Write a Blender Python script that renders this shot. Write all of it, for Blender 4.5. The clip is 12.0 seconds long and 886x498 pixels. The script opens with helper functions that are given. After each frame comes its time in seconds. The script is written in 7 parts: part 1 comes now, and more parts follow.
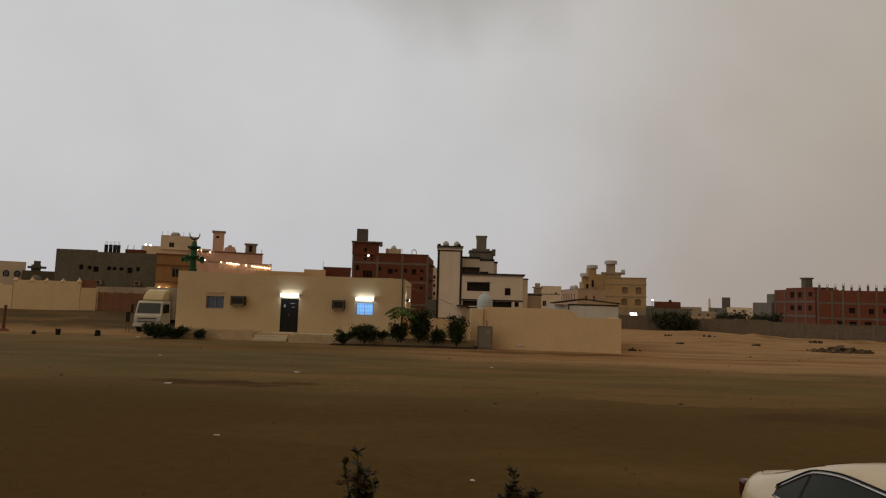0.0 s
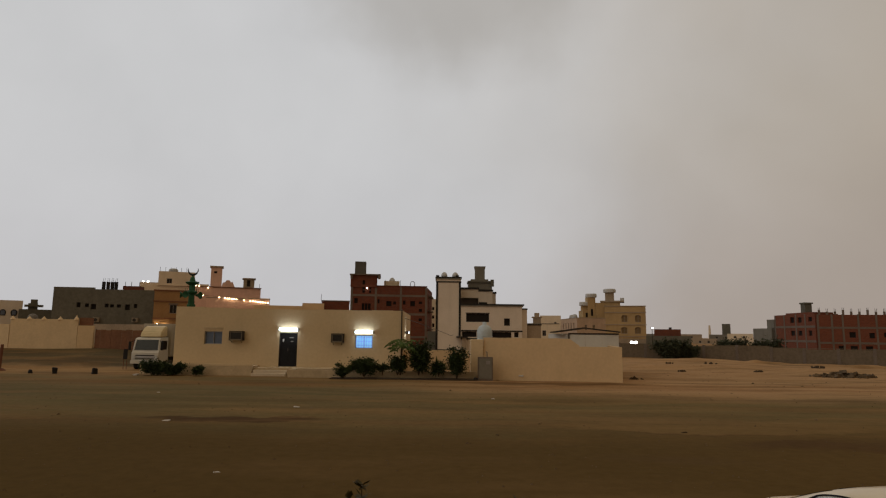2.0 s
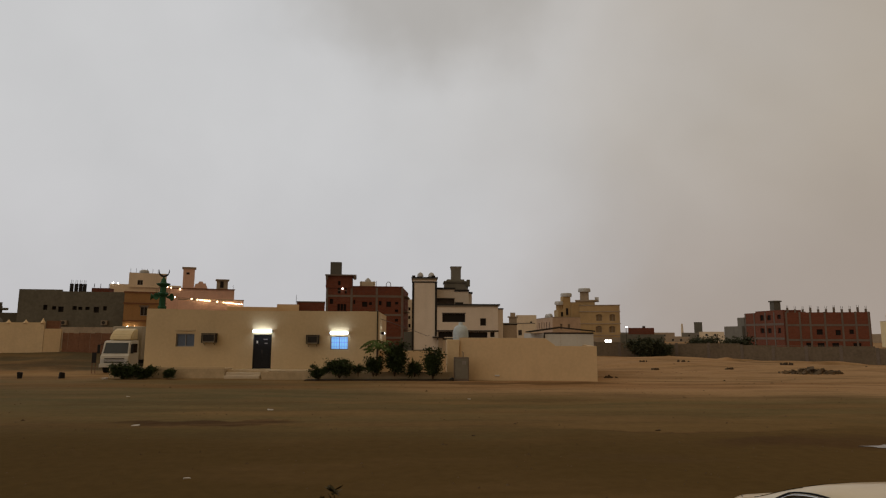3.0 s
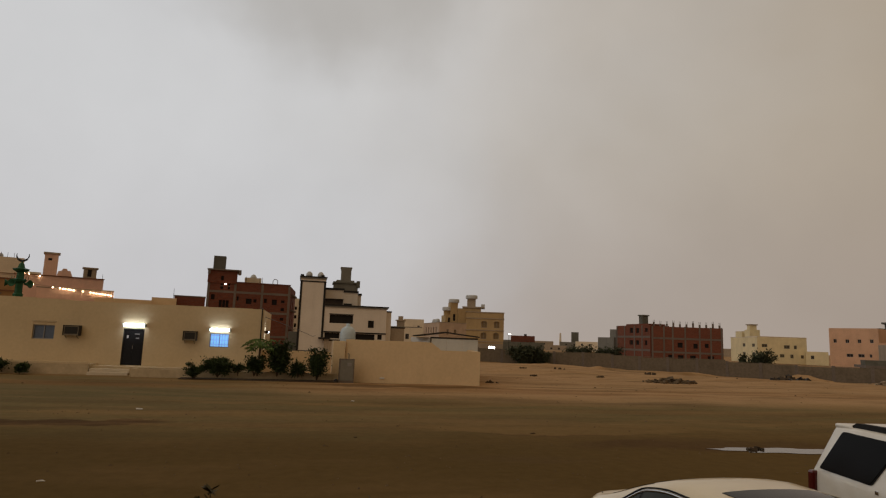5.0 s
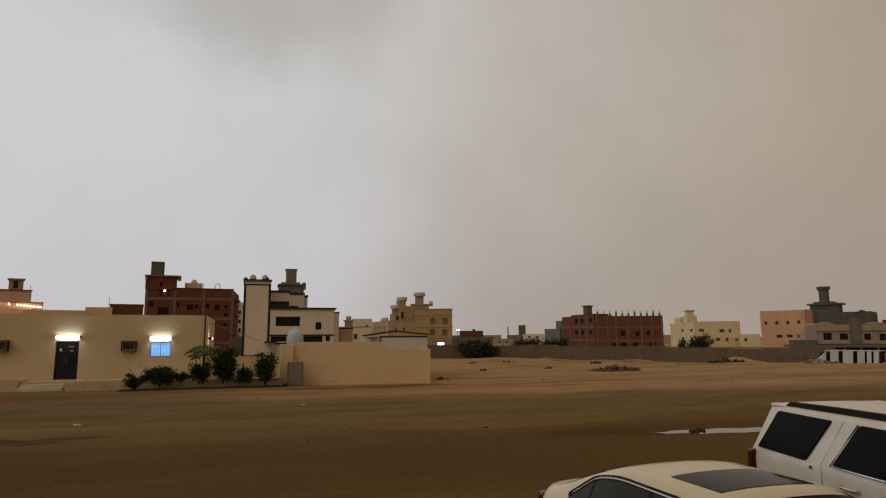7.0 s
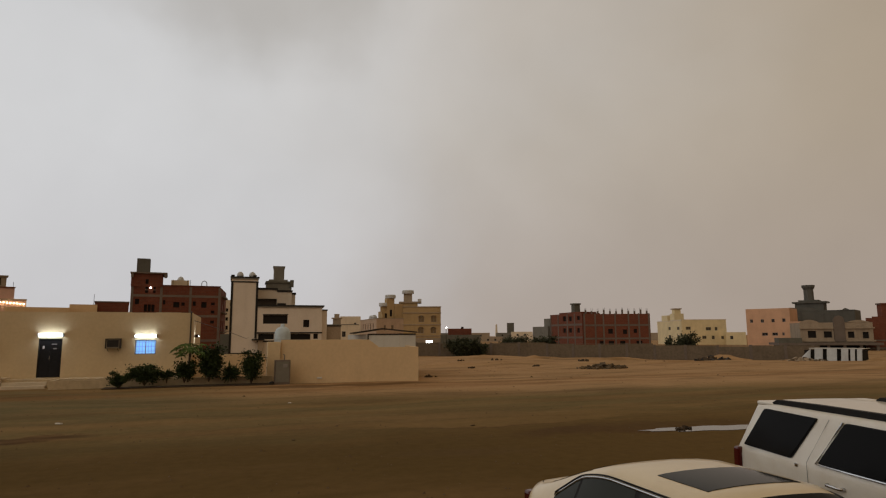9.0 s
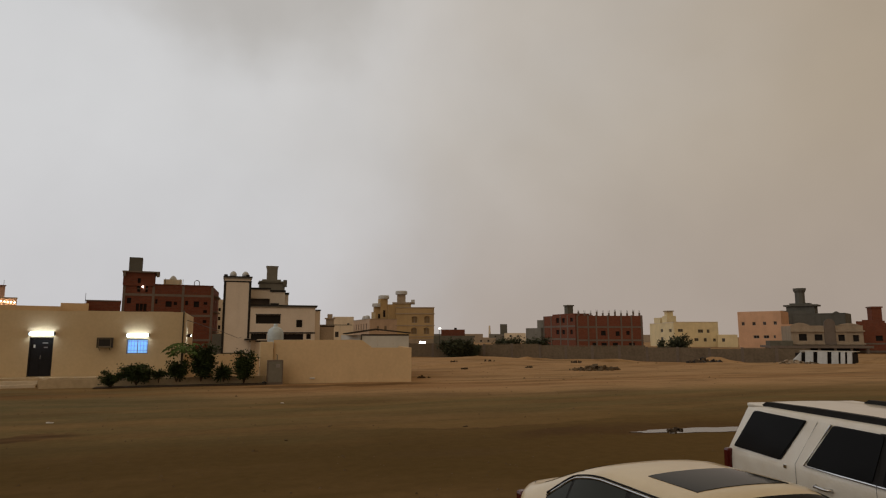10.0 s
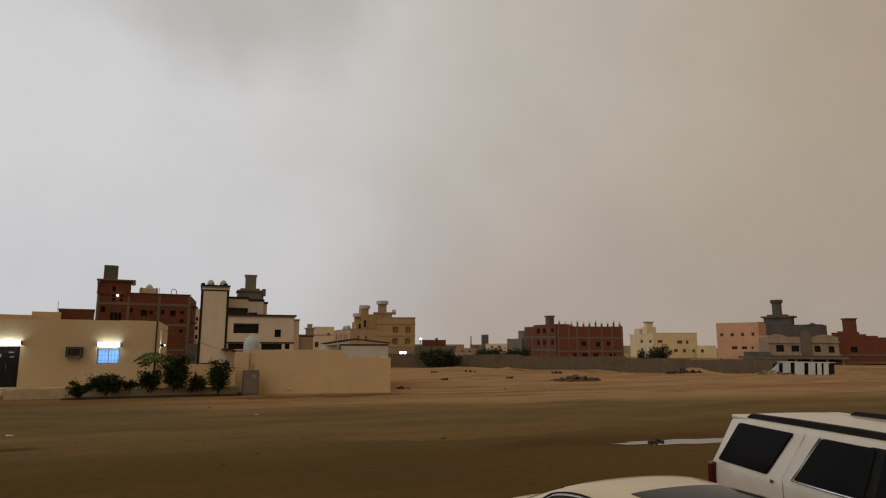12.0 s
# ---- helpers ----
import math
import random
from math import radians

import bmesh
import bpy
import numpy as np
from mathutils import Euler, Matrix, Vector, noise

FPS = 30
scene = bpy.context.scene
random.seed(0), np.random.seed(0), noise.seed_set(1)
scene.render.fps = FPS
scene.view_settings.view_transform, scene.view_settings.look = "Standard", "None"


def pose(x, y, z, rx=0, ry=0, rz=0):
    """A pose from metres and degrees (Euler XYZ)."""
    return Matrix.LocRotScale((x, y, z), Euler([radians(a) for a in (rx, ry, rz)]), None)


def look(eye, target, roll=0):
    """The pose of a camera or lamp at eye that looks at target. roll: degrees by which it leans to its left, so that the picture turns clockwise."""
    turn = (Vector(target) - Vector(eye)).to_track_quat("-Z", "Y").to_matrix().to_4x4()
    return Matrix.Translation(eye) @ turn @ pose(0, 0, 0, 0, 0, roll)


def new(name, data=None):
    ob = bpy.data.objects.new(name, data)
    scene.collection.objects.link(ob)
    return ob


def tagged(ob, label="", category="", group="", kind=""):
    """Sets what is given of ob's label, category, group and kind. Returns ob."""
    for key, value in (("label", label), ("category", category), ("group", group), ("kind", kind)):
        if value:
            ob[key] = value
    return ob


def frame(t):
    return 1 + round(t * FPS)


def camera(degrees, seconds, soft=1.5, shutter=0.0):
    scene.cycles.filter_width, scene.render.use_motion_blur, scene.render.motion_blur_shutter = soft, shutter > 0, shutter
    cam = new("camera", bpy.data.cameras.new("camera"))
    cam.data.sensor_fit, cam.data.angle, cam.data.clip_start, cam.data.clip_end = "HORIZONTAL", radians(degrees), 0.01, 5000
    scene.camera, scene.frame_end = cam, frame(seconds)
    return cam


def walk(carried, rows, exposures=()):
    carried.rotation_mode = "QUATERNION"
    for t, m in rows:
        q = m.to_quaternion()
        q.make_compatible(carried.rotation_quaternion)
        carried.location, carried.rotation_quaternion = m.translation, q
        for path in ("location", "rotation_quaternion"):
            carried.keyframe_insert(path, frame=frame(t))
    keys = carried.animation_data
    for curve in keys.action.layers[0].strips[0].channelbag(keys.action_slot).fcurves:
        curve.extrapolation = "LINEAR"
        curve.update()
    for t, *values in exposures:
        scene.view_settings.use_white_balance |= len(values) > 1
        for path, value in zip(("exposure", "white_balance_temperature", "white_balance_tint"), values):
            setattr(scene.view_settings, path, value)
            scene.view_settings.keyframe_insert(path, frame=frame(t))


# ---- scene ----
LENS = 71.2
cam = camera(LENS, 12.0, 1.2)
# seconds, place, tilt from straight down, lean, turn
ROWS = [
    (0.0, 0.055, 0.042, 2.591, 94.998, -1.679, 0.060),
    (0.5, 0.053, 0.034, 2.594, 96.333, -0.300, 0.696),
    (1.0, 0.044, 0.017, 2.587, 97.178, -0.612, 1.446),
    (1.5, 0.051, 0.012, 2.578, 98.006, -0.178, 0.828),
    (2.0, 0.029, -0.015, 2.572, 97.900, -0.660, -0.074),
    (2.5, 0.064, 0.060, 2.595, 97.671, -0.899, -0.898),
    (2.7, 0.054, 0.059, 2.591, 97.963, -0.558, -1.589),
    (4.3, 0.070, 0.084, 2.566, 97.408, -1.966, -6.492),
    (4.5, 0.076, 0.115, 2.548, 97.377, -3.179, -9.912),
    (5.0, 0.011, -0.082, 2.571, 98.412, -2.129, -12.364),
    (5.5, -0.037, -0.101, 2.585, 98.560, -0.864, -14.457),
    (6.0, -0.061, -0.121, 2.604, 98.164, -0.346, -14.939),
    (6.5, -0.049, -0.102, 2.592, 98.270, -0.007, -15.868),
    (7.0, -0.038, -0.083, 2.597, 98.239, 0.374, -17.405),
    (7.2, -0.013, -0.047, 2.595, 98.437, 1.009, -17.566),
    (8.8, -0.010, -0.020, 2.596, 97.760, 0.380, -18.060),
    (9.0, 0.018, -0.009, 2.595, 98.027, 0.344, -18.445),
    (9.5, 0.065, 0.088, 2.583, 98.337, 0.027, -18.802),
    (10.0, -0.000, -0.046, 2.596, 98.106, 0.029, -19.031),
    (10.5, -0.017, -0.064, 2.601, 98.566, -0.428, -20.248),
    (11.0, 0.010, -0.056, 2.593, 98.755, -0.407, -20.656),
    (11.5, 0.106, 0.103, 2.585, 98.761, -0.210, -20.315),
    (12.0, 0.203, 0.263, 2.574, 99.057, -0.089, -20.719),
]
EXPOSURE = 0.0
walk(cam, [(t, pose(x, y, z, rx, 0, yaw) @ pose(0, 0, 0, 0, 0, -roll)) for t, x, y, z, rx, roll, yaw in ROWS],
     [(0.0, EXPOSURE - 0.06), (2.7, EXPOSURE - 0.06), (4.5, EXPOSURE), (7.2, EXPOSURE), (9.0, EXPOSURE + 0.05), (12.0, EXPOSURE + 0.05)])

# ---- sky and light ----
world = bpy.data.worlds.new("dusty_sky")
scene.world = world
world.use_nodes = True
WT = world.node_tree
WT.nodes.clear()


def wnode(kind, **inputs):
    n = WT.nodes.new(kind)
    for k, v in inputs.items():
        n.inputs[k.replace("_", " ")].default_value = v
    return n


def wmath(op, a, b=None, c=None, clamp=False):
    n = WT.nodes.new("ShaderNodeMath")
    n.operation, n.use_clamp = op, clamp
    for i, v in enumerate((a, b, c)):
        if v is None:
            continue
        if isinstance(v, (int, float)):
            n.inputs[i].default_value = v
        else:
            WT.links.new(v, n.inputs[i])
    return n.outputs[0]


def wmix(fac, a, b):
    n = WT.nodes.new("ShaderNodeMix")
    n.data_type = "RGBA"
    for k, v in ((0, fac), (6, a), (7, b)):
        if isinstance(v, (tuple, float, int)):
            n.inputs[k].default_value = v
        else:
            WT.links.new(v, n.inputs[k])
    return n.outputs[2]


def wstep(v, lo, hi):
    n = WT.nodes.new("ShaderNodeMapRange")
    n.interpolation_type = "SMOOTHSTEP"
    WT.links.new(v, n.inputs[0])
    n.inputs[1].default_value, n.inputs[2].default_value = lo, hi
    return n.outputs[0]


wc = wnode("ShaderNodeTexCoord")
wsep = wnode("ShaderNodeSeparateXYZ")
WT.links.new(wc.outputs["Generated"], wsep.inputs[0])
wn = wnode("ShaderNodeTexNoise", Scale=2.2, Detail=5.0, Roughness=0.45, Distortion=0.35)
WT.links.new(wc.outputs["Generated"], wn.inputs["Vector"])
wn2 = wnode("ShaderNodeTexNoise", Scale=5.5, Detail=4.0, Roughness=0.5)
WT.links.new(wc.outputs["Generated"], wn2.inputs["Vector"])
cloudy = wmath("SUBTRACT", wn.outputs[0], 0.5)
azim = wmath("MULTIPLY", wmath("ARCTAN2", wsep.outputs[0], wsep.outputs[1]), 57.2958)
azim_n = wmath("ADD", azim, wmath("MULTIPLY", cloudy, 34.0))
# pale cloud deck turning into brown blowing dust towards the east
front_bright = wstep(wmath("ABSOLUTE", wmath("ADD", azim, 12.0)), 150.0, 40.0)
dusty = wstep(azim_n, -12.0, 54.0)
pale = (0.60, 0.60, 0.605, 1)
brown = (0.405, 0.342, 0.268, 1)
far_dust = (0.27, 0.175, 0.085, 1)
sky_a = wmix(dusty, pale, brown)
sky_b = wmix(front_bright, far_dust, sky_a)
up = wsep.outputs[2]
# thicker brown dust overhead
sky_b = wmix(wmath("MULTIPLY", wstep(up, 0.58, 0.9), 0.9), sky_b, (0.33, 0.235, 0.135, 1))
# a darker ragged cloud base high up ahead
blob_x = wmath("MULTIPLY", wmath("SUBTRACT", azim, 1.5), 1 / 14.0)
blob_y = wmath("MULTIPLY", wmath("SUBTRACT", up, 0.55), 1 / 0.155)
blob_r = wmath("SQRT", wmath("ADD", wmath("MULTIPLY", blob_x, blob_x), wmath("MULTIPLY", blob_y, blob_y)))
blob_r = wmath("ADD", blob_r, wmath("MULTIPLY", wmath("SUBTRACT", wn2.outputs[0], 0.5), 0.8))
blob = wmath("MULTIPLY", wstep(blob_r, 1.3, 0.45), 0.52)
sky_c = wmix(blob, sky_b, (0.33, 0.30, 0.26, 1))
# hazy greyer strip low down
low = wmath("MULTIPLY", wstep(up, 0.36, 0.0), 0.75)
sky_d = wmix(low, sky_c, wmix(wstep(azim_n, -6.0, 26.0), (0.54, 0.53, 0.545, 1), (0.355, 0.295, 0.258, 1)))
vary = wnode("ShaderNodeMapRange")
WT.links.new(wn2.outputs[0], vary.inputs[0])
vary.inputs[1].default_value, vary.inputs[2].default_value = 0.3, 0.7
vary.inputs[3].default_value, vary.inputs[4].default_value = 0.965, 1.035
vm = wnode("ShaderNodeVectorMath")
vm.operation = "SCALE"
WT.links.new(sky_d, vm.inputs[0])
WT.links.new(vary.outputs[0], vm.inputs["Scale"])
clear = wnode("ShaderNodeTexSky")
clear.sky_type, clear.sun_disc = "NISHITA", False
clear.sun_elevation, clear.sun_rotation, clear.dust_density = radians(35), radians(160), 8.0
bg1, bg2 = wnode("ShaderNodeBackground", Strength=1.0), wnode("ShaderNodeBackground", Strength=0.0015)
WT.links.new(vm.outputs[0], bg1.inputs[0])
WT.links.new(clear.outputs[0], bg2.inputs[0])
wadd, wout = wnode("ShaderNodeAddShader"), wnode("ShaderNodeOutputWorld")
WT.links.new(bg1.outputs[0], wadd.inputs[0])
WT.links.new(bg2.outputs[0], wadd.inputs[1])
WT.links.new(wadd.outputs[0], wout.inputs[0])

sun = new("sun", bpy.data.lights.new("sun", "SUN"))
sun.data.energy, sun.data.angle, sun.data.color = 0.35, radians(60), (1.0, 0.93, 0.82)
sun.matrix_basis = look((-40, -15, 45), (0, 20, 0))


# ---- materials ----
def material(name, colour, rough=0.85, metal=0.0, vary=0.12, grain=6.0, patch=0.35, bump=0.15, second=None, amount=0.5, coat=0.0, spec=0.2, streak=0.0):
    """A surface with fine grain, broad patches of a second tone, optional run-down streaks and fine relief."""
    m = bpy.data.materials.new(name)
    m.use_nodes = True
    t = m.node_tree
    b = t.nodes["Principled BSDF"]
    co = t.nodes.new("ShaderNodeTexCoord")
    geo = t.nodes.new("ShaderNodeNewGeometry")
    vec = geo.outputs["Position"]
    fine = t.nodes.new("ShaderNodeTexNoise")
    fine.inputs["Scale"].default_value, fine.inputs["Detail"].default_value = grain, 6
    broad = t.nodes.new("ShaderNodeTexNoise")
    broad.inputs["Scale"].default_value, broad.inputs["Detail"].default_value, broad.inputs["Roughness"].default_value = patch, 5, 0.6
    t.links.new(vec, fine.inputs["Vector"])
    t.links.new(vec, broad.inputs["Vector"])
    if second is None:
        second = tuple(c * 0.72 for c in colour)
    mix = t.nodes.new("ShaderNodeMix")
    mix.data_type = "RGBA"
    ramp = t.nodes.new("ShaderNodeMapRange")
    ramp.inputs[1].default_value, ramp.inputs[2].default_value, ramp.inputs[4].default_value = 0.42, 0.68, amount
    t.links.new(broad.outputs[0], ramp.inputs[0])
    t.links.new(ramp.outputs[0], mix.inputs[0])
    mix.inputs[6].default_value, mix.inputs[7].default_value = (*colour, 1), (*second, 1)
    out = mix.outputs[2]
    if streak:
        mp = t.nodes.new("ShaderNodeMapping")
        mp.inputs["Scale"].default_value = (0.8, 0.8, 0.10)
        t.links.new(vec, mp.inputs[0])
        st = t.nodes.new("ShaderNodeTexNoise")
        st.inputs["Scale"].default_value, st.inputs["Detail"].default_value = 1.6, 4
        t.links.new(mp.outputs[0], st.inputs["Vector"])
        sr = t.nodes.new("ShaderNodeMapRange")
        sr.inputs[1].default_value, sr.inputs[2].default_value, sr.inputs[4].default_value = 0.5, 0.75, streak
        t.links.new(st.outputs[0], sr.inputs[0])
        m3 = t.nodes.new("ShaderNodeMix")
        m3.data_type = "RGBA"
        t.links.new(sr.outputs[0], m3.inputs[0])
        t.links.new(out, m3.inputs[6])
        m3.inputs[7].default_value = (*(c * 0.5 for c in colour), 1)
        out = m3.outputs[2]
    hsv = t.nodes.new("ShaderNodeHueSaturation")
    vr = t.nodes.new("ShaderNodeMapRange")
    vr.inputs[1].default_value, vr.inputs[2].default_value = 0.25, 0.75
    vr.inputs[3].default_value, vr.inputs[4].default_value = 1 - vary, 1 + vary
    t.links.new(fine.outputs[0], vr.inputs[0])
    t.links.new(vr.outputs[0], hsv.inputs["Value"])
    t.links.new(out, hsv.inputs["Color"])
    t.links.new(hsv.outputs[0], b.inputs["Base Color"])
    b.inputs["Roughness"].default_value, b.inputs["Metallic"].default_value = rough, metal
    b.inputs["Coat Weight"].default_value, b.inputs["Specular IOR Level"].default_value = coat, spec
    if bump:
        bp = t.nodes.new("ShaderNodeBump")
        bp.inputs["Strength"].default_value, bp.inputs["Distance"].default_value = bump, 0.02
        t.links.new(fine.outputs[0], bp.inputs["Height"])
        t.links.new(bp.outputs[0], b.inputs["Normal"])
    return m


def brick_material(name, a, b2, mortar):
    m = material(name, a, 0.9, bump=0.2)
    t = m.node_tree
    b = t.nodes["Principled BSDF"]
    tc = t.nodes.new("ShaderNodeTexCoord")
    mp = t.nodes.new("ShaderNodeMapping")
    mp.inputs["Rotation"].default_value = (radians(90), 0, 0)
    t.links.new(tc.outputs["Object"], mp.inputs[0])
    br = t.nodes.new("ShaderNodeTexBrick")
    br.inputs["Scale"].default_value = 1.0
    br.inputs["Brick Width"].default_value, br.inputs["Row Height"].default_value, br.inputs["Mortar Size"].default_value = 0.42, 0.21, 0.014
    br.inputs["Color1"].default_value, br.inputs["Color2"].default_value, br.inputs["Mortar"].default_value = (*a, 1), (*b2, 1), (*mortar, 1)
    t.links.new(mp.outputs[0], br.inputs["Vector"])
    mx = t.nodes.new("ShaderNodeMix")
    mx.data_type, mx.blend_type = "RGBA", "MULTIPLY"
    mx.inputs[0].default_value = 0.6
    old = b.inputs["Base Color"].links[0].from_socket
    hs = t.nodes.new("ShaderNodeHueSaturation")
    hs.inputs["Value"].default_value = 1.0 / max(a)
    hs.inputs["Saturation"].default_value = 0.0
    t.links.new(old, hs.inputs["Color"])
    t.links.new(br.outputs[0], mx.inputs[6])
    t.links.new(hs.outputs[0], mx.inputs[7])
    t.links.new(mx.outputs[2], b.inputs["Base Color"])
    return m


def glow(name, colour, strength):
    m = bpy.data.materials.new(name)
    m.use_nodes = True
    b = m.node_tree.nodes["Principled BSDF"]
    b.inputs["Base Color"].default_value = (*colour, 1)
    b.inputs["Emission Color"].default_value, b.inputs["Emission Strength"].default_value = (*colour, 1), strength
    return m


M_HOUSE = material("cream_plaster", (0.60, 0.47, 0.29), 0.9, vary=0.05, patch=0.5, second=(0.53, 0.41, 0.25), amount=0.6, streak=0.10)
M_COMP = material("beige_plaster", (0.66, 0.49, 0.29), 0.9, vary=0.05, patch=0.7, second=(0.57, 0.42, 0.245), amount=0.5, streak=0.12)
M_CREAMWALL = material("cream_wall_paint", (0.72, 0.56, 0.35), 0.9, vary=0.06, patch=0.7, second=(0.62, 0.48, 0.30), amount=0.6, streak=0.12)
M_PLINTH = material("weathered_plinth", (0.53, 0.42, 0.27), 0.92, vary=0.1, patch=0.9, amount=0.6, streak=0.3)
M_STEP = material("pale_step_tile", (0.62, 0.53, 0.40), 0.7, vary=0.06)
M_WHITE = material("ivory_stone_cladding", (0.67, 0.60, 0.51), 0.8, vary=0.05, patch=0.6, second=(0.58, 0.51, 0.42), streak=0.12)
M_TRIM = material("black_stone_trim", (0.02, 0.019, 0.018), 0.55, vary=0.15)
M_DGREY = material("bare_grey_block", (0.135, 0.13, 0.105), 0.95, vary=0.16, grain=3.0, patch=0.4, second=(0.10, 0.10, 0.082), streak=0.3)
M_GREY = material("grey_render", (0.20, 0.19, 0.16), 0.95, vary=0.1, patch=0.4, streak=0.35)
M_CONC = material("raw_concrete", (0.17, 0.14, 0.115), 0.95, vary=0.15, patch=0.5, streak=0.3)
M_ORANGE = material("ochre_orange_render", (0.34, 0.20, 0.09), 0.9, vary=0.08, streak=0.2)
M_CREAM = material("pale_cream_render", (0.70, 0.60, 0.45), 0.9, vary=0.06, streak=0.15)
M_PEACH = material("peach_render", (0.72, 0.47, 0.36), 0.9, vary=0.06, streak=0.2)
M_PINK = material("salmon_render", (0.66, 0.40, 0.25), 0.9, vary=0.06, streak=0.15)
M_YELLOW = material("ochre_yellow_render", (0.44, 0.31, 0.155), 0.9, vary=0.08, streak=0.2)
M_LEMON = material("pale_yellow_render", (0.75, 0.63, 0.38), 0.9, vary=0.05, streak=0.15)
M_STONE = material("weathered_pale_stone", (0.36, 0.29, 0.21), 0.9, vary=0.14, patch=0.5, streak=0.35)
M_BRICK = brick_material("red_clay_block", (0.175, 0.052, 0.028), (0.13, 0.038, 0.022), (0.12, 0.085, 0.065))
M_BRICK2 = brick_material("faded_clay_block", (0.205, 0.064, 0.036), (0.16, 0.05, 0.028), (0.13, 0.085, 0.062))
M_CMU = material("grey_concrete_block", (0.165, 0.132, 0.094), 0.95, vary=0.18, grain=4, patch=0.6, streak=0.25)
M_RUSTY = material("rusty_brown_sheet", (0.21, 0.10, 0.055), 0.75, vary=0.15, patch=0.8, second=(0.10, 0.06, 0.04), streak=0.4)
M_GLASS = material("dusty_dark_window_glass", (0.03, 0.026, 0.022), 0.45, vary=0.1, bump=0, spec=0.15)
M_HOLE = material("unlit_opening", (0.02, 0.017, 0.015), 0.9, vary=0.1, bump=0)
M_BLUEGLASS = material("blue_reflective_glass", (0.10, 0.13, 0.19), 0.15, vary=0.08, bump=0, spec=0.6)
M_LITGLASS = glow("lit_blue_curtain", (0.20, 0.47, 0.95), 0.8)
M_ALU = material("grey_aluminium_frame", (0.30, 0.29, 0.28), 0.45, 0.6, vary=0.05)
M_DOOR = material("black_steel_door", (0.012, 0.012, 0.014), 0.45, 0.3, vary=0.2, spec=0.3)
M_ACBOX = material("dusty_beige_metal", (0.25, 0.21, 0.155), 0.7, 0.1, vary=0.08)
M_ACGRILLE = material("dark_grille", (0.04, 0.037, 0.033), 0.7, vary=0.1)
M_TUBE = glow("white_tube_light", (0.74, 0.87, 1.0), 12.0)
M_LAMP = glow("white_floodlight", (1.0, 0.95, 0.88), 7.0)
M_BULB = glow("warm_bulb", (1.0, 0.75, 0.45), 12.0)
M_TANK = material("grey_white_fibreglass", (0.52, 0.53, 0.52), 0.6, vary=0.08, patch=1.2, streak=0.25)
M_TANKBLUE = material("bluish_white_fibreglass", (0.50, 0.58, 0.62), 0.6, vary=0.08, patch=1.2, streak=0.25)
M_TANKDARK = material("grey_tank", (0.19, 0.18, 0.165), 0.8, vary=0.1)
M_GREEN = material("green_painted_metal", (0.03, 0.105, 0.05), 0.55, 0.2, vary=0.12)
M_DARKMETAL = material("dark_painted_metal", (0.04, 0.036, 0.032), 0.55, 0.4, vary=0.15)
M_SHEDWALL = material("white_sandwich_panel", (0.56, 0.55, 0.50), 0.6, vary=0.04, streak=0.15)
M_SHEDROOF = material("black_sheet_roof", (0.03, 0.029, 0.028), 0.6, 0.2, vary=0.12)
M_BARK = material("bark", (0.10, 0.07, 0.045), 0.9, vary=0.2, grain=14)
M_LEAF = material("dusty_green_leaf", (0.040, 0.062, 0.020), 0.7, vary=0.35, grain=9, patch=2.0, second=(0.025, 0.038, 0.014), amount=0.9, bump=0)
M_LEAF2 = material("bright_green_leaf", (0.115, 0.18, 0.05), 0.65, vary=0.35, grain=9, patch=2.0, second=(0.05, 0.085, 0.028), amount=0.7, bump=0)
# paler leaf for far bushes, distance haze mixed into its colour
M_HAZELEAF = material("hazed_leaf", (0.066, 0.074, 0.042), 0.8, vary=0.3, grain=6, patch=1.2, second=(0.042, 0.05, 0.028), amount=0.8, bump=0)
M_SOIL = material("dark_planter_soil", (0.07, 0.05, 0.032), 0.95, vary=0.25, grain=12)
M_PEBBLE = material("brown_pebble", (0.13, 0.09, 0.05), 0.95, vary=0.4, grain=2.0, patch=1.5)
M_RUBBLE = material("grey_rubble", (0.13, 0.10, 0.068), 0.95, vary=0.3, grain=5)
M_TARP = material("black_plastic_sheet", (0.02, 0.018, 0.016), 0.55, vary=0.2)
M_PAPER = material("crumpled_white_litter", (0.62, 0.60, 0.56), 0.8, vary=0.1)
M_PAINT_W = material("white_car_paint", (0.78, 0.74, 0.65), 0.28, spec=0.5, vary=0.02, grain=40, patch=1.5, second=(0.60, 0.51, 0.38), amount=0.5, bump=0, coat=0.5)
M_PAINT_C = material("cream_white_car_paint", (0.74, 0.62, 0.40), 0.3, spec=0.5, vary=0.02, grain=40, patch=1.5, second=(0.64, 0.50, 0.29), amount=0.6, bump=0, coat=0.5)
M_CARGLASS = material("tinted_car_glass", (0.008, 0.008, 0.008), 0.1, vary=0.02, bump=0, spec=0.05)
M_SEDANGLASS = material("sedan_side_glass", (0.034, 0.037, 0.029), 0.1, vary=0.05, bump=0, spec=0.08)
M_RUBBER = material("black_rubber", (0.02, 0.02, 0.02), 0.8, vary=0.1)
M_CHROME = material("chrome_trim", (0.62, 0.62, 0.62), 0.18, 1.0, spec=0.5, vary=0.02, bump=0)
M_TAIL = material("red_lamp_lens", (0.085, 0.008, 0.007), 0.2, spec=0.5, vary=0.05, bump=0)
M_WHEEL = material("alloy_wheel", (0.42, 0.42, 0.43), 0.35, 0.9, vary=0.05)
M_TRUCK = material("off_white_truck_paint", (0.62, 0.61, 0.55), 0.4, vary=0.04, streak=0.15)
M_TRUCKBOX = material("dusty_white_cargo_panel", (0.42, 0.38, 0.31), 0.6, vary=0.06, streak=0.3)
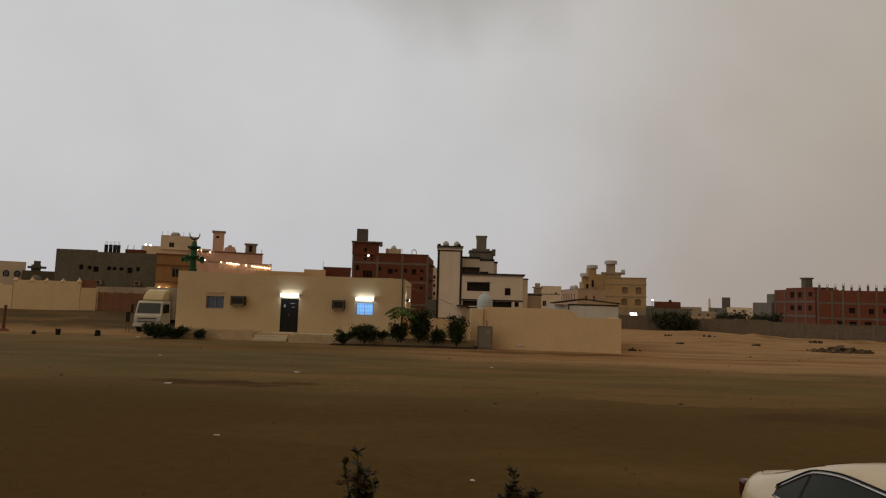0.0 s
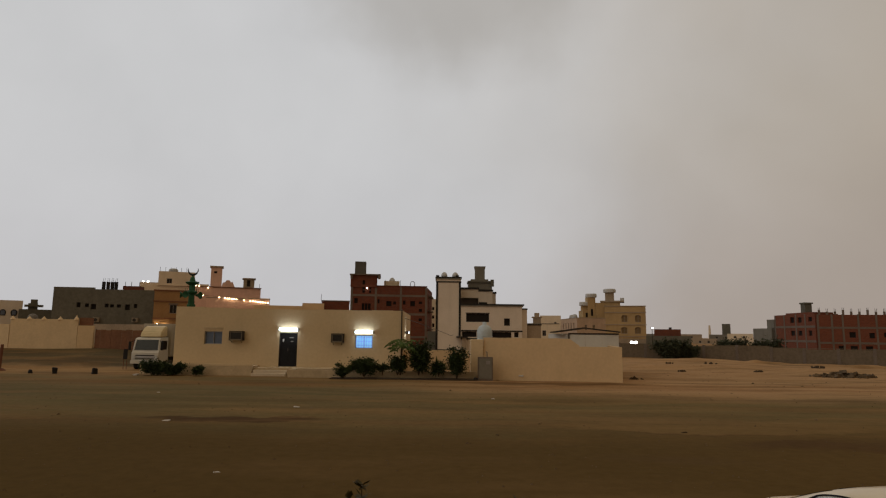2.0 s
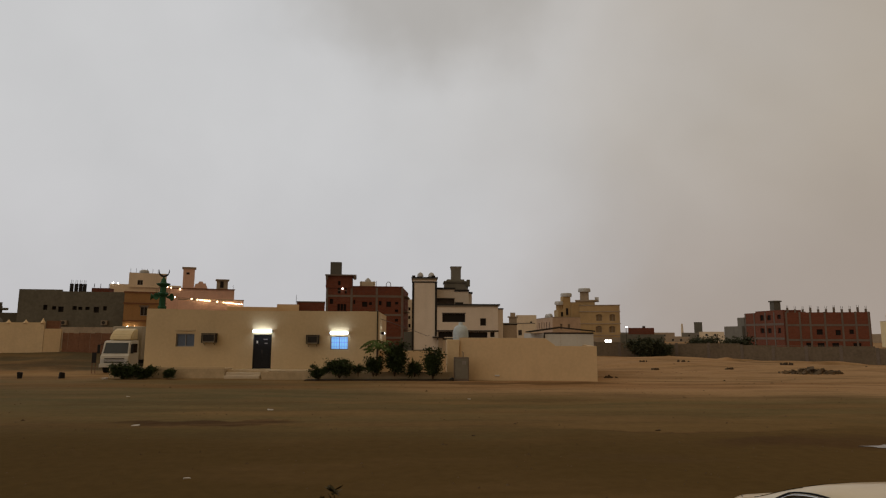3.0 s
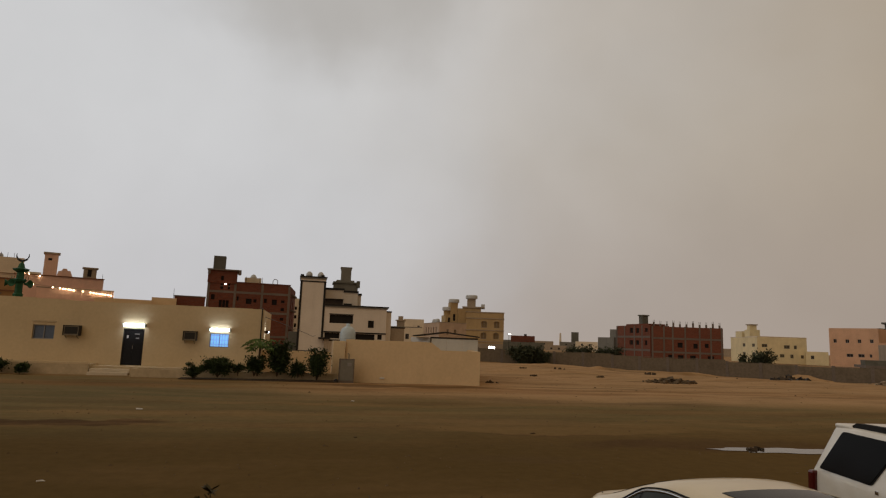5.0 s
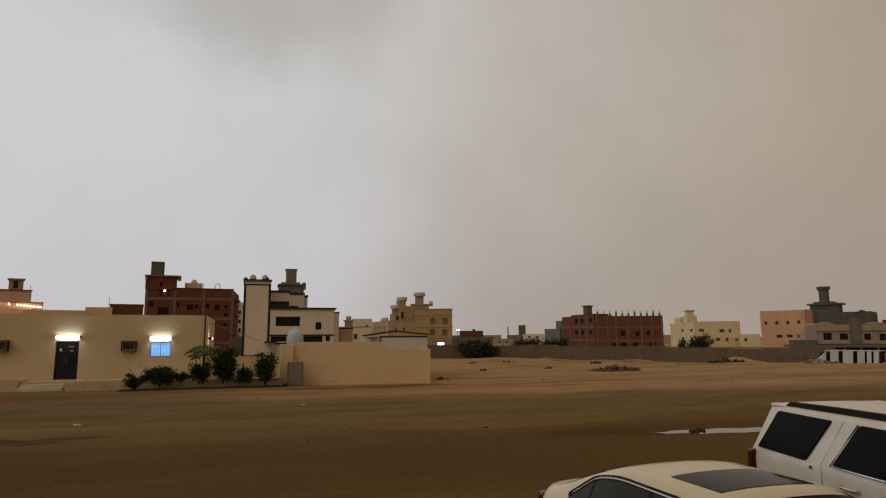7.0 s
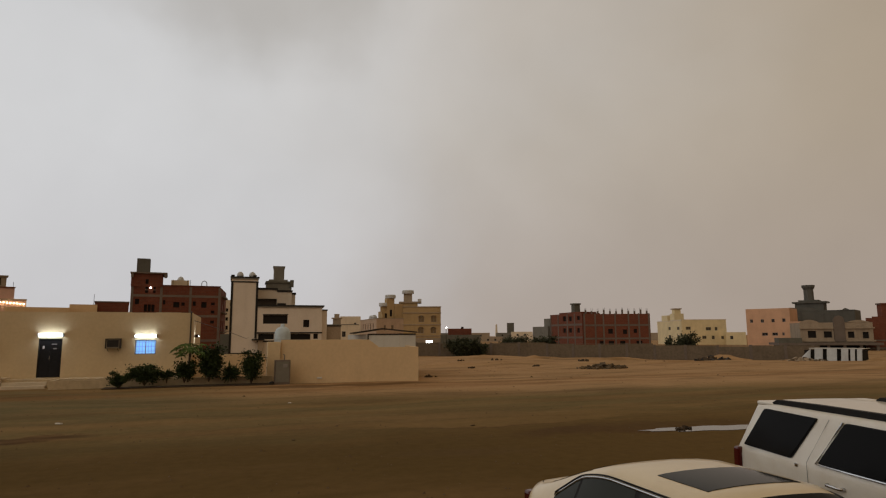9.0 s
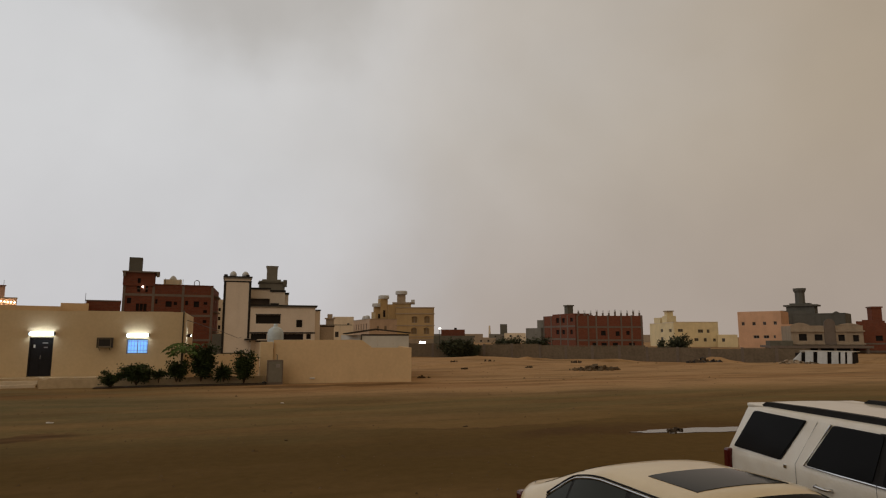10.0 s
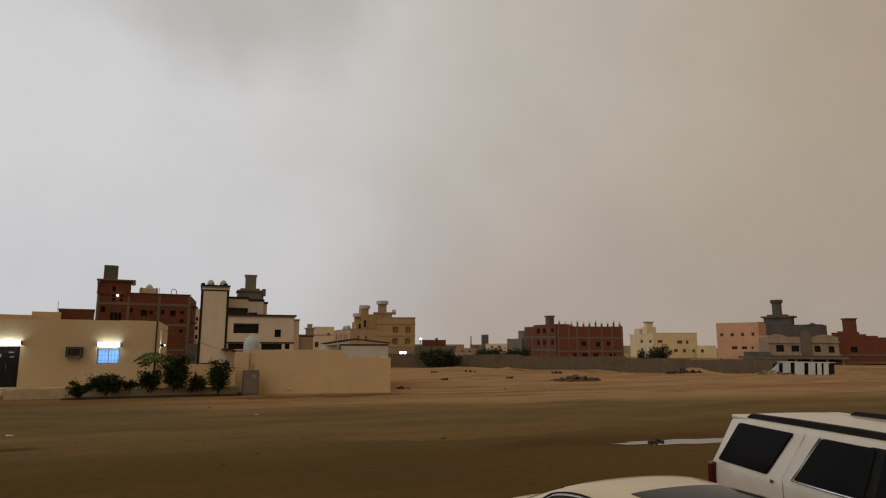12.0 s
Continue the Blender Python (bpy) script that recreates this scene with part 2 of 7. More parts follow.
M_RED = material("dull_red_petals", (0.085, 0.028, 0.014), 0.75, vary=0.3, bump=0)
M_OLIVE = material("dark_olive_leaf", (0.062, 0.062, 0.020), 0.75, vary=0.35, grain=9, patch=2.0, second=(0.085, 0.05, 0.02), amount=0.8, bump=0)
M_POT = material("terracotta_pot", (0.26, 0.055, 0.035), 0.8, vary=0.1)
M_POST = material("rusty_red_post", (0.17, 0.075, 0.045), 0.85, vary=0.2)
M_DEFLECTOR = material("cream_truck_fairing", (0.66, 0.55, 0.33), 0.45, vary=0.04, streak=0.2)
# blue-grey base colour carries the reflection on the truck's windscreen
M_TRUCKGLASS = material("sky_grey_windscreen", (0.045, 0.055, 0.058), 0.25, vary=0.12, grain=3, bump=0, spec=0.3)
M_SCREEN = material("ochre_window_screen", (0.21, 0.145, 0.075), 0.8, vary=0.15, bump=0, spec=0.2)
M_PALEGLASS = material("dusty_olive_window_glass", (0.11, 0.09, 0.06), 0.5, vary=0.15, bump=0, spec=0.2)
M_ROSY = material("rosy_beige_render", (0.47, 0.34, 0.235), 0.9, vary=0.08, streak=0.2)
M_DUSK = material("dark_grey_render", (0.125, 0.122, 0.105), 0.95, vary=0.12, patch=0.4, streak=0.35)
M_BLACK = material("black_paint", (0.018, 0.017, 0.016), 0.7, vary=0.2)


def ground_material():
    m = bpy.data.materials.new("sandy_ground")
    m.use_nodes = True
    t = m.node_tree
    b = t.nodes["Principled BSDF"]
    geo = t.nodes.new("ShaderNodeNewGeometry")
    sep = t.nodes.new("ShaderNodeSeparateXYZ")
    t.links.new(geo.outputs["Position"], sep.inputs[0])

    def nz(scale, detail=5, stretch=None, rough=0.55):
        n = t.nodes.new("ShaderNodeTexNoise")
        n.inputs["Scale"].default_value, n.inputs["Detail"].default_value, n.inputs["Roughness"].default_value = scale, detail, rough
        src = geo.outputs["Position"]
        if stretch:
            mp = t.nodes.new("ShaderNodeMapping")
            mp.inputs["Scale"].default_value = stretch
            t.links.new(src, mp.inputs[0])
            src = mp.outputs[0]
        t.links.new(src, n.inputs["Vector"])
        return n.outputs[0]

    def mt(op, a, b3=None):
        n = t.nodes.new("ShaderNodeMath")
        n.operation = op
        for i, v in enumerate((a, b3)):
            if v is None:
                continue
            if isinstance(v, (int, float)):
                n.inputs[i].default_value = v
            else:
                t.links.new(v, n.inputs[i])
        return n.outputs[0]

    def st(v, lo, hi, top=1.0):
        n = t.nodes.new("ShaderNodeMapRange")
        n.interpolation_type = "SMOOTHSTEP"
        t.links.new(v, n.inputs[0])
        n.inputs[1].default_value, n.inputs[2].default_value, n.inputs[4].default_value = lo, hi, top
        return n.outputs[0]

    def mixc(f, a, b3):
        n = t.nodes.new("ShaderNodeMix")
        n.data_type = "RGBA"
        t.links.new(f, n.inputs[0])
        for k, v in ((6, a), (7, b3)):
            if isinstance(v, tuple):
                n.inputs[k].default_value = (*v, 1)
            else:
                t.links.new(v, n.inputs[k])
        return n.outputs[2]

    wob = mt("MULTIPLY", mt("SUBTRACT", nz(0.09), 0.5), 9.0)
    wob2 = mt("MULTIPLY", mt("SUBTRACT", nz(0.35), 0.5), 3.0)
    x, y = sep.outputs[0], mt("ADD", mt("ADD", sep.outputs[1], wob2), mt("MULTIPLY", wob, 0.35))
    streaks = nz(0.5, 6, (0.12, 1.0, 1.0), 0.6)
    # dark brown track near the houses; grey-green gravel strip; loose tan sand beyond
    track, gravel, sand, red = (0.085, 0.055, 0.019), (0.124, 0.098, 0.043), (0.33, 0.212, 0.112), (0.165, 0.082, 0.032)
    c = mixc(st(y, 14.5, 20.5), track, mixc(st(streaks, 0.30, 0.70), gravel, (0.145, 0.092, 0.040)))
    sandy_edge = mt("ADD", y, mt("MULTIPLY", mt("ADD", x, wob), 0.10))
    c = mixc(st(sandy_edge, 25.5, 32.5), c, sand)
    left_grey = mt("MULTIPLY", mt("MULTIPLY", st(x, 4.0, -5.0), st(y, 42.0, 35.0)), st(y, 20.0, 27.0))
    c = mixc(mt("MULTIPLY", left_grey, 0.85), c, (0.104, 0.088, 0.043))
    west = st(x, -14.0, -19.0)
    c = mixc(mt("MULTIPLY", west, mt("MULTIPLY", st(y, 37.5, 39.5), st(y, 46.0, 44.0))), c, (0.27, 0.175, 0.085))
    c = mixc(mt("MULTIPLY", west, mt("MULTIPLY", st(y, 44.0, 46.0), st(y, 53.5, 52.0))), c, (0.085, 0.068, 0.040))
    # trodden patches and the shade of hollows, both painted as darker sand
    c = mixc(mt("MULTIPLY", mt("MULTIPLY", st(nz(0.16, 6, (0.5, 1.6, 1.0), 0.62), 0.50, 0.66), st(y, 28.0, 34.0)), 0.5), c, (0.17, 0.098, 0.045))
    c = mixc(mt("MULTIPLY", mt("MULTIPLY", st(nz(0.6, 6, (0.35, 1.3, 1.0), 0.6), 0.50, 0.62), st(y, 28.0, 34.0)), 0.35), c, (0.20, 0.115, 0.05))
    def spot(cx, cy, rx, ry):
        dx = mt("MULTIPLY", mt("ADD", mt("SUBTRACT", sep.outputs[0], cx), mt("MULTIPLY", wob2, 0.5)), 1 / rx)
        dy = mt("MULTIPLY", mt("SUBTRACT", y, cy), 1 / ry)
        return st(mt("ADD", mt("MULTIPLY", dx, dx), mt("MULTIPLY", dy, dy)), 1.4, 0.5)
    # broad tan drifts over the track and reddish damp stains
    c = mixc(mt("MULTIPLY", st(nz(0.13, 4, (0.35, 1.1, 1.0)), 0.52, 0.68), 0.5), c, (0.17, 0.105, 0.048))
    c = mixc(mt("MULTIPLY", st(nz(0.21, 5, (0.3, 1.0, 1.0)), 0.56, 0.70), 0.6), c, (0.085, 0.055, 0.03))
    c = mixc(mt("MULTIPLY", mt("MULTIPLY", st(y, 30.0, 32.0), st(y, 36.5, 34.0)), mt("MULTIPLY", st(streaks, 0.38, 0.55), 0.45)), c, red)
    # damp earth round the puddle and an old oil stain
    for cx, cy, rx, ry, k in ((11.6, 15.2, 4.2, 1.0, 0.85), (-6.4, 19.0, 2.7, 0.55, 0.95), (6.0, 34.0, 5.0, 0.9, 0.6), (7.5, 17.1, 2.4, 0.25, 0.5)):
        c = mixc(mt("MULTIPLY", spot(cx, cy, rx, ry), k), c, (0.060, 0.034, 0.017))
    # drifted sand on the crown of the street
    for cx, cy, rx, ry, k in ((8.5, 17.9, 5.5, 0.85, 0.5), (2.0, 24.5, 7.0, 0.5, 0.5), (-4.0, 21.5, 5.0, 0.4, 0.35), (16.0, 20.0, 5.0, 0.5, 0.5)):
        c = mixc(mt("MULTIPLY", spot(cx, cy, rx, ry), k), c, (0.185, 0.118, 0.050))
    # darker near ground westwards, paler near ground eastwards
    near = st(y, 22.0, 15.0)
    c = mixc(mt("MULTIPLY", mt("MULTIPLY", st(mt("ADD", sep.outputs[0], wob), -1.0, -9.0), near), 0.45), c, (0.066, 0.043, 0.012))
    c = mixc(mt("MULTIPLY", mt("MULTIPLY", st(mt("ADD", sep.outputs[0], wob), 3.0, 13.0), near), 0.4), c, (0.125, 0.077, 0.027))
    # wheel ruts and wind-blown streaks along the street
    ruts = nz(0.55, 6, (0.24, 1.0, 1.0), 0.6)
    c = mixc(mt("MULTIPLY", mt("MULTIPLY", st(ruts, 0.46, 0.68), st(y, 13.0, 18.0)), 0.42), c, (0.078, 0.056, 0.024))
    c = mixc(mt("MULTIPLY", mt("MULTIPLY", st(ruts, 0.50, 0.32), st(y, 15.0, 20.0)), 0.34), c, (0.23, 0.145, 0.062))
    hs = t.nodes.new("ShaderNodeHueSaturation")
    fine = nz(3.5, 8, None, 0.65)
    vr = t.nodes.new("ShaderNodeMapRange")
    vr.inputs[1].default_value, vr.inputs[2].default_value, vr.inputs[3].default_value, vr.inputs[4].default_value = 0.28, 0.72, 1.10, 1.42
    t.links.new(fine, vr.inputs[0])
    t.links.new(vr.outputs[0], hs.inputs["Value"])
    t.links.new(c, hs.inputs["Color"])
    t.links.new(hs.outputs[0], b.inputs["Base Color"])
    b.inputs["Roughness"].default_value, b.inputs["Specular IOR Level"].default_value = 1.0, 0.03
    bp = t.nodes.new("ShaderNodeBump")
    bp.inputs["Strength"].default_value, bp.inputs["Distance"].default_value = 0.25, 0.05
    t.links.new(mt("ADD", fine, nz(0.9, 5)), bp.inputs["Height"])
    t.links.new(bp.outputs[0], b.inputs["Normal"])
    return m


M_GROUND = ground_material()
M_WET = material("shallow_water", (0.05, 0.04, 0.03), 0.04, vary=0.05, bump=0, spec=0.9)


# ---- helpers for shapes ----
def box(bm, x0, x1, y0, y1, z0, z1, m=None):
    v = [bm.verts.new(((m @ Vector(p)) if m else p)) for p in
         ((x0, y0, z0), (x1, y0, z0), (x1, y1, z0), (x0, y1, z0), (x0, y0, z1), (x1, y0, z1), (x1, y1, z1), (x0, y1, z1))]
    for q in ((3, 2, 1, 0), (4, 5, 6, 7), (0, 1, 5, 4), (1, 2, 6, 5), (2, 3, 7, 6), (3, 0, 4, 7)):
        bm.faces.new([v[i] for i in q])
    return v


def soft_box(x0, x1, y0, y1, z0, z1, bevel=0.02, segments=2):
    bm = bmesh.new()
    box(bm, x0, x1, y0, y1, z0, z1)
    bmesh.ops.bevel(bm, geom=bm.edges[:], offset=bevel, segments=segments, affect="EDGES", profile=0.5)
    return bm


def turned(profile, segments=20, centre=(0, 0)):
    """A body of revolution round z from (radius, height) pairs."""
    bm = bmesh.new()
    rings = []
    for r, z in profile:
        rings.append([bm.verts.new((centre[0] + r * math.cos(2 * math.pi * i / segments), centre[1] + r * math.sin(2 * math.pi * i / segments), z)) for i in range(segments)])
    for a, b in zip(rings, rings[1:]):
        for i in range(segments):
            j = (i + 1) % segments
            bm.faces.new((a[i], a[j], b[j], b[i]))
    bm.faces.new(rings[0][::-1])
    bm.faces.new(rings[-1])
    return bm


def tube(bm, pts, r, n=8):
    """A round bar along points, radius r or one per point."""
    pts = [Vector(p) for p in pts]
    rs = r if isinstance(r, (list, tuple)) else [r] * len(pts)
    rings = []
    for i, p in enumerate(pts):
        d = (pts[min(i + 1, len(pts) - 1)] - pts[max(i - 1, 0)]).normalized()
        a = d.cross(Vector((0, 0, 1)) if abs(d.z) < 0.9 else Vector((1, 0, 0))).normalized()
        b = d.cross(a)
        rings.append([bm.verts.new(p + rs[i] * (a * math.cos(2 * math.pi * k / n) + b * math.sin(2 * math.pi * k / n))) for k in range(n)])
    for u, v in zip(rings, rings[1:]):
        for k in range(n):
            bm.faces.new((u[k], u[(k + 1) % n], v[(k + 1) % n], v[k]))
    bm.faces.new(rings[0][::-1])
    bm.faces.new(rings[-1])
    return bm


def mesh_of(name, bm, mat, smooth=False):
    bmesh.ops.recalc_face_normals(bm, faces=bm.faces[:])
    me = bpy.data.meshes.new(name)
    bm.to_mesh(me)
    bm.free()
    if smooth:
        for p in me.polygons:
            p.use_smooth = True
    for k in (mat if isinstance(mat, (list, tuple)) else (mat,)):
        me.materials.append(k)
    return me


def part(name, bm, mat, parent, label="", m=None, smooth=False):
    """Links a bmesh, given in the world's axes (or in those of m), as one mesh under a thing or part."""
    me = bm if isinstance(bm, bpy.types.Mesh) else mesh_of(name, bm, mat, smooth)
    ob = new(name, me)
    place = m if m is not None else Matrix.Identity(4)
    ob.parent = parent
    up_m = Matrix.Identity(4)
    q = parent
    while q is not None:
        up_m = q.matrix_basis @ up_m
        q = q.parent
    ob.matrix_basis = up_m.inverted() @ place
    return tagged(ob, label)


def thing(name, label, category, at=(0, 0, 0), group="", kind="", yaw=0):
    ob = new(name)
    ob.empty_display_size = 0.3
    ob.matrix_basis = pose(*at, 0, 0, yaw)
    return tagged(ob, label, category, group, kind)


def solid(name, bm, mat, label, category, m=None, group="", kind="", smooth=False):
    """A thing that is one mesh."""
    ob = new(name, mesh_of(name, bm, mat, smooth))
    if m is not None:
        ob.matrix_basis = m
    return tagged(ob, label, category, group, kind)


def holed(w, z0, z1, thick, ops):
    """A wall of width w along x, its outer face at y=0, with openings (x0, z0, x1, z1) through it."""
    xs = sorted({0.0, w, *(min(max(o[i], 0), w) for o in ops for i in (0, 2))})
    zs = sorted({z0, z1, *(min(max(o[i], z0), z1) for o in ops for i in (1, 3))})
    bm = bmesh.new()
    full = {}
    for i in range(len(xs) - 1):
        for j in range(len(zs) - 1):
            cx, cz = (xs[i] + xs[i + 1]) / 2, (zs[j] + zs[j + 1]) / 2
            full[i, j] = not any(o[0] < cx < o[2] and o[1] < cz < o[3] for o in ops)
    for (i, j), f in full.items():
        if not f:
            continue
        a, b, c, d = xs[i], xs[i + 1], zs[j], zs[j + 1]
        quads = [((a, 0, c), (b, 0, c), (b, 0, d), (a, 0, d)), ((a, thick, c), (a, thick, d), (b, thick, d), (b, thick, c))]
        for di, dj, q in ((-1, 0, ((a, 0, c), (a, 0, d), (a, thick, d), (a, thick, c))), (1, 0, ((b, 0, c), (b, thick, c), (b, thick, d), (b, 0, d))),
                          (0, -1, ((a, 0, c), (a, thick, c), (b, thick, c), (b, 0, c))), (0, 1, ((a, 0, d), (b, 0, d), (b, thick, d), (a, thick, d)))):
            if not full.get((i + di, j + dj), False):
                quads.append(q)
        for q in quads:
            bm.faces.new([bm.verts.new(p) for p in q])
    bmesh.ops.remove_doubles(bm, verts=bm.verts[:], dist=0.0005)
    return bm


def along(A, B):
    return Matrix.Translation((A[0], A[1], 0)) @ Matrix.Rotation(math.atan2(B[1] - A[1], B[0] - A[0]), 4, "Z")


def window_in(parent, m, o, depth=0.12, glass=None, frame_mat=None, bars=1, fr=0.05):
    """A framed window set back in the opening o of a wall whose axes are m."""
    x0, z0, x1, z1 = o
    w = x1 - x0
    fr = min(fr, w * 0.15)
    bm = bmesh.new()
    box(bm, x0 + 0.002, x0 + fr, depth, depth + 0.06, z0 + 0.002, z1 - 0.002)
    box(bm, x1 - fr, x1 - 0.002, depth, depth + 0.06, z0 + 0.002, z1 - 0.002)
    box(bm, x0 + fr, x1 - fr, depth, depth + 0.06, z0 + 0.002, z0 + fr)
    box(bm, x0 + fr, x1 - fr, depth, depth + 0.06, z1 - fr, z1 - 0.002)
    for i in range(bars):
        c = x0 + w * (i + 1) / (bars + 1)
        box(bm, c - fr * 0.4, c + fr * 0.4, depth + 0.004, depth + 0.056, z0 + fr, z1 - fr)
    win = part("window", bm, frame_mat or M_ALU, parent, m=m)
    bm = bmesh.new()
    box(bm, x0 + 0.01, x1 - 0.01, depth + 0.064, depth + 0.08, z0 + 0.01, z1 - 0.01)
    part("pane", bm, glass or M_GLASS, win, m=m)
    return win


def hole_in(parent, m, o):
    """An unglazed opening backed by a near-black slab, the room's darkness put into its colour."""
    x0, z0, x1, z1 = o
    bm = bmesh.new()
    box(bm, x0 - 0.05, x1 + 0.05, 0.262, 0.30, z0 - 0.05, z1 + 0.05)
    part("window", bm, M_HOLE, parent, "near-black panel standing in for the unlit room behind an opening", m=m)


T = 0.25


def volume(parent, A, B, depth, z0, z1, mat, ops=(), right=(), left=(), parapet=0.5, empty=False, bars=1, glass=None, cap=None, bare=False):
    """A walled block with a flat roof: front from A to B in plan, walls on four sides, windows in their openings."""
    m = along(A, B)
    L = math.hypot(B[0] - A[0], B[1] - A[1])
    mr = m @ Matrix.Translation((L, 0, 0)) @ Matrix.Rotation(math.pi / 2, 4, "Z")
    ml = m @ Matrix.Translation((0, depth, 0)) @ Matrix.Rotation(-math.pi / 2, 4, "Z")
    for w, mm, oo, in ((L, m, ops), (depth, mr, right), (depth, ml, left)):
        if mm is m:
            part("wall", holed(w, z0, z1, T, oo), mat, parent, m=mm)
        else:
            shifted = [(o[0] - T - 0.003, o[1], o[2] - T - 0.003, o[3]) for o in oo]
            ms = mm @ Matrix.Translation((T + 0.003, 0, 0))
            if mm is ml:
                ms, shifted = mm, oo
            part("wall", holed(w - T - 0.003, z0, z1, T, shifted), mat, parent, m=ms)
        for o in oo:
            if bare:
                continue
            if empty:
                hole_in(parent, mm, o)
            else:
                window_in(parent, mm, o, bars=bars, glass=glass)
    bm = bmesh.new()
    box(bm, T + 0.003, L - T - 0.003, depth - T, depth, z0, z1)
    part("wall", bm, mat, parent, m=m)
    bm = bmesh.new()
    box(bm, T + 0.003, L - T - 0.003, T + 0.003, depth - T - 0.003, z1 - parapet - 0.2, z1 - parapet)
    part("roof", bm, M_CONC, parent, m=m)
    if cap:
        bm = bmesh.new()
        for a, b, c, d in ((-0.06, L + 0.06, -0.06, T + 0.02), (-0.06, T + 0.02, T + 0.022, depth), (L - T - 0.02, L + 0.06, T + 0.022, depth)):
            box(bm, a, b, c, d, z1 + 0.002, z1 + 0.16)
        part("coping", bm, cap, parent, m=m)
    return m, L


def block(name, parent, m, x0, x1, y0, y1, z0, z1, mat, label="", bevel=0.0):
    if bevel:
        bm = soft_box(x0, x1, y0, y1, z0, z1, bevel, 1)
    else:
        bm = bmesh.new()
        box(bm, x0, x1, y0, y1, z0, z1)
    return part(name, bm, mat, parent, label, m=m)


# ---- ground ----
def ss(a, b, v):
    t = min(max((v - a) / (b - a), 0.0), 1.0)
    return t * t * (3 - 2 * t)


def height(x, y):
    h = 1.22 * ss(43.0, 53.0, y) * ss(-14.0, -29.0, x)
    h -= 0.5 * ss(42.0, 62.0, y) * ss(24.0, 48.0, x)
    far = ss(140.0, 420.0, math.hypot(x, y))
    h *= 1 - far
    rough = ss(20, 46, y) * (1 - ss(110, 200, y))
    h += 0.16 * rough * (noise.noise((x * 0.11, y * 0.16, 0.3))) * (1 - ss(-3, -12, x) * (1 - ss(36, 46, y)))
    h += 0.03 * noise.noise((x * 0.3, y * 0.3, 1.7)) * ss(9, 22, y) * (1 - ss(7.0, 4.0, math.hypot(x - 12.8, (y - 14.6) * 2)))
    # spoil ridges on the empty plot
    h += 0.30 * ss(49, 52, y) * (1 - ss(53, 57, y)) * ss(12, 17, x) * (0.7 + 0.6 * noise.noise((x * 0.2, 3.1, 0)))
    h += 0.25 * ss(65, 69, y) * (1 - ss(70, 76, y)) * ss(16, 24, x) * (0.7 + 0.8 * noise.noise((x * 0.15, 7.1, 0)))
    return h


def build_ground():
    def axis(n0, step, lim, grow):
        v, s = [0.0], step
        while v[-1] < lim:
            v.append(v[-1] + s)
            if v[-1] > n0:
                s *= grow
        return v
    xa = axis(48, 0.75, 3500, 1.16)
    xs = [-v for v in reversed(xa[1:])] + xa
    ya = axis(84, 0.7, 4200, 1.16)
    ys = [-v for v in reversed(axis(4, 2.0, 3000, 1.5)[1:])] + ya
    verts = [(x, y, height(x, y)) for y in ys for x in xs]
    n = len(xs)
    faces = [(j * n + i, j * n + i + 1, (j + 1) * n + i + 1, (j + 1) * n + i) for j in range(len(ys) - 1) for i in range(n - 1)]
    me = bpy.data.meshes.new("ground")
    me.from_pydata(verts, [], faces)
    for p in me.polygons:
        p.use_smooth = True
    me.materials.append(M_GROUND)
    tagged(new("ground", me), "bare dirt and tan sand of an unpaved street and empty plot", "ground", kind="structure")


build_ground()

# ---- the small prayer house across the street ----
HX0, HX1, HY, HZ = -16.80, -2.38, 39.5, 4.03


def tube_lamp(x0, x1, z0, z1, y, m=None):
    t = thing("wall_light", "lit white tube light mounted on the plaster wall", "wall light", (0, 0, 0), group="tube lights on the prayer house")
    mm = m or Matrix.Identity(4)
    z = (z0 + z1) / 2
    part("housing", soft_box(x0, x1, y - 0.07, y - 0.003, z - 0.07, z + 0.07, 0.01), M_ACBOX, t, m=mm)
    bm = tube(bmesh.new(), [(x0 + 0.05, y - 0.155, z), (x1 - 0.05, y - 0.155, z)], 0.085, 14)
    part("tube", bm, M_TUBE, t, "glowing white tube", m=mm, smooth=True)
    for x in (x0, x1 - 0.05):
        part("end_cap", soft_box(x, x + 0.05, y - 0.245, y - 0.073, z - 0.09, z + 0.09, 0.01), M_DARKMETAL, t, m=mm)


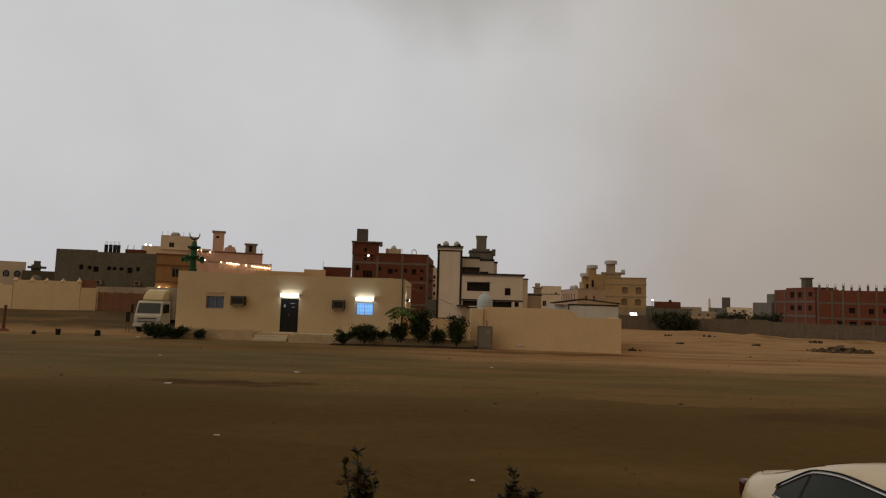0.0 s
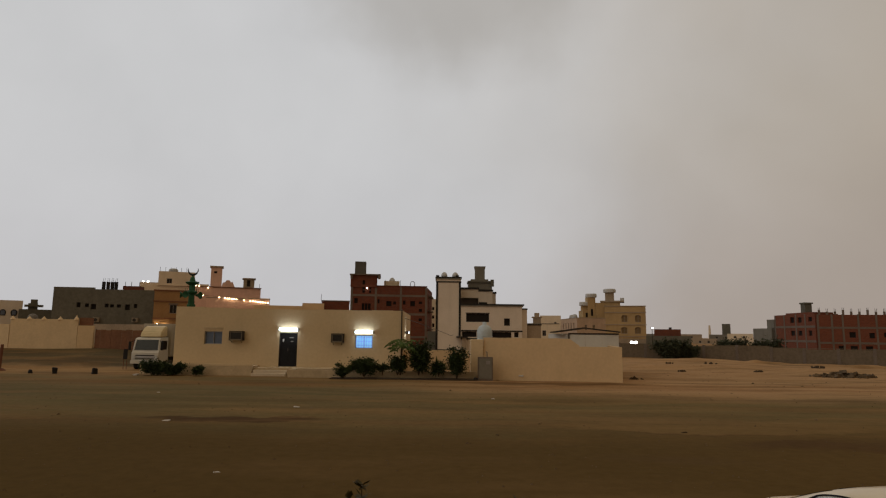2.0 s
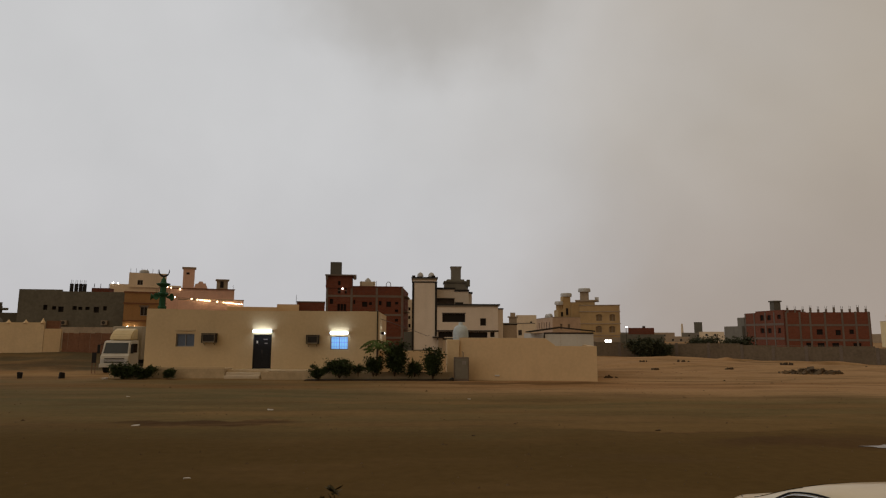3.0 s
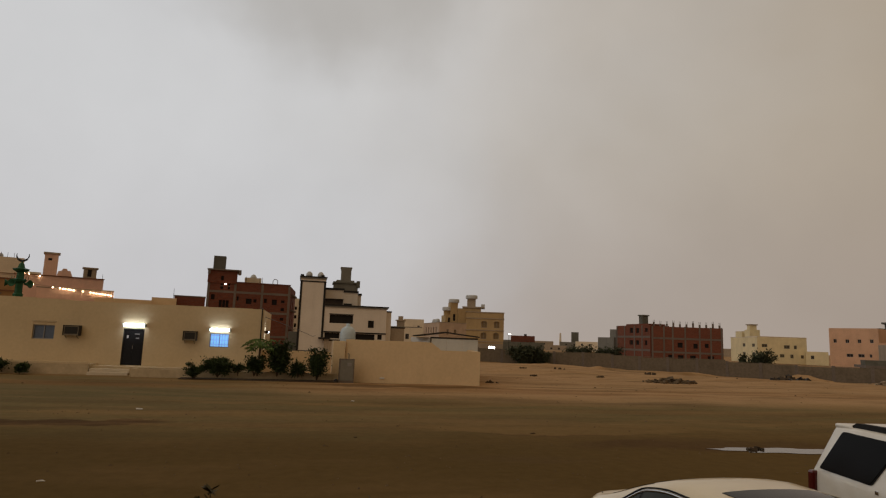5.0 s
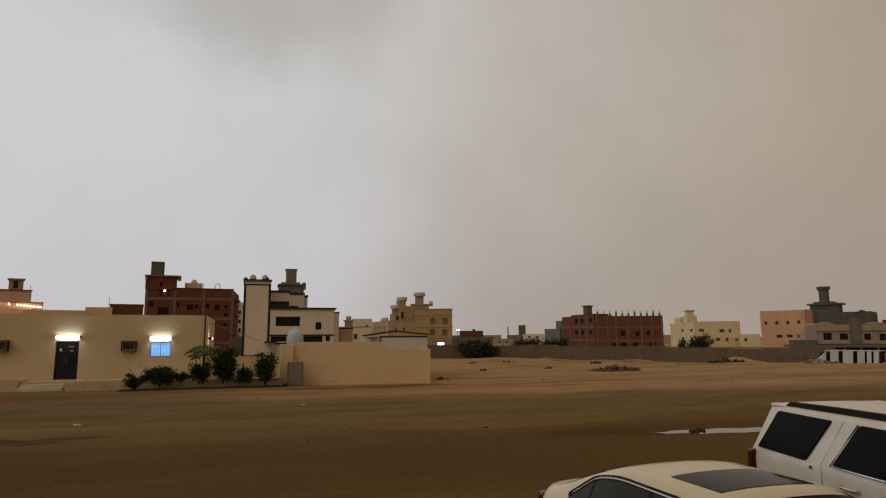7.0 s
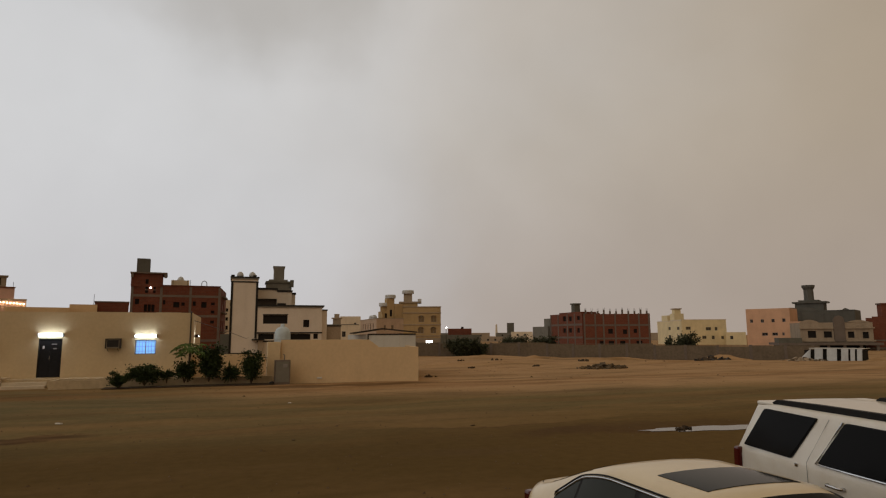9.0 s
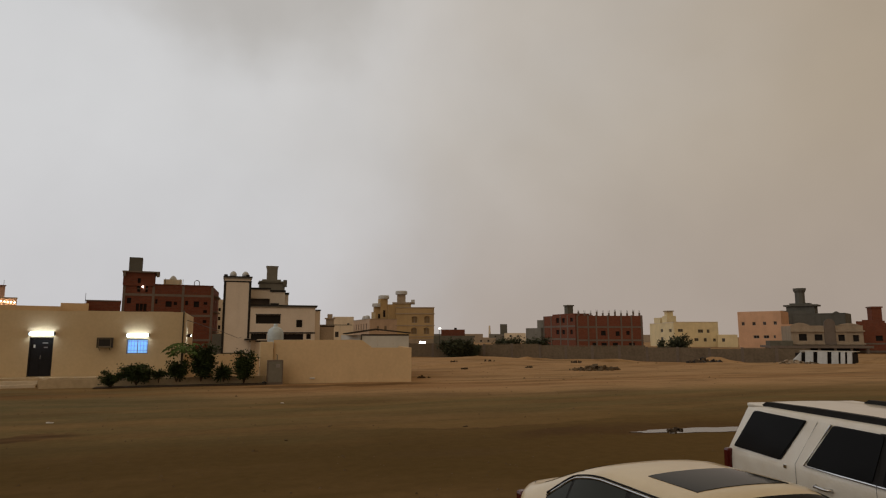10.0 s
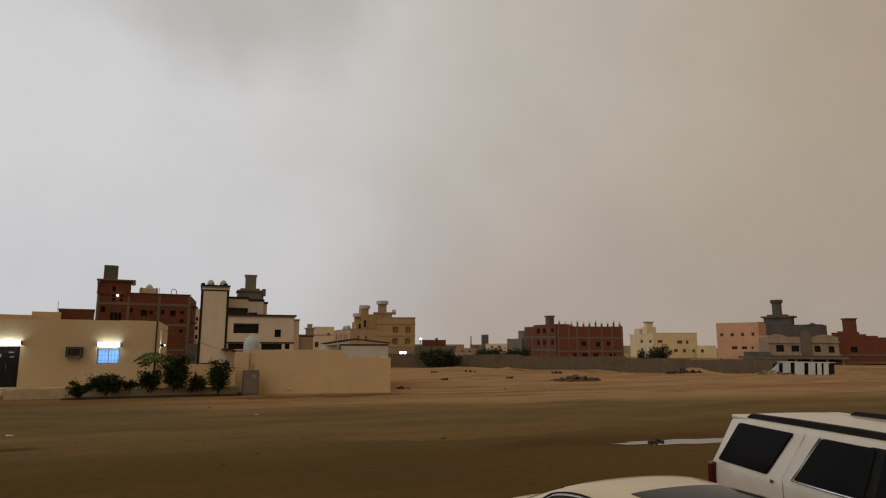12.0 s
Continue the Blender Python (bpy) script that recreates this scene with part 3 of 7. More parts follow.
def ac_unit(x0, x1, z0, z1, y):
    t = thing("window_air_conditioner", "dusty beige window air conditioner sticking out of the plaster wall", "air conditioner", (0, 0, 0), group="air conditioners of the prayer house")
    part("case", soft_box(x0 + 0.04, x1 - 0.04, y - 0.40, y - 0.003, z0 + 0.05, z1 - 0.03, 0.015), M_ACBOX, t)
    bm = bmesh.new()
    box(bm, x0 + 0.09, x1 - 0.09, y - 0.412, y - 0.402, z0 + 0.13, z1 - 0.09)
    part("grille", bm, M_ACGRILLE, t)
    for k in range(5):
        z = z0 + 0.17 + k * (z1 - z0 - 0.34) / 4
        bm = bmesh.new()
        box(bm, x0 + 0.13, x1 - 0.13, y - 0.424, y - 0.414, z - 0.006, z + 0.006)
        part("slat", bm, M_DARKMETAL, t)
    bm = bmesh.new()
    box(bm, x0, x1, y - 0.46, y - 0.003, z1 - 0.026, z1)
    box(bm, x0, x0 + 0.036, y - 0.44, y - 0.003, z0 + 0.04, z1 - 0.028)
    box(bm, x1 - 0.036, x1, y - 0.44, y - 0.003, z0 + 0.04, z1 - 0.028)
    part("surround", bm, M_DARKMETAL, t, "dark sheet-metal surround")
    for x in (x0 + 0.1, x1 - 0.14):
        bm = tube(bmesh.new(), [(x, y - 0.01, z0 - 0.12), (x, y - 0.35, z0 + 0.045)], 0.015, 6)
        part("bracket", bm, M_DARKMETAL, t)


def prayer_house():
    h = thing("prayer_house", "single-storey cream plastered prayer house with flat roof", "house", (HX0, HY, 0))
    door = (-10.19, 0.48, -9.04, 2.60)
    w1, w2 = (-14.93, 1.83, -13.80, 2.63), (-5.41, 1.67, -4.29, 2.50)
    m = Matrix.Translation((HX0, HY, 0))
    ops = [(o[0] - HX0, o[1], o[2] - HX0, o[3]) for o in (door, w1, w2)]
    mm, L = volume(h, (HX0, HY), (HX1, HY), 9.0, -0.6, HZ, M_HOUSE, ops, parapet=0.35, bare=True)
    window_in(h, mm, ops[1], 0.10, M_BLUEGLASS, M_ALU, 1)
    window_in(h, mm, ops[2], 0.10, M_LITGLASS, M_ALU, 1)
    # guard bars on the lit window
    x0, z0, x1, z1 = ops[2]
    for k in range(7):
        x = x0 + (x1 - x0) * (k + 0.5) / 7
        part("guard_bar", tube(bmesh.new(), [(x, 0.05, z0), (x, 0.05, z1)], 0.009, 6), M_ALU, h, m=mm)
    for k in range(3):
        z = z0 + (z1 - z0) * (k + 0.7) / 3.2
        part("guard_bar", tube(bmesh.new(), [(x0, 0.06, z), (x1, 0.06, z)], 0.009, 6), M_ALU, h, m=mm)
    # lintel strip over the plain window
    block("lintel", h, mm, ops[1][0] - 0.05, ops[1][2] + 0.05, -0.05, -0.003, 2.80, 2.88, M_PLINTH)
    # steel double door
    x0, z0, x1, z1 = ops[0]
    d = part("door", soft_box(x0 + 0.05, x1 - 0.05, 0.10, 0.15, z0 + 0.02, z1 - 0.05, 0.006), M_DOOR, h, "closed black steel door", m=mm)
    fr = bmesh.new()
    box(fr, x0 + 0.002, x0 + 0.046, 0.05, 0.20, z0 + 0.002, z1 - 0.002)
    box(fr, x1 - 0.046, x1 - 0.002, 0.05, 0.20, z0 + 0.002, z1 - 0.002)
    box(fr, x0 + 0.048, x1 - 0.048, 0.05, 0.20, z1 - 0.046, z1 - 0.002)
    part("door_frame", fr, M_DARKMETAL, h, m=mm)
    for px0, px1 in ((x0 + 0.12, x0 + 0.54), (x0 + 0.60, x1 - 0.12)):
        for pz0, pz1 in ((z0 + 0.15, z0 + 0.85), (z0 + 0.95, z0 + 1.55)):
            part("door_panel", soft_box(px0, px1, 0.085, 0.0985, pz0, pz1, 0.005), M_DOOR, d, m=mm)
    part("handle", tube(bmesh.new(), [(x0 + 0.57, 0.03, z0 + 0.95), (x0 + 0.57, 0.03, z0 + 1.15)], 0.014, 8), M_CHROME, d, "metal pull handle", m=mm)
    part("notice", soft_box(x0 + 0.20, x0 + 0.29, 0.080, 0.084, z1 - 0.56, z1 - 0.40, 0.001), M_PAPER, d, "small pale paper notice", m=mm)
    for dx, dz, w in ((0.62, 0.34, 0.26), (0.70, 0.58, 0.18)):
        part("notice", soft_box(x0 + dx, x0 + dx + w, 0.080, 0.084, z1 - dz, z1 - dz + 0.06, 0.001), M_ALU, d, "grey name strip with unreadable marks", m=mm)
    # rough coping and loose blocks along the parapet
    bm = bmesh.new()
    rng = random.Random(3)
    x = 0.0
    while x < L - 0.4:
        w = rng.uniform(0.6, 1.6)
        a = 0.02 + 0.10 * ss(L * 0.35, 0.0, x) + rng.uniform(0, 0.03)
        box(bm, x, min(x + w - 0.01, L), 0.0, T, HZ + 0.001, HZ + a)
        x += w
    part("coping", bm, M_HOUSE, h, m=mm)
    # drain pipe on the corner
    part("drain_pipe", tube(bmesh.new(), [(L - 0.10, -0.05, 0.4), (L - 0.10, -0.05, HZ + 0.05), (L - 0.10, 0.2, HZ + 0.08)], 0.035, 8), M_DARKMETAL, h, m=mm)
    tube_lamp(-10.22, -8.97, 2.62, 2.98, HY)
    tube_lamp(-5.44, -4.24, 2.52, 2.90, HY)
    mr = Matrix.Translation((HX1, 0, 0)) @ Matrix.Rotation(math.pi / 2, 4, "Z")
    tube_lamp(41.3, 42.2, 2.5, 2.9, 0, mr)
    ac_unit(-13.24, -12.39, 2.04, 2.66, HY)
    ac_unit(-6.85, -6.09, 1.98, 2.58, HY)
    # raised walk with steps
    t = thing("raised_walk", "plastered raised walk along the prayer house front", "plinth", (-18, 38, 0))
    bm = bmesh.new()
    box(bm, -18.1, -11.38, 37.95, HY - 0.003, -0.4, 0.56)
    box(bm, -11.376, -9.25, 38.35, HY - 0.003, -0.4, 0.46)
    box(bm, -9.246, -2.4, 37.95, HY - 0.003, -0.4, 0.46)
    part("slab", bm, M_PLINTH, t)
    bm = bmesh.new()
    box(bm, -18.1, -11.38, 37.94, 38.12, 0.562, 0.68)
    part("kerb", bm, M_HOUSE, t)
    for k in range(2):
        bm = soft_box(-11.34, -9.28, 37.72 + 0.31 * k, 37.72 + 0.31 * k + (0.307 if k < 1 else 0.315), -0.3, 0.17 * (k + 1), 0.012, 1)
        part("step", bm, M_STEP, t, "pale tiled step")


prayer_house()


def minaret():
    t = thing("minaret", "small green metal minaret with crescent and loudspeakers on the flat roof", "minaret", (-16.35, 40.6, HZ))
    cx, cy, b = -16.35, 40.6, 3.48
    prof = [(0.30, b), (0.27, b + 0.75), (0.29, b + 0.85), (0.21, b + 0.92), (0.20, b + 1.5), (0.36, b + 1.62), (0.39, b + 1.70), (0.22, b + 1.78), (0.19, b + 2.12), (0.42, b + 2.26), (0.46, b + 2.33), (0.20, b + 2.40), (0.14, b + 2.62), (0.05, b + 2.72), (0.03, b + 2.85)]
    part("shaft", turned(prof, 8, (cx, cy)), M_GREEN, t)
    bm = bmesh.new()
    pts, rad = [], []
    for i in range(17):
        a = math.radians(162 + 216 * i / 16)
        pts.append((cx + 0.33 * math.cos(a), cy, b + 3.15 + 0.33 * math.sin(a)))
        rad.append(0.012 + 0.055 * math.sin(math.pi * i / 16))
    part("crescent", tube(bm, pts, rad, 8), M_DARKMETAL, t, "dark metal crescent", smooth=True)
    for a in (-100, -20, 60, 200):
        mm = Matrix.Translation((cx, cy, b + 1.48)) @ Matrix.Rotation(radians(a), 4, "Z") @ Matrix.Translation((0.32, 0, 0)) @ Matrix.Rotation(radians(90), 4, "Y")
        part("loudspeaker", turned([(0.05, 0.0), (0.07, 0.12), (0.13, 0.27), (0.22, 0.38), (0.20, 0.385), (0.05, 0.20)], 14), M_GREEN, t, "horn loudspeaker", m=mm, smooth=True)
    for k in range(8):
        a = math.radians(22.5 + 45 * k)
        p = [(cx + 0.40 * math.cos(a), cy + 0.40 * math.sin(a), b + z) for z in (1.70, 1.90)]
        part("railing_post", tube(bmesh.new(), p, 0.014, 6), M_GREEN, t)


minaret()


# ---- leafy shrubs ----
def shrub(name, label, category, at, spread, tall, leaves, seed, leaf=0.13, mat=None, stems=6, low=0.15, fronds=False, group=""):
    """Stems that fan out from the base and a crown of many small folded leaves in clumps."""
    rng = random.Random(seed)
    leaves, leaf = int(leaves * 2.3), leaf * 1.2
    t = thing(name, label, category, at, group)
    bm = bmesh.new()
    tips = []
    for k in range(stems):
        a = 2 * math.pi * k / stems + rng.uniform(-0.4, 0.4)
        r = rng.uniform(0.25, 0.85)
        top = Vector((at[0] + spread[0] * r * math.cos(a), at[1] + spread[1] * r * math.sin(a), at[2] + tall * rng.uniform(0.6, 0.97)))
        mid = Vector(at).lerp(top, 0.5) + Vector((rng.uniform(-0.1, 0.1), rng.uniform(-0.1, 0.1), 0.1 * tall))
        tube(bm, [at, mid, top], [0.03 * tall ** 0.5, 0.02 * tall ** 0.5, 0.006], 6)
        tips += [top, mid, mid.lerp(top, 0.5)]
    part("stems", bm, M_BARK, t)
    verts, faces = [], []
    clumps = []
    for k in range(max(8, leaves // 45)):
        base = rng.choice(tips)
        clumps.append((base + Vector((rng.gauss(0, 0.22) * spread[0], rng.gauss(0, 0.22) * spread[1], rng.gauss(0, 0.13) * tall)), rng.uniform(0.10, 0.24)))
    for k in range(leaves):
        c, r = rng.choice(clumps)
        s = max(spread[0], tall * 0.6)
        p = c + Vector((rng.gauss(0, 1), rng.gauss(0, 1), rng.gauss(0, 0.8))) * r * s * 0.85
        if p.z < at[2] + low * tall:
            p.z = at[2] + low * tall + rng.uniform(0, 0.1) * tall
        d = Vector((rng.gauss(0, 1), rng.gauss(0, 1), rng.gauss(0.1, 0.6))).normalized()
        side = d.cross(Vector((rng.gauss(0, .4), rng.gauss(0, .4), 1))).normalized()
        n = d.cross(side)
        l, w = leaf * rng.uniform(0.7, 1.4), leaf * rng.uniform(0.22, 0.4)
        if fronds:
            l, w = l * 2.4, w * 0.8
        i = len(verts)
        verts += [p, p + d * l * 0.5 + side * w + n * w * 0.35, p + d * l - n * w * 0.5, p + d * l * 0.5 - side * w + n * w * 0.35, p + d * l * 0.5]
        faces += [(i, i + 1, i + 4), (i + 1, i + 2, i + 4), (i, i + 4, i + 3), (i + 4, i + 2, i + 3)]
    me = bpy.data.meshes.new("leaves")
    me.from_pydata([tuple(v) for v in verts], [], faces)
    me.materials.append(mat or M_LEAF)
    part("leaves", me, None, t)
    return t


G1 = "shrubs in front of the prayer house"


def papaya(at, tall, spread, seed):
    """A slim leaning trunk under an umbrella of long-stalked, deeply lobed, drooping leaves."""
    rng = random.Random(seed)
    t = thing("papaya_tree", "young papaya tree with drooping bright green lobed leaves", "tree", at)
    top = Vector((at[0] + 0.12, at[1], at[2] + tall))
    bm = tube(bmesh.new(), [at, (at[0] + 0.03, at[1], at[2] + tall * 0.5), tuple(top)], [0.05, 0.042, 0.03], 8)
    part("trunk", bm, M_BARK, t)
    stalks, verts, faces = bmesh.new(), [], []
    for k in range(40):
        a = 2.4 * k + rng.uniform(-0.3, 0.3)
        rise = rng.uniform(-0.25, 0.55)
        r = spread * rng.uniform(0.45, 1.0)
        start = top - Vector((0, 0, 0.35 * rng.random()))
        end = start + Vector((r * math.cos(a), r * 0.8 * math.sin(a), 0.28 * tall * rise))
        mid = start.lerp(end, 0.5) + Vector((0, 0, 0.10))
        tube(stalks, [start, mid, end], [0.012, 0.009, 0.006], 5)
        out = Vector((math.cos(a), math.sin(a), 0))
        side = Vector((-math.sin(a), math.cos(a), 0))
        size = rng.uniform(0.26, 0.42)
        for j in range(7):
            b = math.radians(-105 + 35 * j)
            d = (out * math.cos(b) + side * math.sin(b)).normalized()
            l = size * (1.0 - 0.35 * abs(j - 3) / 3)
            tip = end + d * l + Vector((0, 0, -l * rng.uniform(0.35, 0.8)))
            w = d.cross(Vector((0, 0, 1))) * l * 0.2
            m1 = end + d * l * 0.55 + Vector((0, 0, -l * 0.12))
            i = len(verts)
            verts += [end, m1 + w, tip, m1 - w]
            faces += [(i, i + 1, i + 2), (i, i + 2, i + 3)]
    part("stalks", stalks, M_LEAF2, t)
    me = bpy.data.meshes.new("leaves")
    me.from_pydata([tuple(v) for v in verts], [], faces)
    me.materials.append(M_LEAF2)
    part("leaves", me, None, t)


papaya((-2.3, 36.3, 0.25), 1.85, 0.8, 11)
shrub("shrub", "dense dark green shrub behind the planter kerb", "shrub", (-2.45, 36.1, 0.25), (0.45, 0.4), 0.95, 1300, 12, 0.12, group=G1)
shrub("shrub", "dense dark green shrub behind the planter kerb", "shrub", (-1.25, 36.3, 0.25), (0.58, 0.5), 1.55, 2000, 13, 0.13, group=G1)
shrub("shrub", "rounded dark green shrub beside the gate pillar", "shrub", (0.95, 36.2, 0.1), (0.45, 0.4), 1.45, 1600, 14, 0.12, group=G1)
shrub("shrub", "thin spiky plant in the planter", "shrub", (-0.1, 36.3, 0.2), (0.25, 0.25), 0.85, 220, 15, 0.14, None, 5, 0.1, True, G1)
shrub("shrub", "low leafy bush spilling over the planter kerb", "shrub", (-4.35, 36.0, 0.15), (0.8, 0.5), 0.85, 1300, 16, 0.12, None, 7, 0.1, group=G1)
shrub("shrub", "low dark bush at the foot of the planter", "shrub", (-5.5, 35.9, 0.05), (0.5, 0.4), 0.62, 700, 17, 0.11, group=G1)
shrub("shrub", "low leafy bush beside the planter", "shrub", (-3.3, 36.0, 0.25), (0.35, 0.3), 0.6, 350, 18, 0.11, group=G1)
shrub("shrub", "low spreading dark bush at the foot of the raised walk", "shrub", (-16.9, 37.2, 0.02), (0.85, 0.45), 0.72, 1700, 19, 0.12, group=G1)
shrub("shrub", "low spreading dark bush at the foot of the raised walk", "shrub", (-15.8, 37.2, 0.02), (0.6, 0.4), 0.55, 1000, 20, 0.12, group=G1)
shrub("shrub", "small bush at the foot of the raised walk", "shrub", (-14.4, 37.2, 0.02), (0.45, 0.35), 0.5, 500, 21, 0.11, group=G1)


def planter():
    t = thing("planter", "long low plastered planter with dark soil", "planter", (-3.4, 36.6, 0))
    bm = bmesh.new()
    box(bm, -8.9, 2.1, 36.75, 36.95, -0.4, 0.45)
    box(bm, -8.9, -8.7, 36.953, 37.93, -0.4, 0.45)
    part("kerb", bm, M_PLINTH, t)
    bm = bmesh.new()
    box(bm, -8.69, 2.1, 36.953, 37.93, -0.3, 0.36)
    part("soil", bm, M_SOIL, t)
    bm = bmesh.new()
    box(bm, -6.3, 2.1, 35.75, 36.747, -0.4, 0.07)
    part("bed", bm, M_SOIL, t, "earth strip along the kerb")


planter()


# ---- walled yard beside the prayer house ----
def yard():
    A, B = (2.55, 37.35), (10.25, 35.35)
    m = along(A, B)
    L = math.hypot(B[0] - A[0], B[1] - A[1])
    w = thing("yard_wall", "beige plastered yard wall with a stepped top", "wall", (A[0], A[1], 0), kind="structure")
    bm = bmesh.new()
    s = 5.05
    nn = 14
    for i in range(nn):
        a, b = s * i / nn, s * (i + 1) / nn
        za, zb = 2.44 + 0.012 * math.sin(i * 1.7), 2.44 + 0.012 * math.sin((i + 1) * 1.7)
        v = box(bm, a, b, 0, 0.22, -0.5, za)
        v[5].co.z = v[6].co.z = zb
    v = box(bm, s + 0.001, s + 0.55, 0, 0.22, -0.5, 2.43)
    v[5].co.z = v[6].co.z = 2.04
    box(bm, s + 0.552, L, 0, 0.22, -0.5, 1.99)
    part("wall", bm, M_COMP, w, m=m)
    mr = m @ Matrix.Translation((L, 0, 0)) @ Matrix.Rotation(radians(95), 4, "Z")
    bm = bmesh.new()
    box(bm, 0.23, 13.0, 0.0, 0.22, -0.5, 1.99)
    part("wall", bm, M_COMP, w, m=mr)
    bm = bmesh.new()
    box(bm, -2.37, 1.80, 40.0, 40.2, -0.4, 1.6)
    part("wall", bm, M_COMP, w)
    bm = soft_box(1.80, 2.53, 37.2, 37.9, -0.4, 2.33, 0.02, 1)
    part("pillar", bm, M_CREAMWALL, w, "pale plastered gate pillar")
    bm = bmesh.new()
    box(bm, 1.9, 2.3, 37.903, 40.0, -0.4, 2.3)
    part("wall", bm, M_COMP, w)
    part("drain_spout", soft_box(2.25 - 0.14, 2.25 + 0.14, -0.07, -0.003, 0.22, 0.30, 0.01), M_PAPER, w, "pale stone spout", m=m)
    # meter cabinet
    c = thing("meter_cabinet", "weathered grey metal meter cabinet standing at the yard wall", "cabinet", (2.6, 36.3, 0))
    part("body", soft_box(2.17, 3.02, 36.1, 36.55, -0.05, 1.33, 0.015), M_CONC, c)
    part("door", soft_box(2.23, 2.96, 36.08, 36.097, 0.12, 1.26, 0.006), M_GREY, c)
    part("label_plate", soft_box(2.62, 2.86, 36.066, 36.078, 0.92, 1.12, 0.003), M_ALU, c, "pale plate with unreadable marks")
    part("pipe", tube(bmesh.new(), [(2.70, 36.3, 1.33), (2.70, 36.3, 1.60), (2.62, 36.3, 1.64)], 0.035, 8), M_ACBOX, c)
    bm = turned([(0.10, 0.0), (0.13, 0.05), (0.12, 0.16), (0.05, 0.2)], 10, (2.02, 35.9))
    solid("bucket", bm, M_TARP, "small black bucket on the ground beside the cabinet", "bucket")
    # water tank behind the wall
    tk = thing("water_tank", "dome-topped pale water tank on a block stand", "water tank", (2.9, 41, 0))
    bm = bmesh.new()
    box(bm, 2.35, 3.45, 40.5, 41.5, -0.3, 1.9)
    part("stand", bm, M_CMU, tk)
    part("tank", turned([(0.44, 1.9), (0.50, 2.0), (0.50, 2.80), (0.47, 2.96), (0.38, 3.12), (0.24, 3.23), (0.14, 3.26), (0.13, 3.42), (0.02, 3.45)], 24, (2.88, 41.0)), M_TANKBLUE, tk, smooth=True)
    for z in (2.2, 2.5):
        part("rib", turned([(0.50, z - 0.02), (0.52, z - 0.01), (0.52, z + 0.01), (0.50, z + 0.02)], 24, (2.88, 41.0)), M_TANKBLUE, tk)
    # shed
    s2 = thing("shed", "white panel shed with a black sheet roof inside the yard", "shed", (8.6, 42, 0))
    mm, Ls = along((8.62, 42.0), (11.75, 41.2)), 3.23
    for k in range(3):
        a = Ls * k / 3
        block("panel", s2, mm, a + 0.006, a + Ls / 3 - 0.006, 0.02, 0.10, -0.2, 2.78, M_SHEDWALL)
    block("post", s2, mm, -0.04, 0.04, -0.02, 0.012, -0.2, 2.80, M_DARKMETAL)
    block("lintel", s2, mm, 0.045, Ls, -0.01, 0.015, 2.70, 2.80, M_DARKMETAL)
    ml = mm @ Matrix.Rotation(radians(90 + 25), 4, "Z")
    for k in range(3):
        block("panel", s2, ml, 0.12 + 1.2 * k, 1.31 + 1.2 * k, 0.0, 0.08, -0.2, 2.75, M_SHEDWALL)
    bm = bmesh.new()
    pr = [(-1.25, 2.80), (0.95, 3.12), (3.35, 2.86)]
    lo = [(x, z) for x, z in pr]
    f = [bm.verts.new((x, -0.18, z)) for x, z in lo] + [bm.verts.new((x, -0.18, z + 0.06)) for x, z in lo]
    b = [bm.verts.new((x, 4.0, z)) for x, z in lo] + [bm.verts.new((x, 4.0, z + 0.06)) for x, z in lo]
    for i in range(2):
        bm.faces.new((f[i], f[i + 1], f[i + 4], f[i + 3]))
        bm.faces.new((b[i + 1], b[i], b[i + 3], b[i + 4]))
        bm.faces.new((f[i + 3], f[i + 4], b[i + 4], b[i + 3]))
        bm.faces.new((f[i + 1], f[i], b[i], b[i + 1]))
    bm.faces.new((f[0], f[3], b[3], b[0]))
    bm.faces.new((f[2], b[2], b[5], f[5]))
    part("roof", bm, M_SHEDROOF, s2, m=mm)
    # cable from the house to the building behind
    solid("cable", tube(bmesh.new(), [(-2.3, 40.0, 3.6), (-0.4, 50, 3.0), (1.0, 62, 2.5), (1.5, 76, 2.6)], 0.02, 5), M_DARKMETAL, "thin cable hanging between the buildings", "cable")


yard()


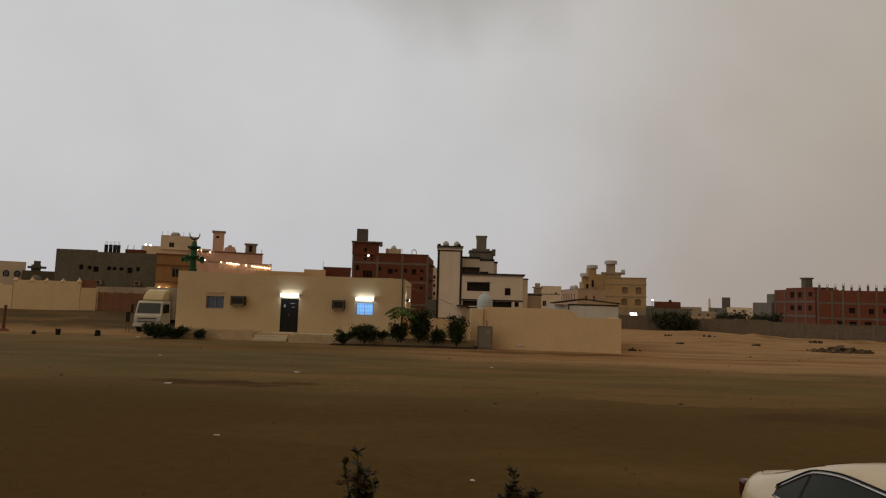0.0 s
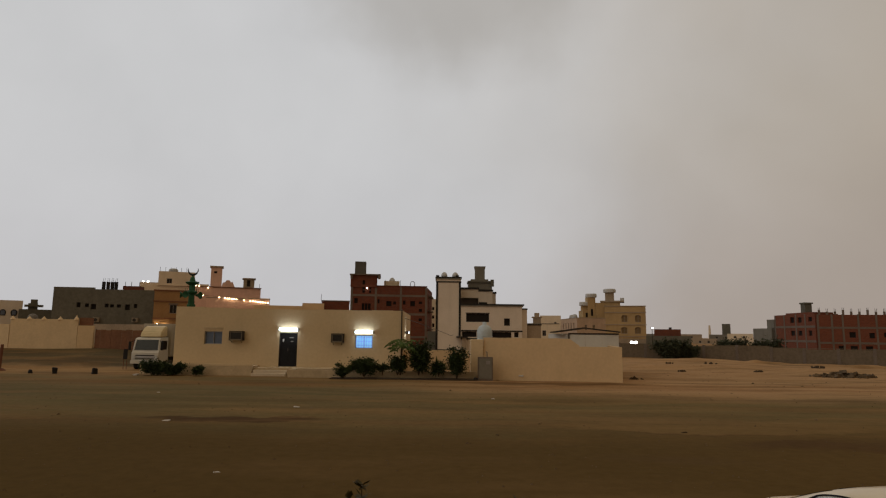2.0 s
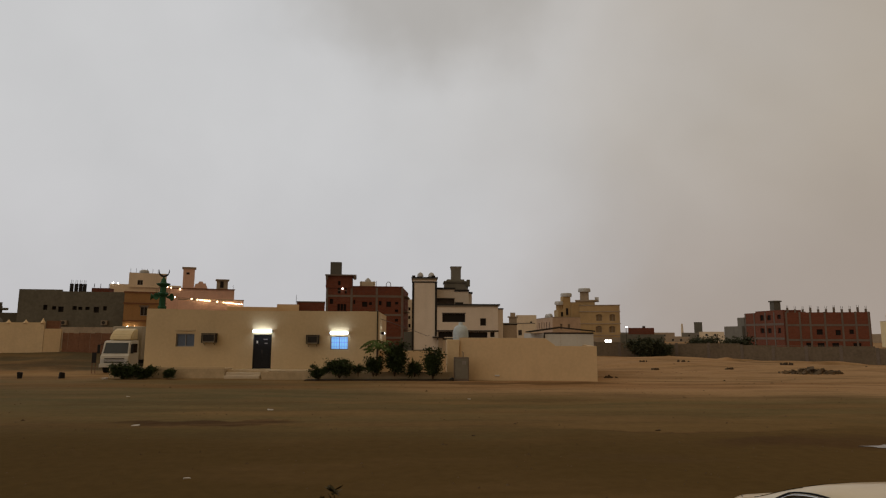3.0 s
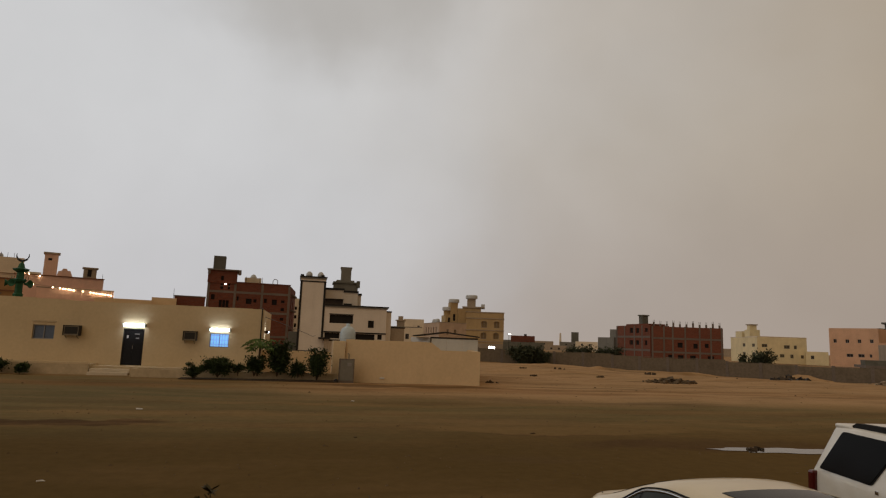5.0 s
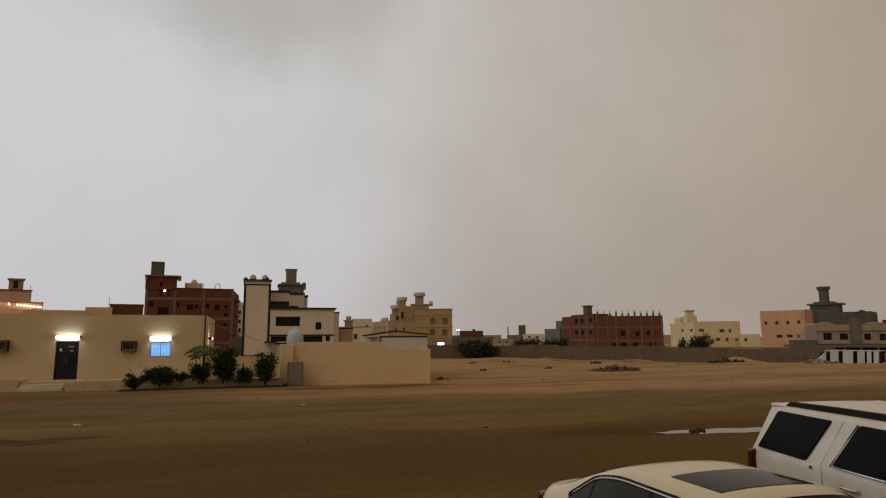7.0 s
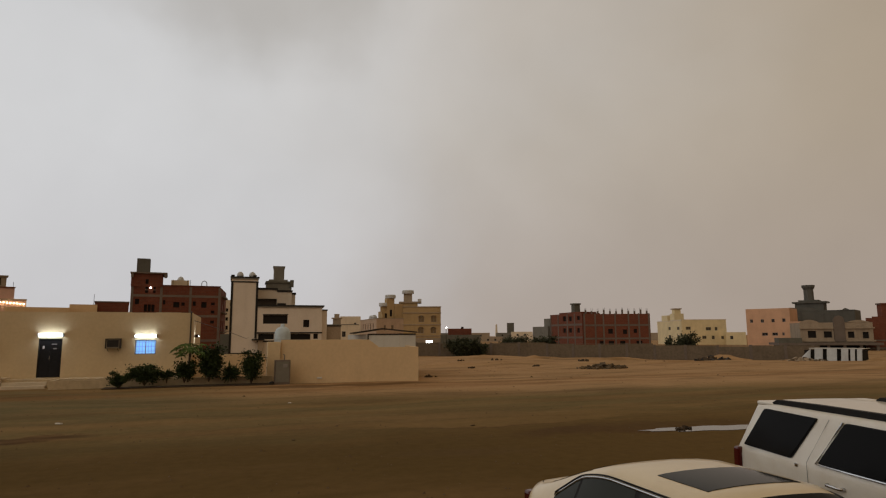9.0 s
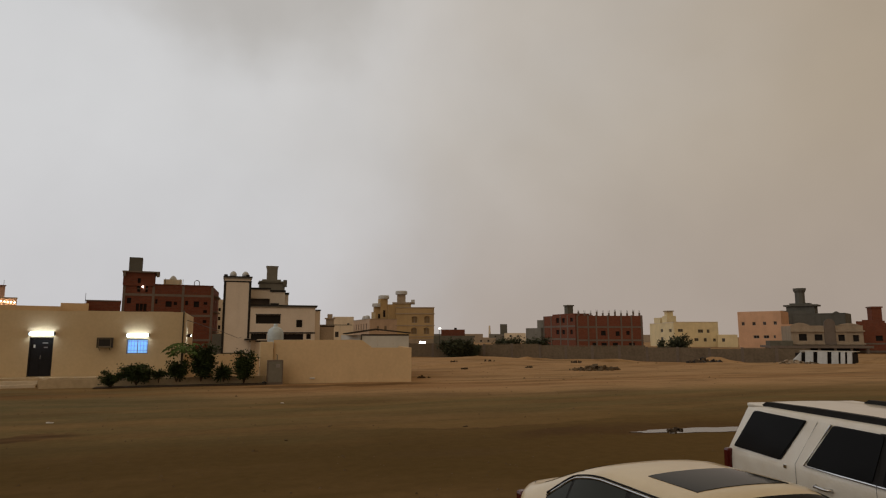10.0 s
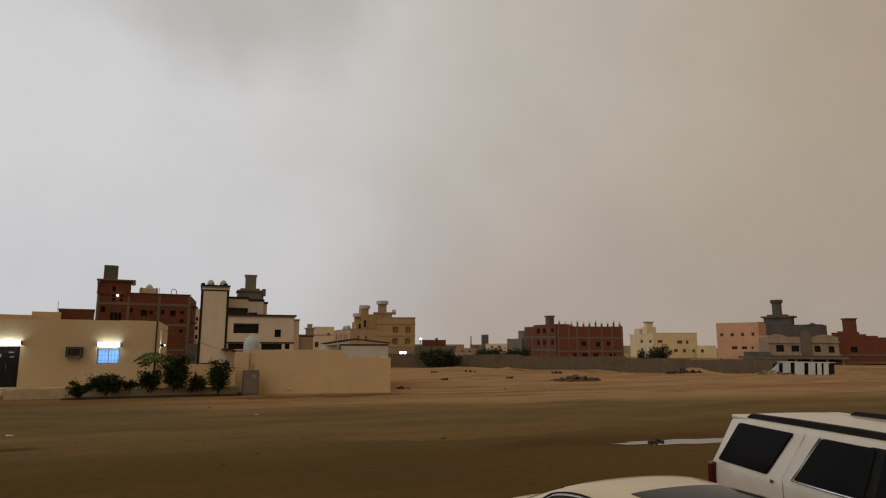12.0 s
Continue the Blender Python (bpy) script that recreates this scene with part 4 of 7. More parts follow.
# ---- delivery truck beside the prayer house ----
def truck():
    t = thing("box_truck", "off-white cab-over delivery truck with dusty cargo box", "truck", (-19.75, 42.6, 0))
    m = Matrix.Translation((-20.05, 42.6, 0.0)) @ Matrix.Rotation(radians(3), 4, "Z") @ Matrix.Diagonal((0.86, 1, 0.97, 1))
    # cab: side outline lofted across its width
    outline = [(0.06, 0.42), (0.0, 0.55), (0.0, 1.18), (0.10, 1.30), (0.34, 2.12), (0.50, 2.22), (1.62, 2.25), (1.66, 0.42)]
    bm = bmesh.new()
    rows = []
    for x, ins in ((-1.06, 0.05), (-1.00, 0.0), (1.00, 0.0), (1.06, 0.05)):
        rows.append([bm.verts.new((x * (1 - 0.07 * max(0, z - 1.3)), y + ins, z - ins * 0.4)) for y, z in outline])
    for a, b in zip(rows, rows[1:]):
        for i in range(len(outline)):
            j = (i + 1) % len(outline)
            bm.faces.new((a[i], a[j], b[j], b[i]))
    bm.faces.new(rows[0])
    bm.faces.new(rows[-1][::-1])
    cab = part("cab", bm, M_TRUCK, t, m=m)
    ws = bmesh.new()
    q = [(-0.90, 0.105, 1.36), (0.90, 0.105, 1.36), (0.84, 0.315, 2.07), (-0.84, 0.315, 2.07)]
    v = [ws.verts.new(p) for p in q] + [ws.verts.new((x, y + 0.02, z)) for x, y, z in q]
    v2 = [(x, y - 0.012, z) for x, y, z in q]
    for a, p in zip(v, v2):
        a.co = p
    ws.faces.new(v[:4])
    ws.faces.new(v[4:][::-1])
    for i in range(4):
        ws.faces.new((v[i], v[(i + 1) % 4], v[4 + (i + 1) % 4], v[4 + i]))
    part("windscreen", ws, M_TRUCKGLASS, cab, m=m)
    for k in range(3):
        block("grille_bar", cab, m, -0.72, 0.72, -0.03, -0.003, 0.72 + 0.12 * k, 0.79 + 0.12 * k, M_ACGRILLE if k != 1 else M_CHROME)
    block("bumper", t, m, -1.06, 1.06, -0.10, -0.035, 0.42, 0.66, M_TRUCK, bevel=0.02)
    for s in (-1, 1):
        block("headlight", cab, m, s * 0.86 - 0.13, s * 0.86 + 0.13, -0.03, -0.004, 0.72, 0.98, M_TANK, bevel=0.012)
        block("mirror", cab, m, s * 1.24 - 0.10, s * 1.24 + 0.10, 0.02, 0.12, 1.35, 1.95, M_BLACK, bevel=0.03)
        part("mirror_arm", tube(bmesh.new(), [(s * 0.98, 0.3, 2.0), (s * 1.24, 0.07, 1.9)], 0.02, 6), M_BLACK, cab, m=m)
        block("side_window", cab, m, s * 1.035 - 0.025 if s > 0 else -1.07, s * 1.07 if s > 0 else -1.01, 0.55, 1.35, 1.38, 2.0, M_CARGLASS)
    # wind deflector on the cab roof
    bm = bmesh.new()
    o2 = [(0.42, 2.25), (0.62, 2.62), (1.05, 2.95), (1.55, 3.08), (1.62, 2.26)]
    ra = [bm.verts.new((-0.72, y, z)) for y, z in o2]
    rb = [bm.verts.new((0.95, y, z)) for y, z in o2]
    for i in range(5):
        bm.faces.new((ra[i], ra[(i + 1) % 5], rb[(i + 1) % 5], rb[i]))
    bm.faces.new(ra)
    bm.faces.new(rb[::-1])
    bmesh.ops.bevel(bm, geom=bm.edges[:], offset=0.08, segments=2, affect="EDGES")
    part("wind_deflector", bm, M_DEFLECTOR, t, "cream wind deflector", m=m)
    part("cargo_box", soft_box(-1.15, 1.15, 1.85, 7.2, 0.85, 3.22, 0.03, 1), M_TRUCKBOX, t, "dusty white cargo box", m=m)
    block("chassis", t, m, -0.45, 0.45, 0.5, 7.1, 0.5, 0.845, M_BLACK)
    for s in (-1, 1):
        for y in (0.75, 5.6):
            mm = m @ Matrix.Translation((s * 0.90, y, 0.40)) @ Matrix.Rotation(radians(90), 4, "Y")
            w = part("wheel", turned([(0.24, -0.12), (0.38, -0.12), (0.41, -0.07), (0.41, 0.07), (0.38, 0.12), (0.24, 0.12)], 24), M_RUBBER, t, m=mm, smooth=False)
            part("rim", turned([(0.05, -0.125), (0.235, -0.10), (0.235, 0.10), (0.05, 0.125)], 18), M_TRUCKBOX, w, m=mm)


truck()


# ---- buildings behind ----
def red_building():
    t = thing("brick_building", "unfinished dark red clay-block building with concrete frame", "building", (-14.8, 98.9, 0))
    ops = [(5.69, 7.03, 6.53, 7.86), (6.79, 7.3, 7.26, 7.8), (9.54, 7.05, 10.31, 7.92), (10.92, 6.2, 11.46, 6.65), (10.92, 4.7, 11.46, 5.15),
           (10.92, 7.45, 11.46, 7.85), (1.8, 6.38, 2.22, 7.44), (2.3, 6.38, 2.71, 7.44), (2.79, 6.38, 3.21, 7.44), (0.59, 7.43, 1.14, 8.26), (8.36, 7.31, 8.77, 7.98), (4.3, 7.45, 4.6, 8.12),
           (1.82, 9.1, 2.25, 10.1), (2.9, 9.1, 3.23, 10.1)]
    m, L = volume(t, (-14.5, 98.9), (-2.4, 100.0), 12, -1, 10.2, M_BRICK, ops, empty=True)
    # flank that recedes, with balcony slabs
    mf = along((-2.30, 100.1), (-1.70, 112.0))
    part("wall", holed(11.9, -1, 10.1, T, [(2.0, 6.6, 3.2, 8.2), (6.0, 6.6, 7.2, 8.2), (2.0, 3.6, 3.2, 5.2), (6.0, 3.6, 7.2, 5.2)]), M_BRICK, t, m=mf)
    for o in ((2.0, 6.6, 3.2, 8.2), (6.0, 6.6, 7.2, 8.2), (2.0, 3.6, 3.2, 5.2), (6.0, 3.6, 7.2, 5.2)):
        hole_in(t, mf, o)
    for z in (3.3, 6.3, 8.7):
        block("balcony", t, mf, 1.4, 8.0, -0.55, -0.003, z, z + 0.22, M_CONC)
    for x in (0.15, 4.0, 8.0, 12.08):
        block("column", t, m, x - 0.17, x + 0.17, -0.045, -0.003, -1, 10.1, M_CONC)
    for z in (2.0, 5.6, 8.55):
        block("beam", t, m, -0.02, L + 0.02, -0.03, -0.0045, z, z + 0.34, M_CONC)
    block("coping", t, m, -0.1, L + 0.1, -0.10, 0.3, 10.203, 10.33, M_BRICK)
    volume(t, (-14.55, 98.7), (-10.4, 99.07), 5, 10.0, 11.9, M_BRICK, [(1.9, 10.4, 2.3, 11.1)], parapet=0.1, empty=True)
    block("slab", t, m, -0.2, 4.7, -0.55, 5.2, 11.903, 12.1, M_CONC)
    for x in (-0.1, 4.3):
        block("bracket", t, m, x, x + 0.35, -0.5, -0.2, 11.3, 11.9, M_CONC)
    block("tank_room", t, m, 0.55, 2.3, 0.2, 2.2, 12.103, 14.15, M_DUSK)
    # small glowing ball in place of a little square lit window
    bm = bmesh.new()
    bmesh.ops.create_icosphere(bm, subdivisions=2, radius=0.13, matrix=m @ Matrix.Translation((2.55, -0.25, 9.85)))
    part("bulb", bm, M_LAMP, t, "small glowing ball standing in for a lit window")
    volume(t, (-18.9, 98.2), (-14.65, 98.85), 9, -1, 7.64, M_BRICK, [], parapet=0.2, cap=M_CONC)
    # rooftop odds and ends
    block("roof_room", t, m, 5.25, 7.85, 5.0, 7.5, 9.7, 11.5, M_CREAM)
    bm = turned([(0.5, 11.503), (0.5, 11.75), (0.3, 12.05), (0.05, 12.2)], 14)
    part("roof_tank", bm, M_TANK, t, m=m @ Matrix.Translation((6.6, 6.2, 0)))
    bm = bmesh.new()
    arc = [(9.6 + 0.37 - 0.37 * math.cos(a), 3.0, 10.9 + 0.42 * math.sin(a)) for a in [math.pi * i / 8 for i in range(9)]]
    tube(bm, [(9.6, 3.0, 9.7)] + arc + [(10.34, 3.0, 9.7)], 0.06, 6)
    part("vent_pipe", bm, M_TANKDARK, t, m=m)
    for x in (4.1, 7.9, 5.5, 7.5):
        part("rebar", tube(bmesh.new(), [(x, 0.1, 10.3), (x, 0.1, 11.2)], 0.03, 5), M_DARKMETAL, t, m=m)


red_building()


def white_building():
    t = thing("white_villa", "ivory stone villa with black trim and a tall stair tower", "building", (2.2, 79.0, 0))
    m, L = volume(t, (-0.62, 77.5), (2.38, 77.5), 5, 0.8, 9.5, M_WHITE, [], parapet=0.3)
    block("plinth_band", t, m, -0.05, L + 0.05, -0.06, 4.9, 0.55, 0.797, M_TRIM)
    block("cornice", t, m, -0.10, L + 0.10, -0.12, 5.1, 9.503, 9.66, M_GREY)
    block("cornice", t, m, -0.16, L + 0.16, -0.18, 5.1, 9.663, 9.80, M_TRIM)
    block("cornice", t, m, -0.10, L + 0.10, -0.06, -0.003, 9.1, 9.25, M_TRIM)
    block("edge_trim", t, m, -0.06, 0.20, -0.05, -0.003, 0.8, 9.097, M_TRIM)
    block("edge_trim", t, m, L - 0.20, L + 0.06, -0.05, -0.003, 2.45, 9.097, M_TRIM)
    block("base", t, m, 0.2, L - 0.2, 0.3, 4.6, -1, 0.547, M_GREY)
    for x in (0.12, L - 0.38):
        block("finial", t, m, x - 0.2, x + 0.2, -0.1, 0.3, 9.803, 10.0, M_TRIM)
    for x in (0.95, 2.35):
        bm = turned([(0.38, 9.803), (0.40, 10.05), (0.34, 10.25), (0.18, 10.42), (0.03, 10.48)], 16)
        part("roof_tank", bm, M_TANK, t, m=m @ Matrix.Translation((x, 0.8, 0)), smooth=True)
    A, B = (2.39, 77.5), (10.09, 77.5)
    ops = [(o[0] - A[0], o[1], o[2] - A[0], o[3]) for o in ((3.11, 4.21, 5.97, 5.25), (7.84, 3.79, 8.58, 4.69), (2.55, 2.36, 4.42, 3.0), (6.35, 2.29, 8.74, 2.99), (9.09, 2.38, 9.64, 2.99))]
    m, L = volume(t, A, B, 9, -1, 6.15, M_WHITE, ops, parapet=0.3, empty=True)
    block("cornice", t, m, 0.07, L + 0.15, -0.15, 9.0, 6.153, 6.30, M_GREY)
    block("cornice", t, m, 0.07, L + 0.25, -0.22, 9.0, 6.303, 6.46, M_TRIM)
    block("band", t, m, 0.07, L + 0.04, -0.06, -0.003, 3.03, 3.2, M_TRIM)
    block("band", t, m, 0.07, L + 0.04, -0.05, -0.003, 2.03, 2.22, M_TRIM)
    block("window_surround", t, m, 0.66, 3.64, -0.04, -0.003, 5.26, 5.36, M_TRIM)
    block("canopy", t, m, -0.5, 0.9, -0.9, -0.062, 2.25, 2.42, M_TRIM)
    block("canopy_post", t, m, 0.2, 0.75, -0.6, -0.1, -1, 2.247, M_STONE)
    # set-back upper floor and stair head
    w = Matrix.Identity(4)
    for a0, b0, z0, z1, y in ((2.44, 4.79, 7.34, 8.45, 80.0), (4.793, 6.6, 5.9, 8.2, 80.0), (6.603, 7.08, 5.9, 7.95, 80.6)):
        block("wall", t, w, a0, b0, y, y + 4.0, z0, z1, M_WHITE)
        block("cornice", t, w, a0 - 0.02, b0 + 0.08, y - 0.12, y + 4.0, z1 + 0.003, z1 + 0.24, M_TRIM)
    block("recess", t, w, 2.44, 4.79, 80.9, 84.0, 5.9, 7.337, M_CONC)
    block("band", t, w, 4.85, 5.9, 79.95, 79.997, 6.55, 6.8, M_TRIM)
    block("stair_head", t, w, 3.6, 6.7, 82.0, 85.0, 8.3, 9.5, M_GREY)
    block("stair_slab", t, w, 3.48, 6.94, 81.8, 85.2, 9.503, 9.72, M_DGREY)
    block("stair_post", t, w, 6.5, 6.94, 81.75, 82.2, 9.0, 9.9, M_DGREY)
    block("stair_step", t, w, 3.9, 6.2, 82.0, 85.0, 9.723, 9.95, M_GREY)
    bm = bmesh.new()
    v = box(bm, 4.48, 5.76, 82.3, 83.6, 9.953, 11.25)
    part("tank_tower", bm, M_GREY, t)
    bm = bmesh.new()
    v = box(bm, 4.48, 5.76, 82.3, 83.6, 11.253, 11.72)
    for k in (4, 7):
        v[k].co.x -= 0.12
    for k in (5, 6):
        v[k].co.x += 0.12
    part("tower_rim", bm, M_GREY, t)
    volume(t, (10.13, 78.4), (10.87, 78.7), 6, -1, 5.85, M_WHITE, [], parapet=0.3, cap=M_TRIM)
    volume(t, (10.95, 79.0), (12.7, 79.2), 5, -1, 3.9, M_STONE, [], parapet=0.2, cap=M_TRIM)
    t2 = thing("pale_building", "narrow pale building with small dark windows", "building", (-2.2, 118, 0))
    volume(t2, (-2.3, 118.0), (-0.3, 118.0), 6, -1, 9.3, M_CREAM, [(0.55, 7.2, 0.95, 7.8), (0.55, 5.6, 0.95, 6.2), (1.2, 8.3, 1.55, 8.8), (0.6, 4.0, 1.0, 4.7)], empty=True)
    # dark block added to stand for the darkness low in the gap
    t2 = thing("dark_gap_block", "low dark grey block added to fill the dark gap between two buildings", "wall", (-1.6, 96, 0), kind="structure")
    block("wall", t2, Matrix.Identity(4), -2.1, -0.4, 96.0, 96.25, -1, 3.1, M_DUSK)
    t3 = thing("pale_building", "distant pale house with a roof turret", "building", (20, 138, 0))
    volume(t3, (18.0, 139.0), (26.0, 137.5), 8, -1, 5.2, M_CREAM, [(2, 2.6, 2.8, 3.8), (4.5, 2.6, 5.3, 3.8)], cap=M_GREY)
    m3 = along((20.5, 138.5), (22.3, 138.3))
    block("turret", t3, m3, 0, 1.7, 1, 2.7, 4.6, 6.6, M_STONE)
    block("turret_cap", t3, m3, -0.3, 2.0, 0.7, 3.0, 6.603, 6.85, M_STONE)
    block("turret_top", t3, m3, 0.3, 1.4, 1.3, 2.4, 6.853, 7.7, M_STONE)


white_building()


def left_buildings():
    t = thing("grey_block_building", "bare grey block building with columns on the roof", "building", (-46.7, 74.6, 0))
    ops = [(2.7, 5.39, 3.15, 5.97), (3.67, 5.42, 4.11, 5.85), (4.32, 5.15, 4.92, 5.8), (5.88, 5.41, 6.34, 5.87), (6.49, 5.42, 6.95, 5.79), (7.28, 5.42, 7.74, 5.8), (8.2, 5.12, 8.78, 5.81), (9.22, 5.38, 9.62, 5.89)]
    m, L = volume(t, (-46.7, 74.6), (-35.2, 76.3), 9, 0, 7.6, M_DGREY, ops, empty=True, parapet=0.2)
    block("parapet", t, m, 0.0, 4.6, 0.0, 0.25, 7.603, 7.80, M_DGREY)
    for a in (5.25, 5.76, 6.24, 6.68):
        c = block("roof_column", t, m, a + 0.02, a + 0.34, 0.3, 0.62, 7.4, 8.55, M_BLACK)
        for dx in (0.08, 0.26):
            part("rebar", tube(bmesh.new(), [(a + dx, 0.45, 8.55), (a + dx + 0.02, 0.45, 9.0)], 0.02, 5), M_DARKMETAL, c, m=m)
    block("roof_room", t, m, 7.6, 9.6, 0.6, 2.2, 7.4, 8.1, M_BRICK)
    for a in (7.75, 8.45, 9.4):
        part("rebar", tube(bmesh.new(), [(a, 0.9, 8.1), (a + 0.03, 0.9, 8.65)], 0.035, 5), M_DARKMETAL, t, m=m)
    for a, z in ((4.8, 3.63), (9.2, 3.65)):
        ac = thing("air_conditioner", "pale outdoor air conditioning unit on the block wall", "air conditioner", tuple(m @ Vector((a, -0.2, z))), group="air conditioners on the block wall")
        part("case", soft_box(a, a + 0.7, -0.35, -0.004, z, z + 0.55, 0.02, 1), M_ACBOX, ac, m=m)
        bm = turned([(0.2, 0), (0.2, 0.02)], 16)
        part("fan_grille", bm, M_ACGRILLE, ac, m=m @ Matrix.Translation((a + 0.3, -0.372, z + 0.27)) @ Matrix.Rotation(radians(-90), 4, "X") @ Matrix.Translation((0, 0, 0)))
    t = thing("ochre_building", "ochre rendered house with a brown band and small window", "building", (-34.9, 75.9, 0))
    m, L = volume(t, (-34.9, 75.4), (-30.75, 77.2), 8, 0, 7.5, M_ORANGE, [(1.79, 4.79, 2.6, 5.86)])
    for z, h in ((7.503, 0.16), (6.2, 0.12), (4.1, 0.15)):
        block("band", t, m, -0.1, L + 0.1, -0.12, -0.003 if z < 7 else 0.3, z, z + h, M_RUSTY)
    block("window_surround", t, m, 1.65, 2.74, -0.06, -0.003, 5.87, 6.02, M_CONC)
    for x in (0.5, 1.3):
        bm = bmesh.new()
        bmesh.ops.create_icosphere(bm, subdivisions=2, radius=0.13)
        o = solid("street_bulb", bm, M_BULB, "warm lit bulb on the house front", "lamp", m @ Matrix.Translation((x, -0.25, 3.45 - 0.05 * x)), group="lit bulbs on the ochre house")
    t = thing("cream_building", "pale cream house with a taller stair block and roof tank", "building", (-54.3, 112.6, 0))
    m, L = volume(t, (-54.8, 112.4), (-44.0, 117.0), 9, 0, 11.5, M_CREAM, [])
    for x in (0.5, 1.3):
        bm = bmesh.new()
        bmesh.ops.create_icosphere(bm, subdivisions=1, radius=0.16)
        part("roof_lamp", bm, M_LAMP, t, "bright lit lamp on the parapet", m=m @ Matrix.Translation((x, 0.0, 11.64)))
    m, L = volume(t, (-51.9, 113.2), (-46.2, 115.6), 5, 11.0, 13.6, M_CREAM, [(1.4, 11.4, 2.3, 12.3)], parapet=0.2)
    bm = turned([(0.8, 13.5), (0.85, 14.0), (0.7, 14.25), (0.1, 14.4)], 16)
    part("roof_tank", bm, M_TANK, t, m=m @ Matrix.Translation((2.4, 2, 0)), smooth=True)
    for k in range(6):
        x = 0.2 + k * 0.9
        part("rebar", tube(bmesh.new(), [(x, 0.1, 13.5), (x, 0.1, 14.4)], 0.03, 5), M_DARKMETAL, t, m=m)
    # peach villa with strings of bulbs
    t = thing("peach_villa", "peach rendered villa with roof turrets", "building", (-41.6, 104, 0))
    m, L = volume(t, (-42.5, 103.7), (-31.4, 107.5), 9, 0, 10.1, M_PEACH, [])
    x0 = 0.95
    block("cornice", t, m, -0.1, L + 0.1, -0.2, 0.3, 10.103, 10.25, M_RUSTY)
    block("turret", t, m, x0 + 2.5, x0 + 4.3, 0.8, 2.6, 9.5, 13.6, M_PEACH)
    block("turret_cap", t, m, x0 + 2.3, x0 + 4.5, 0.6, 2.8, 13.603, 13.85, M_STONE)
    block("turret_window", t, m, x0 + 3.0, x0 + 3.5, 0.76, 0.797, 12.6, 12.95, M_HOLE)
    bm = bmesh.new()
    curve = [(4.3, 10.2), (4.5, 11.0), (4.9, 11.1), (5.1, 11.45), (5.6, 11.45), (5.8, 11.1), (6.1, 11.2), (6.2, 10.9), (6.5, 10.2)]
    a = [bm.verts.new((x0 + x, 0.4, z)) for x, z in curve]
    b = [bm.verts.new((x0 + x, 0.7, z)) for x, z in curve]
    for i in range(len(curve)):
        j = (i + 1) % len(curve)
        bm.faces.new((a[i], a[j], b[j], b[i]))
    bm.faces.new(a)
    bm.faces.new(b[::-1])
    part("gable", bm, M_PEACH, t, m=m)
    block("turret", t, m, x0 + 7.9, x0 + 9.7, 0.6, 2.4, 9.5, 11.75, M_STONE)
    block("turret_cap", t, m, x0 + 7.7, x0 + 9.9, 0.4, 2.6, 11.753, 11.95, M_STONE)
    block("turret_window", t, m, x0 + 8.45, x0 + 9.0, 0.56, 0.597, 10.5, 11.6, M_HOLE)
    part("antenna", tube(bmesh.new(), [(L - 0.2, 0.5, 10), (L - 0.2, 0.5, 11.0)], 0.03, 5), M_DARKMETAL, t, m=m)
    m2, L2 = volume(t, (-37.6, 99.1), (-28.3, 102.2), 4.2, 0, 8.0, M_PEACH, [], parapet=0.2, cap=M_STONE)
    s = thing("string_lights", "strings of lit warm bulbs along the villa eaves", "string lights", (-33, 100, 8), group="")
    bm = bmesh.new()
    wire = [(-0.6, -0.25, 8.5)] + [(L2 * k / 10, -0.25, 8.35 - 0.09 * k + 0.05 * (k % 2)) for k in range(11)]
    tube(bm, wire, 0.015, 5)
    part("wire", bm, M_DARKMETAL, s, m=m2)
    bulb = bmesh.new()
    bmesh.ops.create_icosphere(bulb, subdivisions=1, radius=0.10)
    bme = mesh_of("bulb", bulb, M_BULB)
    for f in (-0.05, 0.20, 0.29, 0.33, 0.36, 0.40, 0.43, 0.47, 0.59, 0.69, 0.73, 0.77, 0.81, 0.85, 0.89, 0.93, 0.97):
        part("bulb", bme, None, s, m=m2 @ Matrix.Translation((L2 * f, -0.32, 8.30 - 0.9 * f)))
    for f in (0.0, 0.05, 0.1, 0.22):
        part("bulb", bme, None, s, m=m @ Matrix.Translation((L * f + 0.6, -0.35, 10.45 - 2.0 * f)))
    t = thing("low_building", "low beige building with flat roof", "building", (-25, 91, 0))
    volume(t, (-27.5, 91.0), (-20.7, 92.8), 8, 0, 6.6, M_COMP, [], parapet=0.2)
    volume(t, (-21.2, 94.7), (-18.0, 95.3), 6, 0, 7.15, M_COMP, [], parapet=0.2)
    part("antenna", tube(bmesh.new(), [(-18.9, 97.6, 7), (-18.9, 97.6, 8.7)], 0.03, 5), M_DARKMETAL, t)
    t = thing("white_building", "off-white house with arched windows", "building", (-57, 75, 0))
    m, L = volume(t, (-66.0, 75.6), (-55.8, 82.9), 9, 0, 6.45, M_WHITE, [], parapet=0.3)
    for x in (5.1, 6.4, 9.37, 10.43, 11.65):
        bm = bmesh.new()
        ring = [(x - 0.30, 4.45), (x + 0.30, 4.45)] + [(x + 0.37 * math.cos(a), 4.9 + 0.37 * math.sin(a)) for a in [math.pi * i / 8 for i in range(9)]]
        a = [bm.verts.new((px, -0.05, pz)) for px, pz in ring]
        b = [bm.verts.new((px, 0.0, pz)) for px, pz in ring]
        bm.faces.new(a)
        for i in range(len(ring)):
            j = (i + 1) % len(ring)
            bm.faces.new((a[i], a[j], b[j], b[i]))
        w = part("window", bm, M_TRIM, t, m=m)
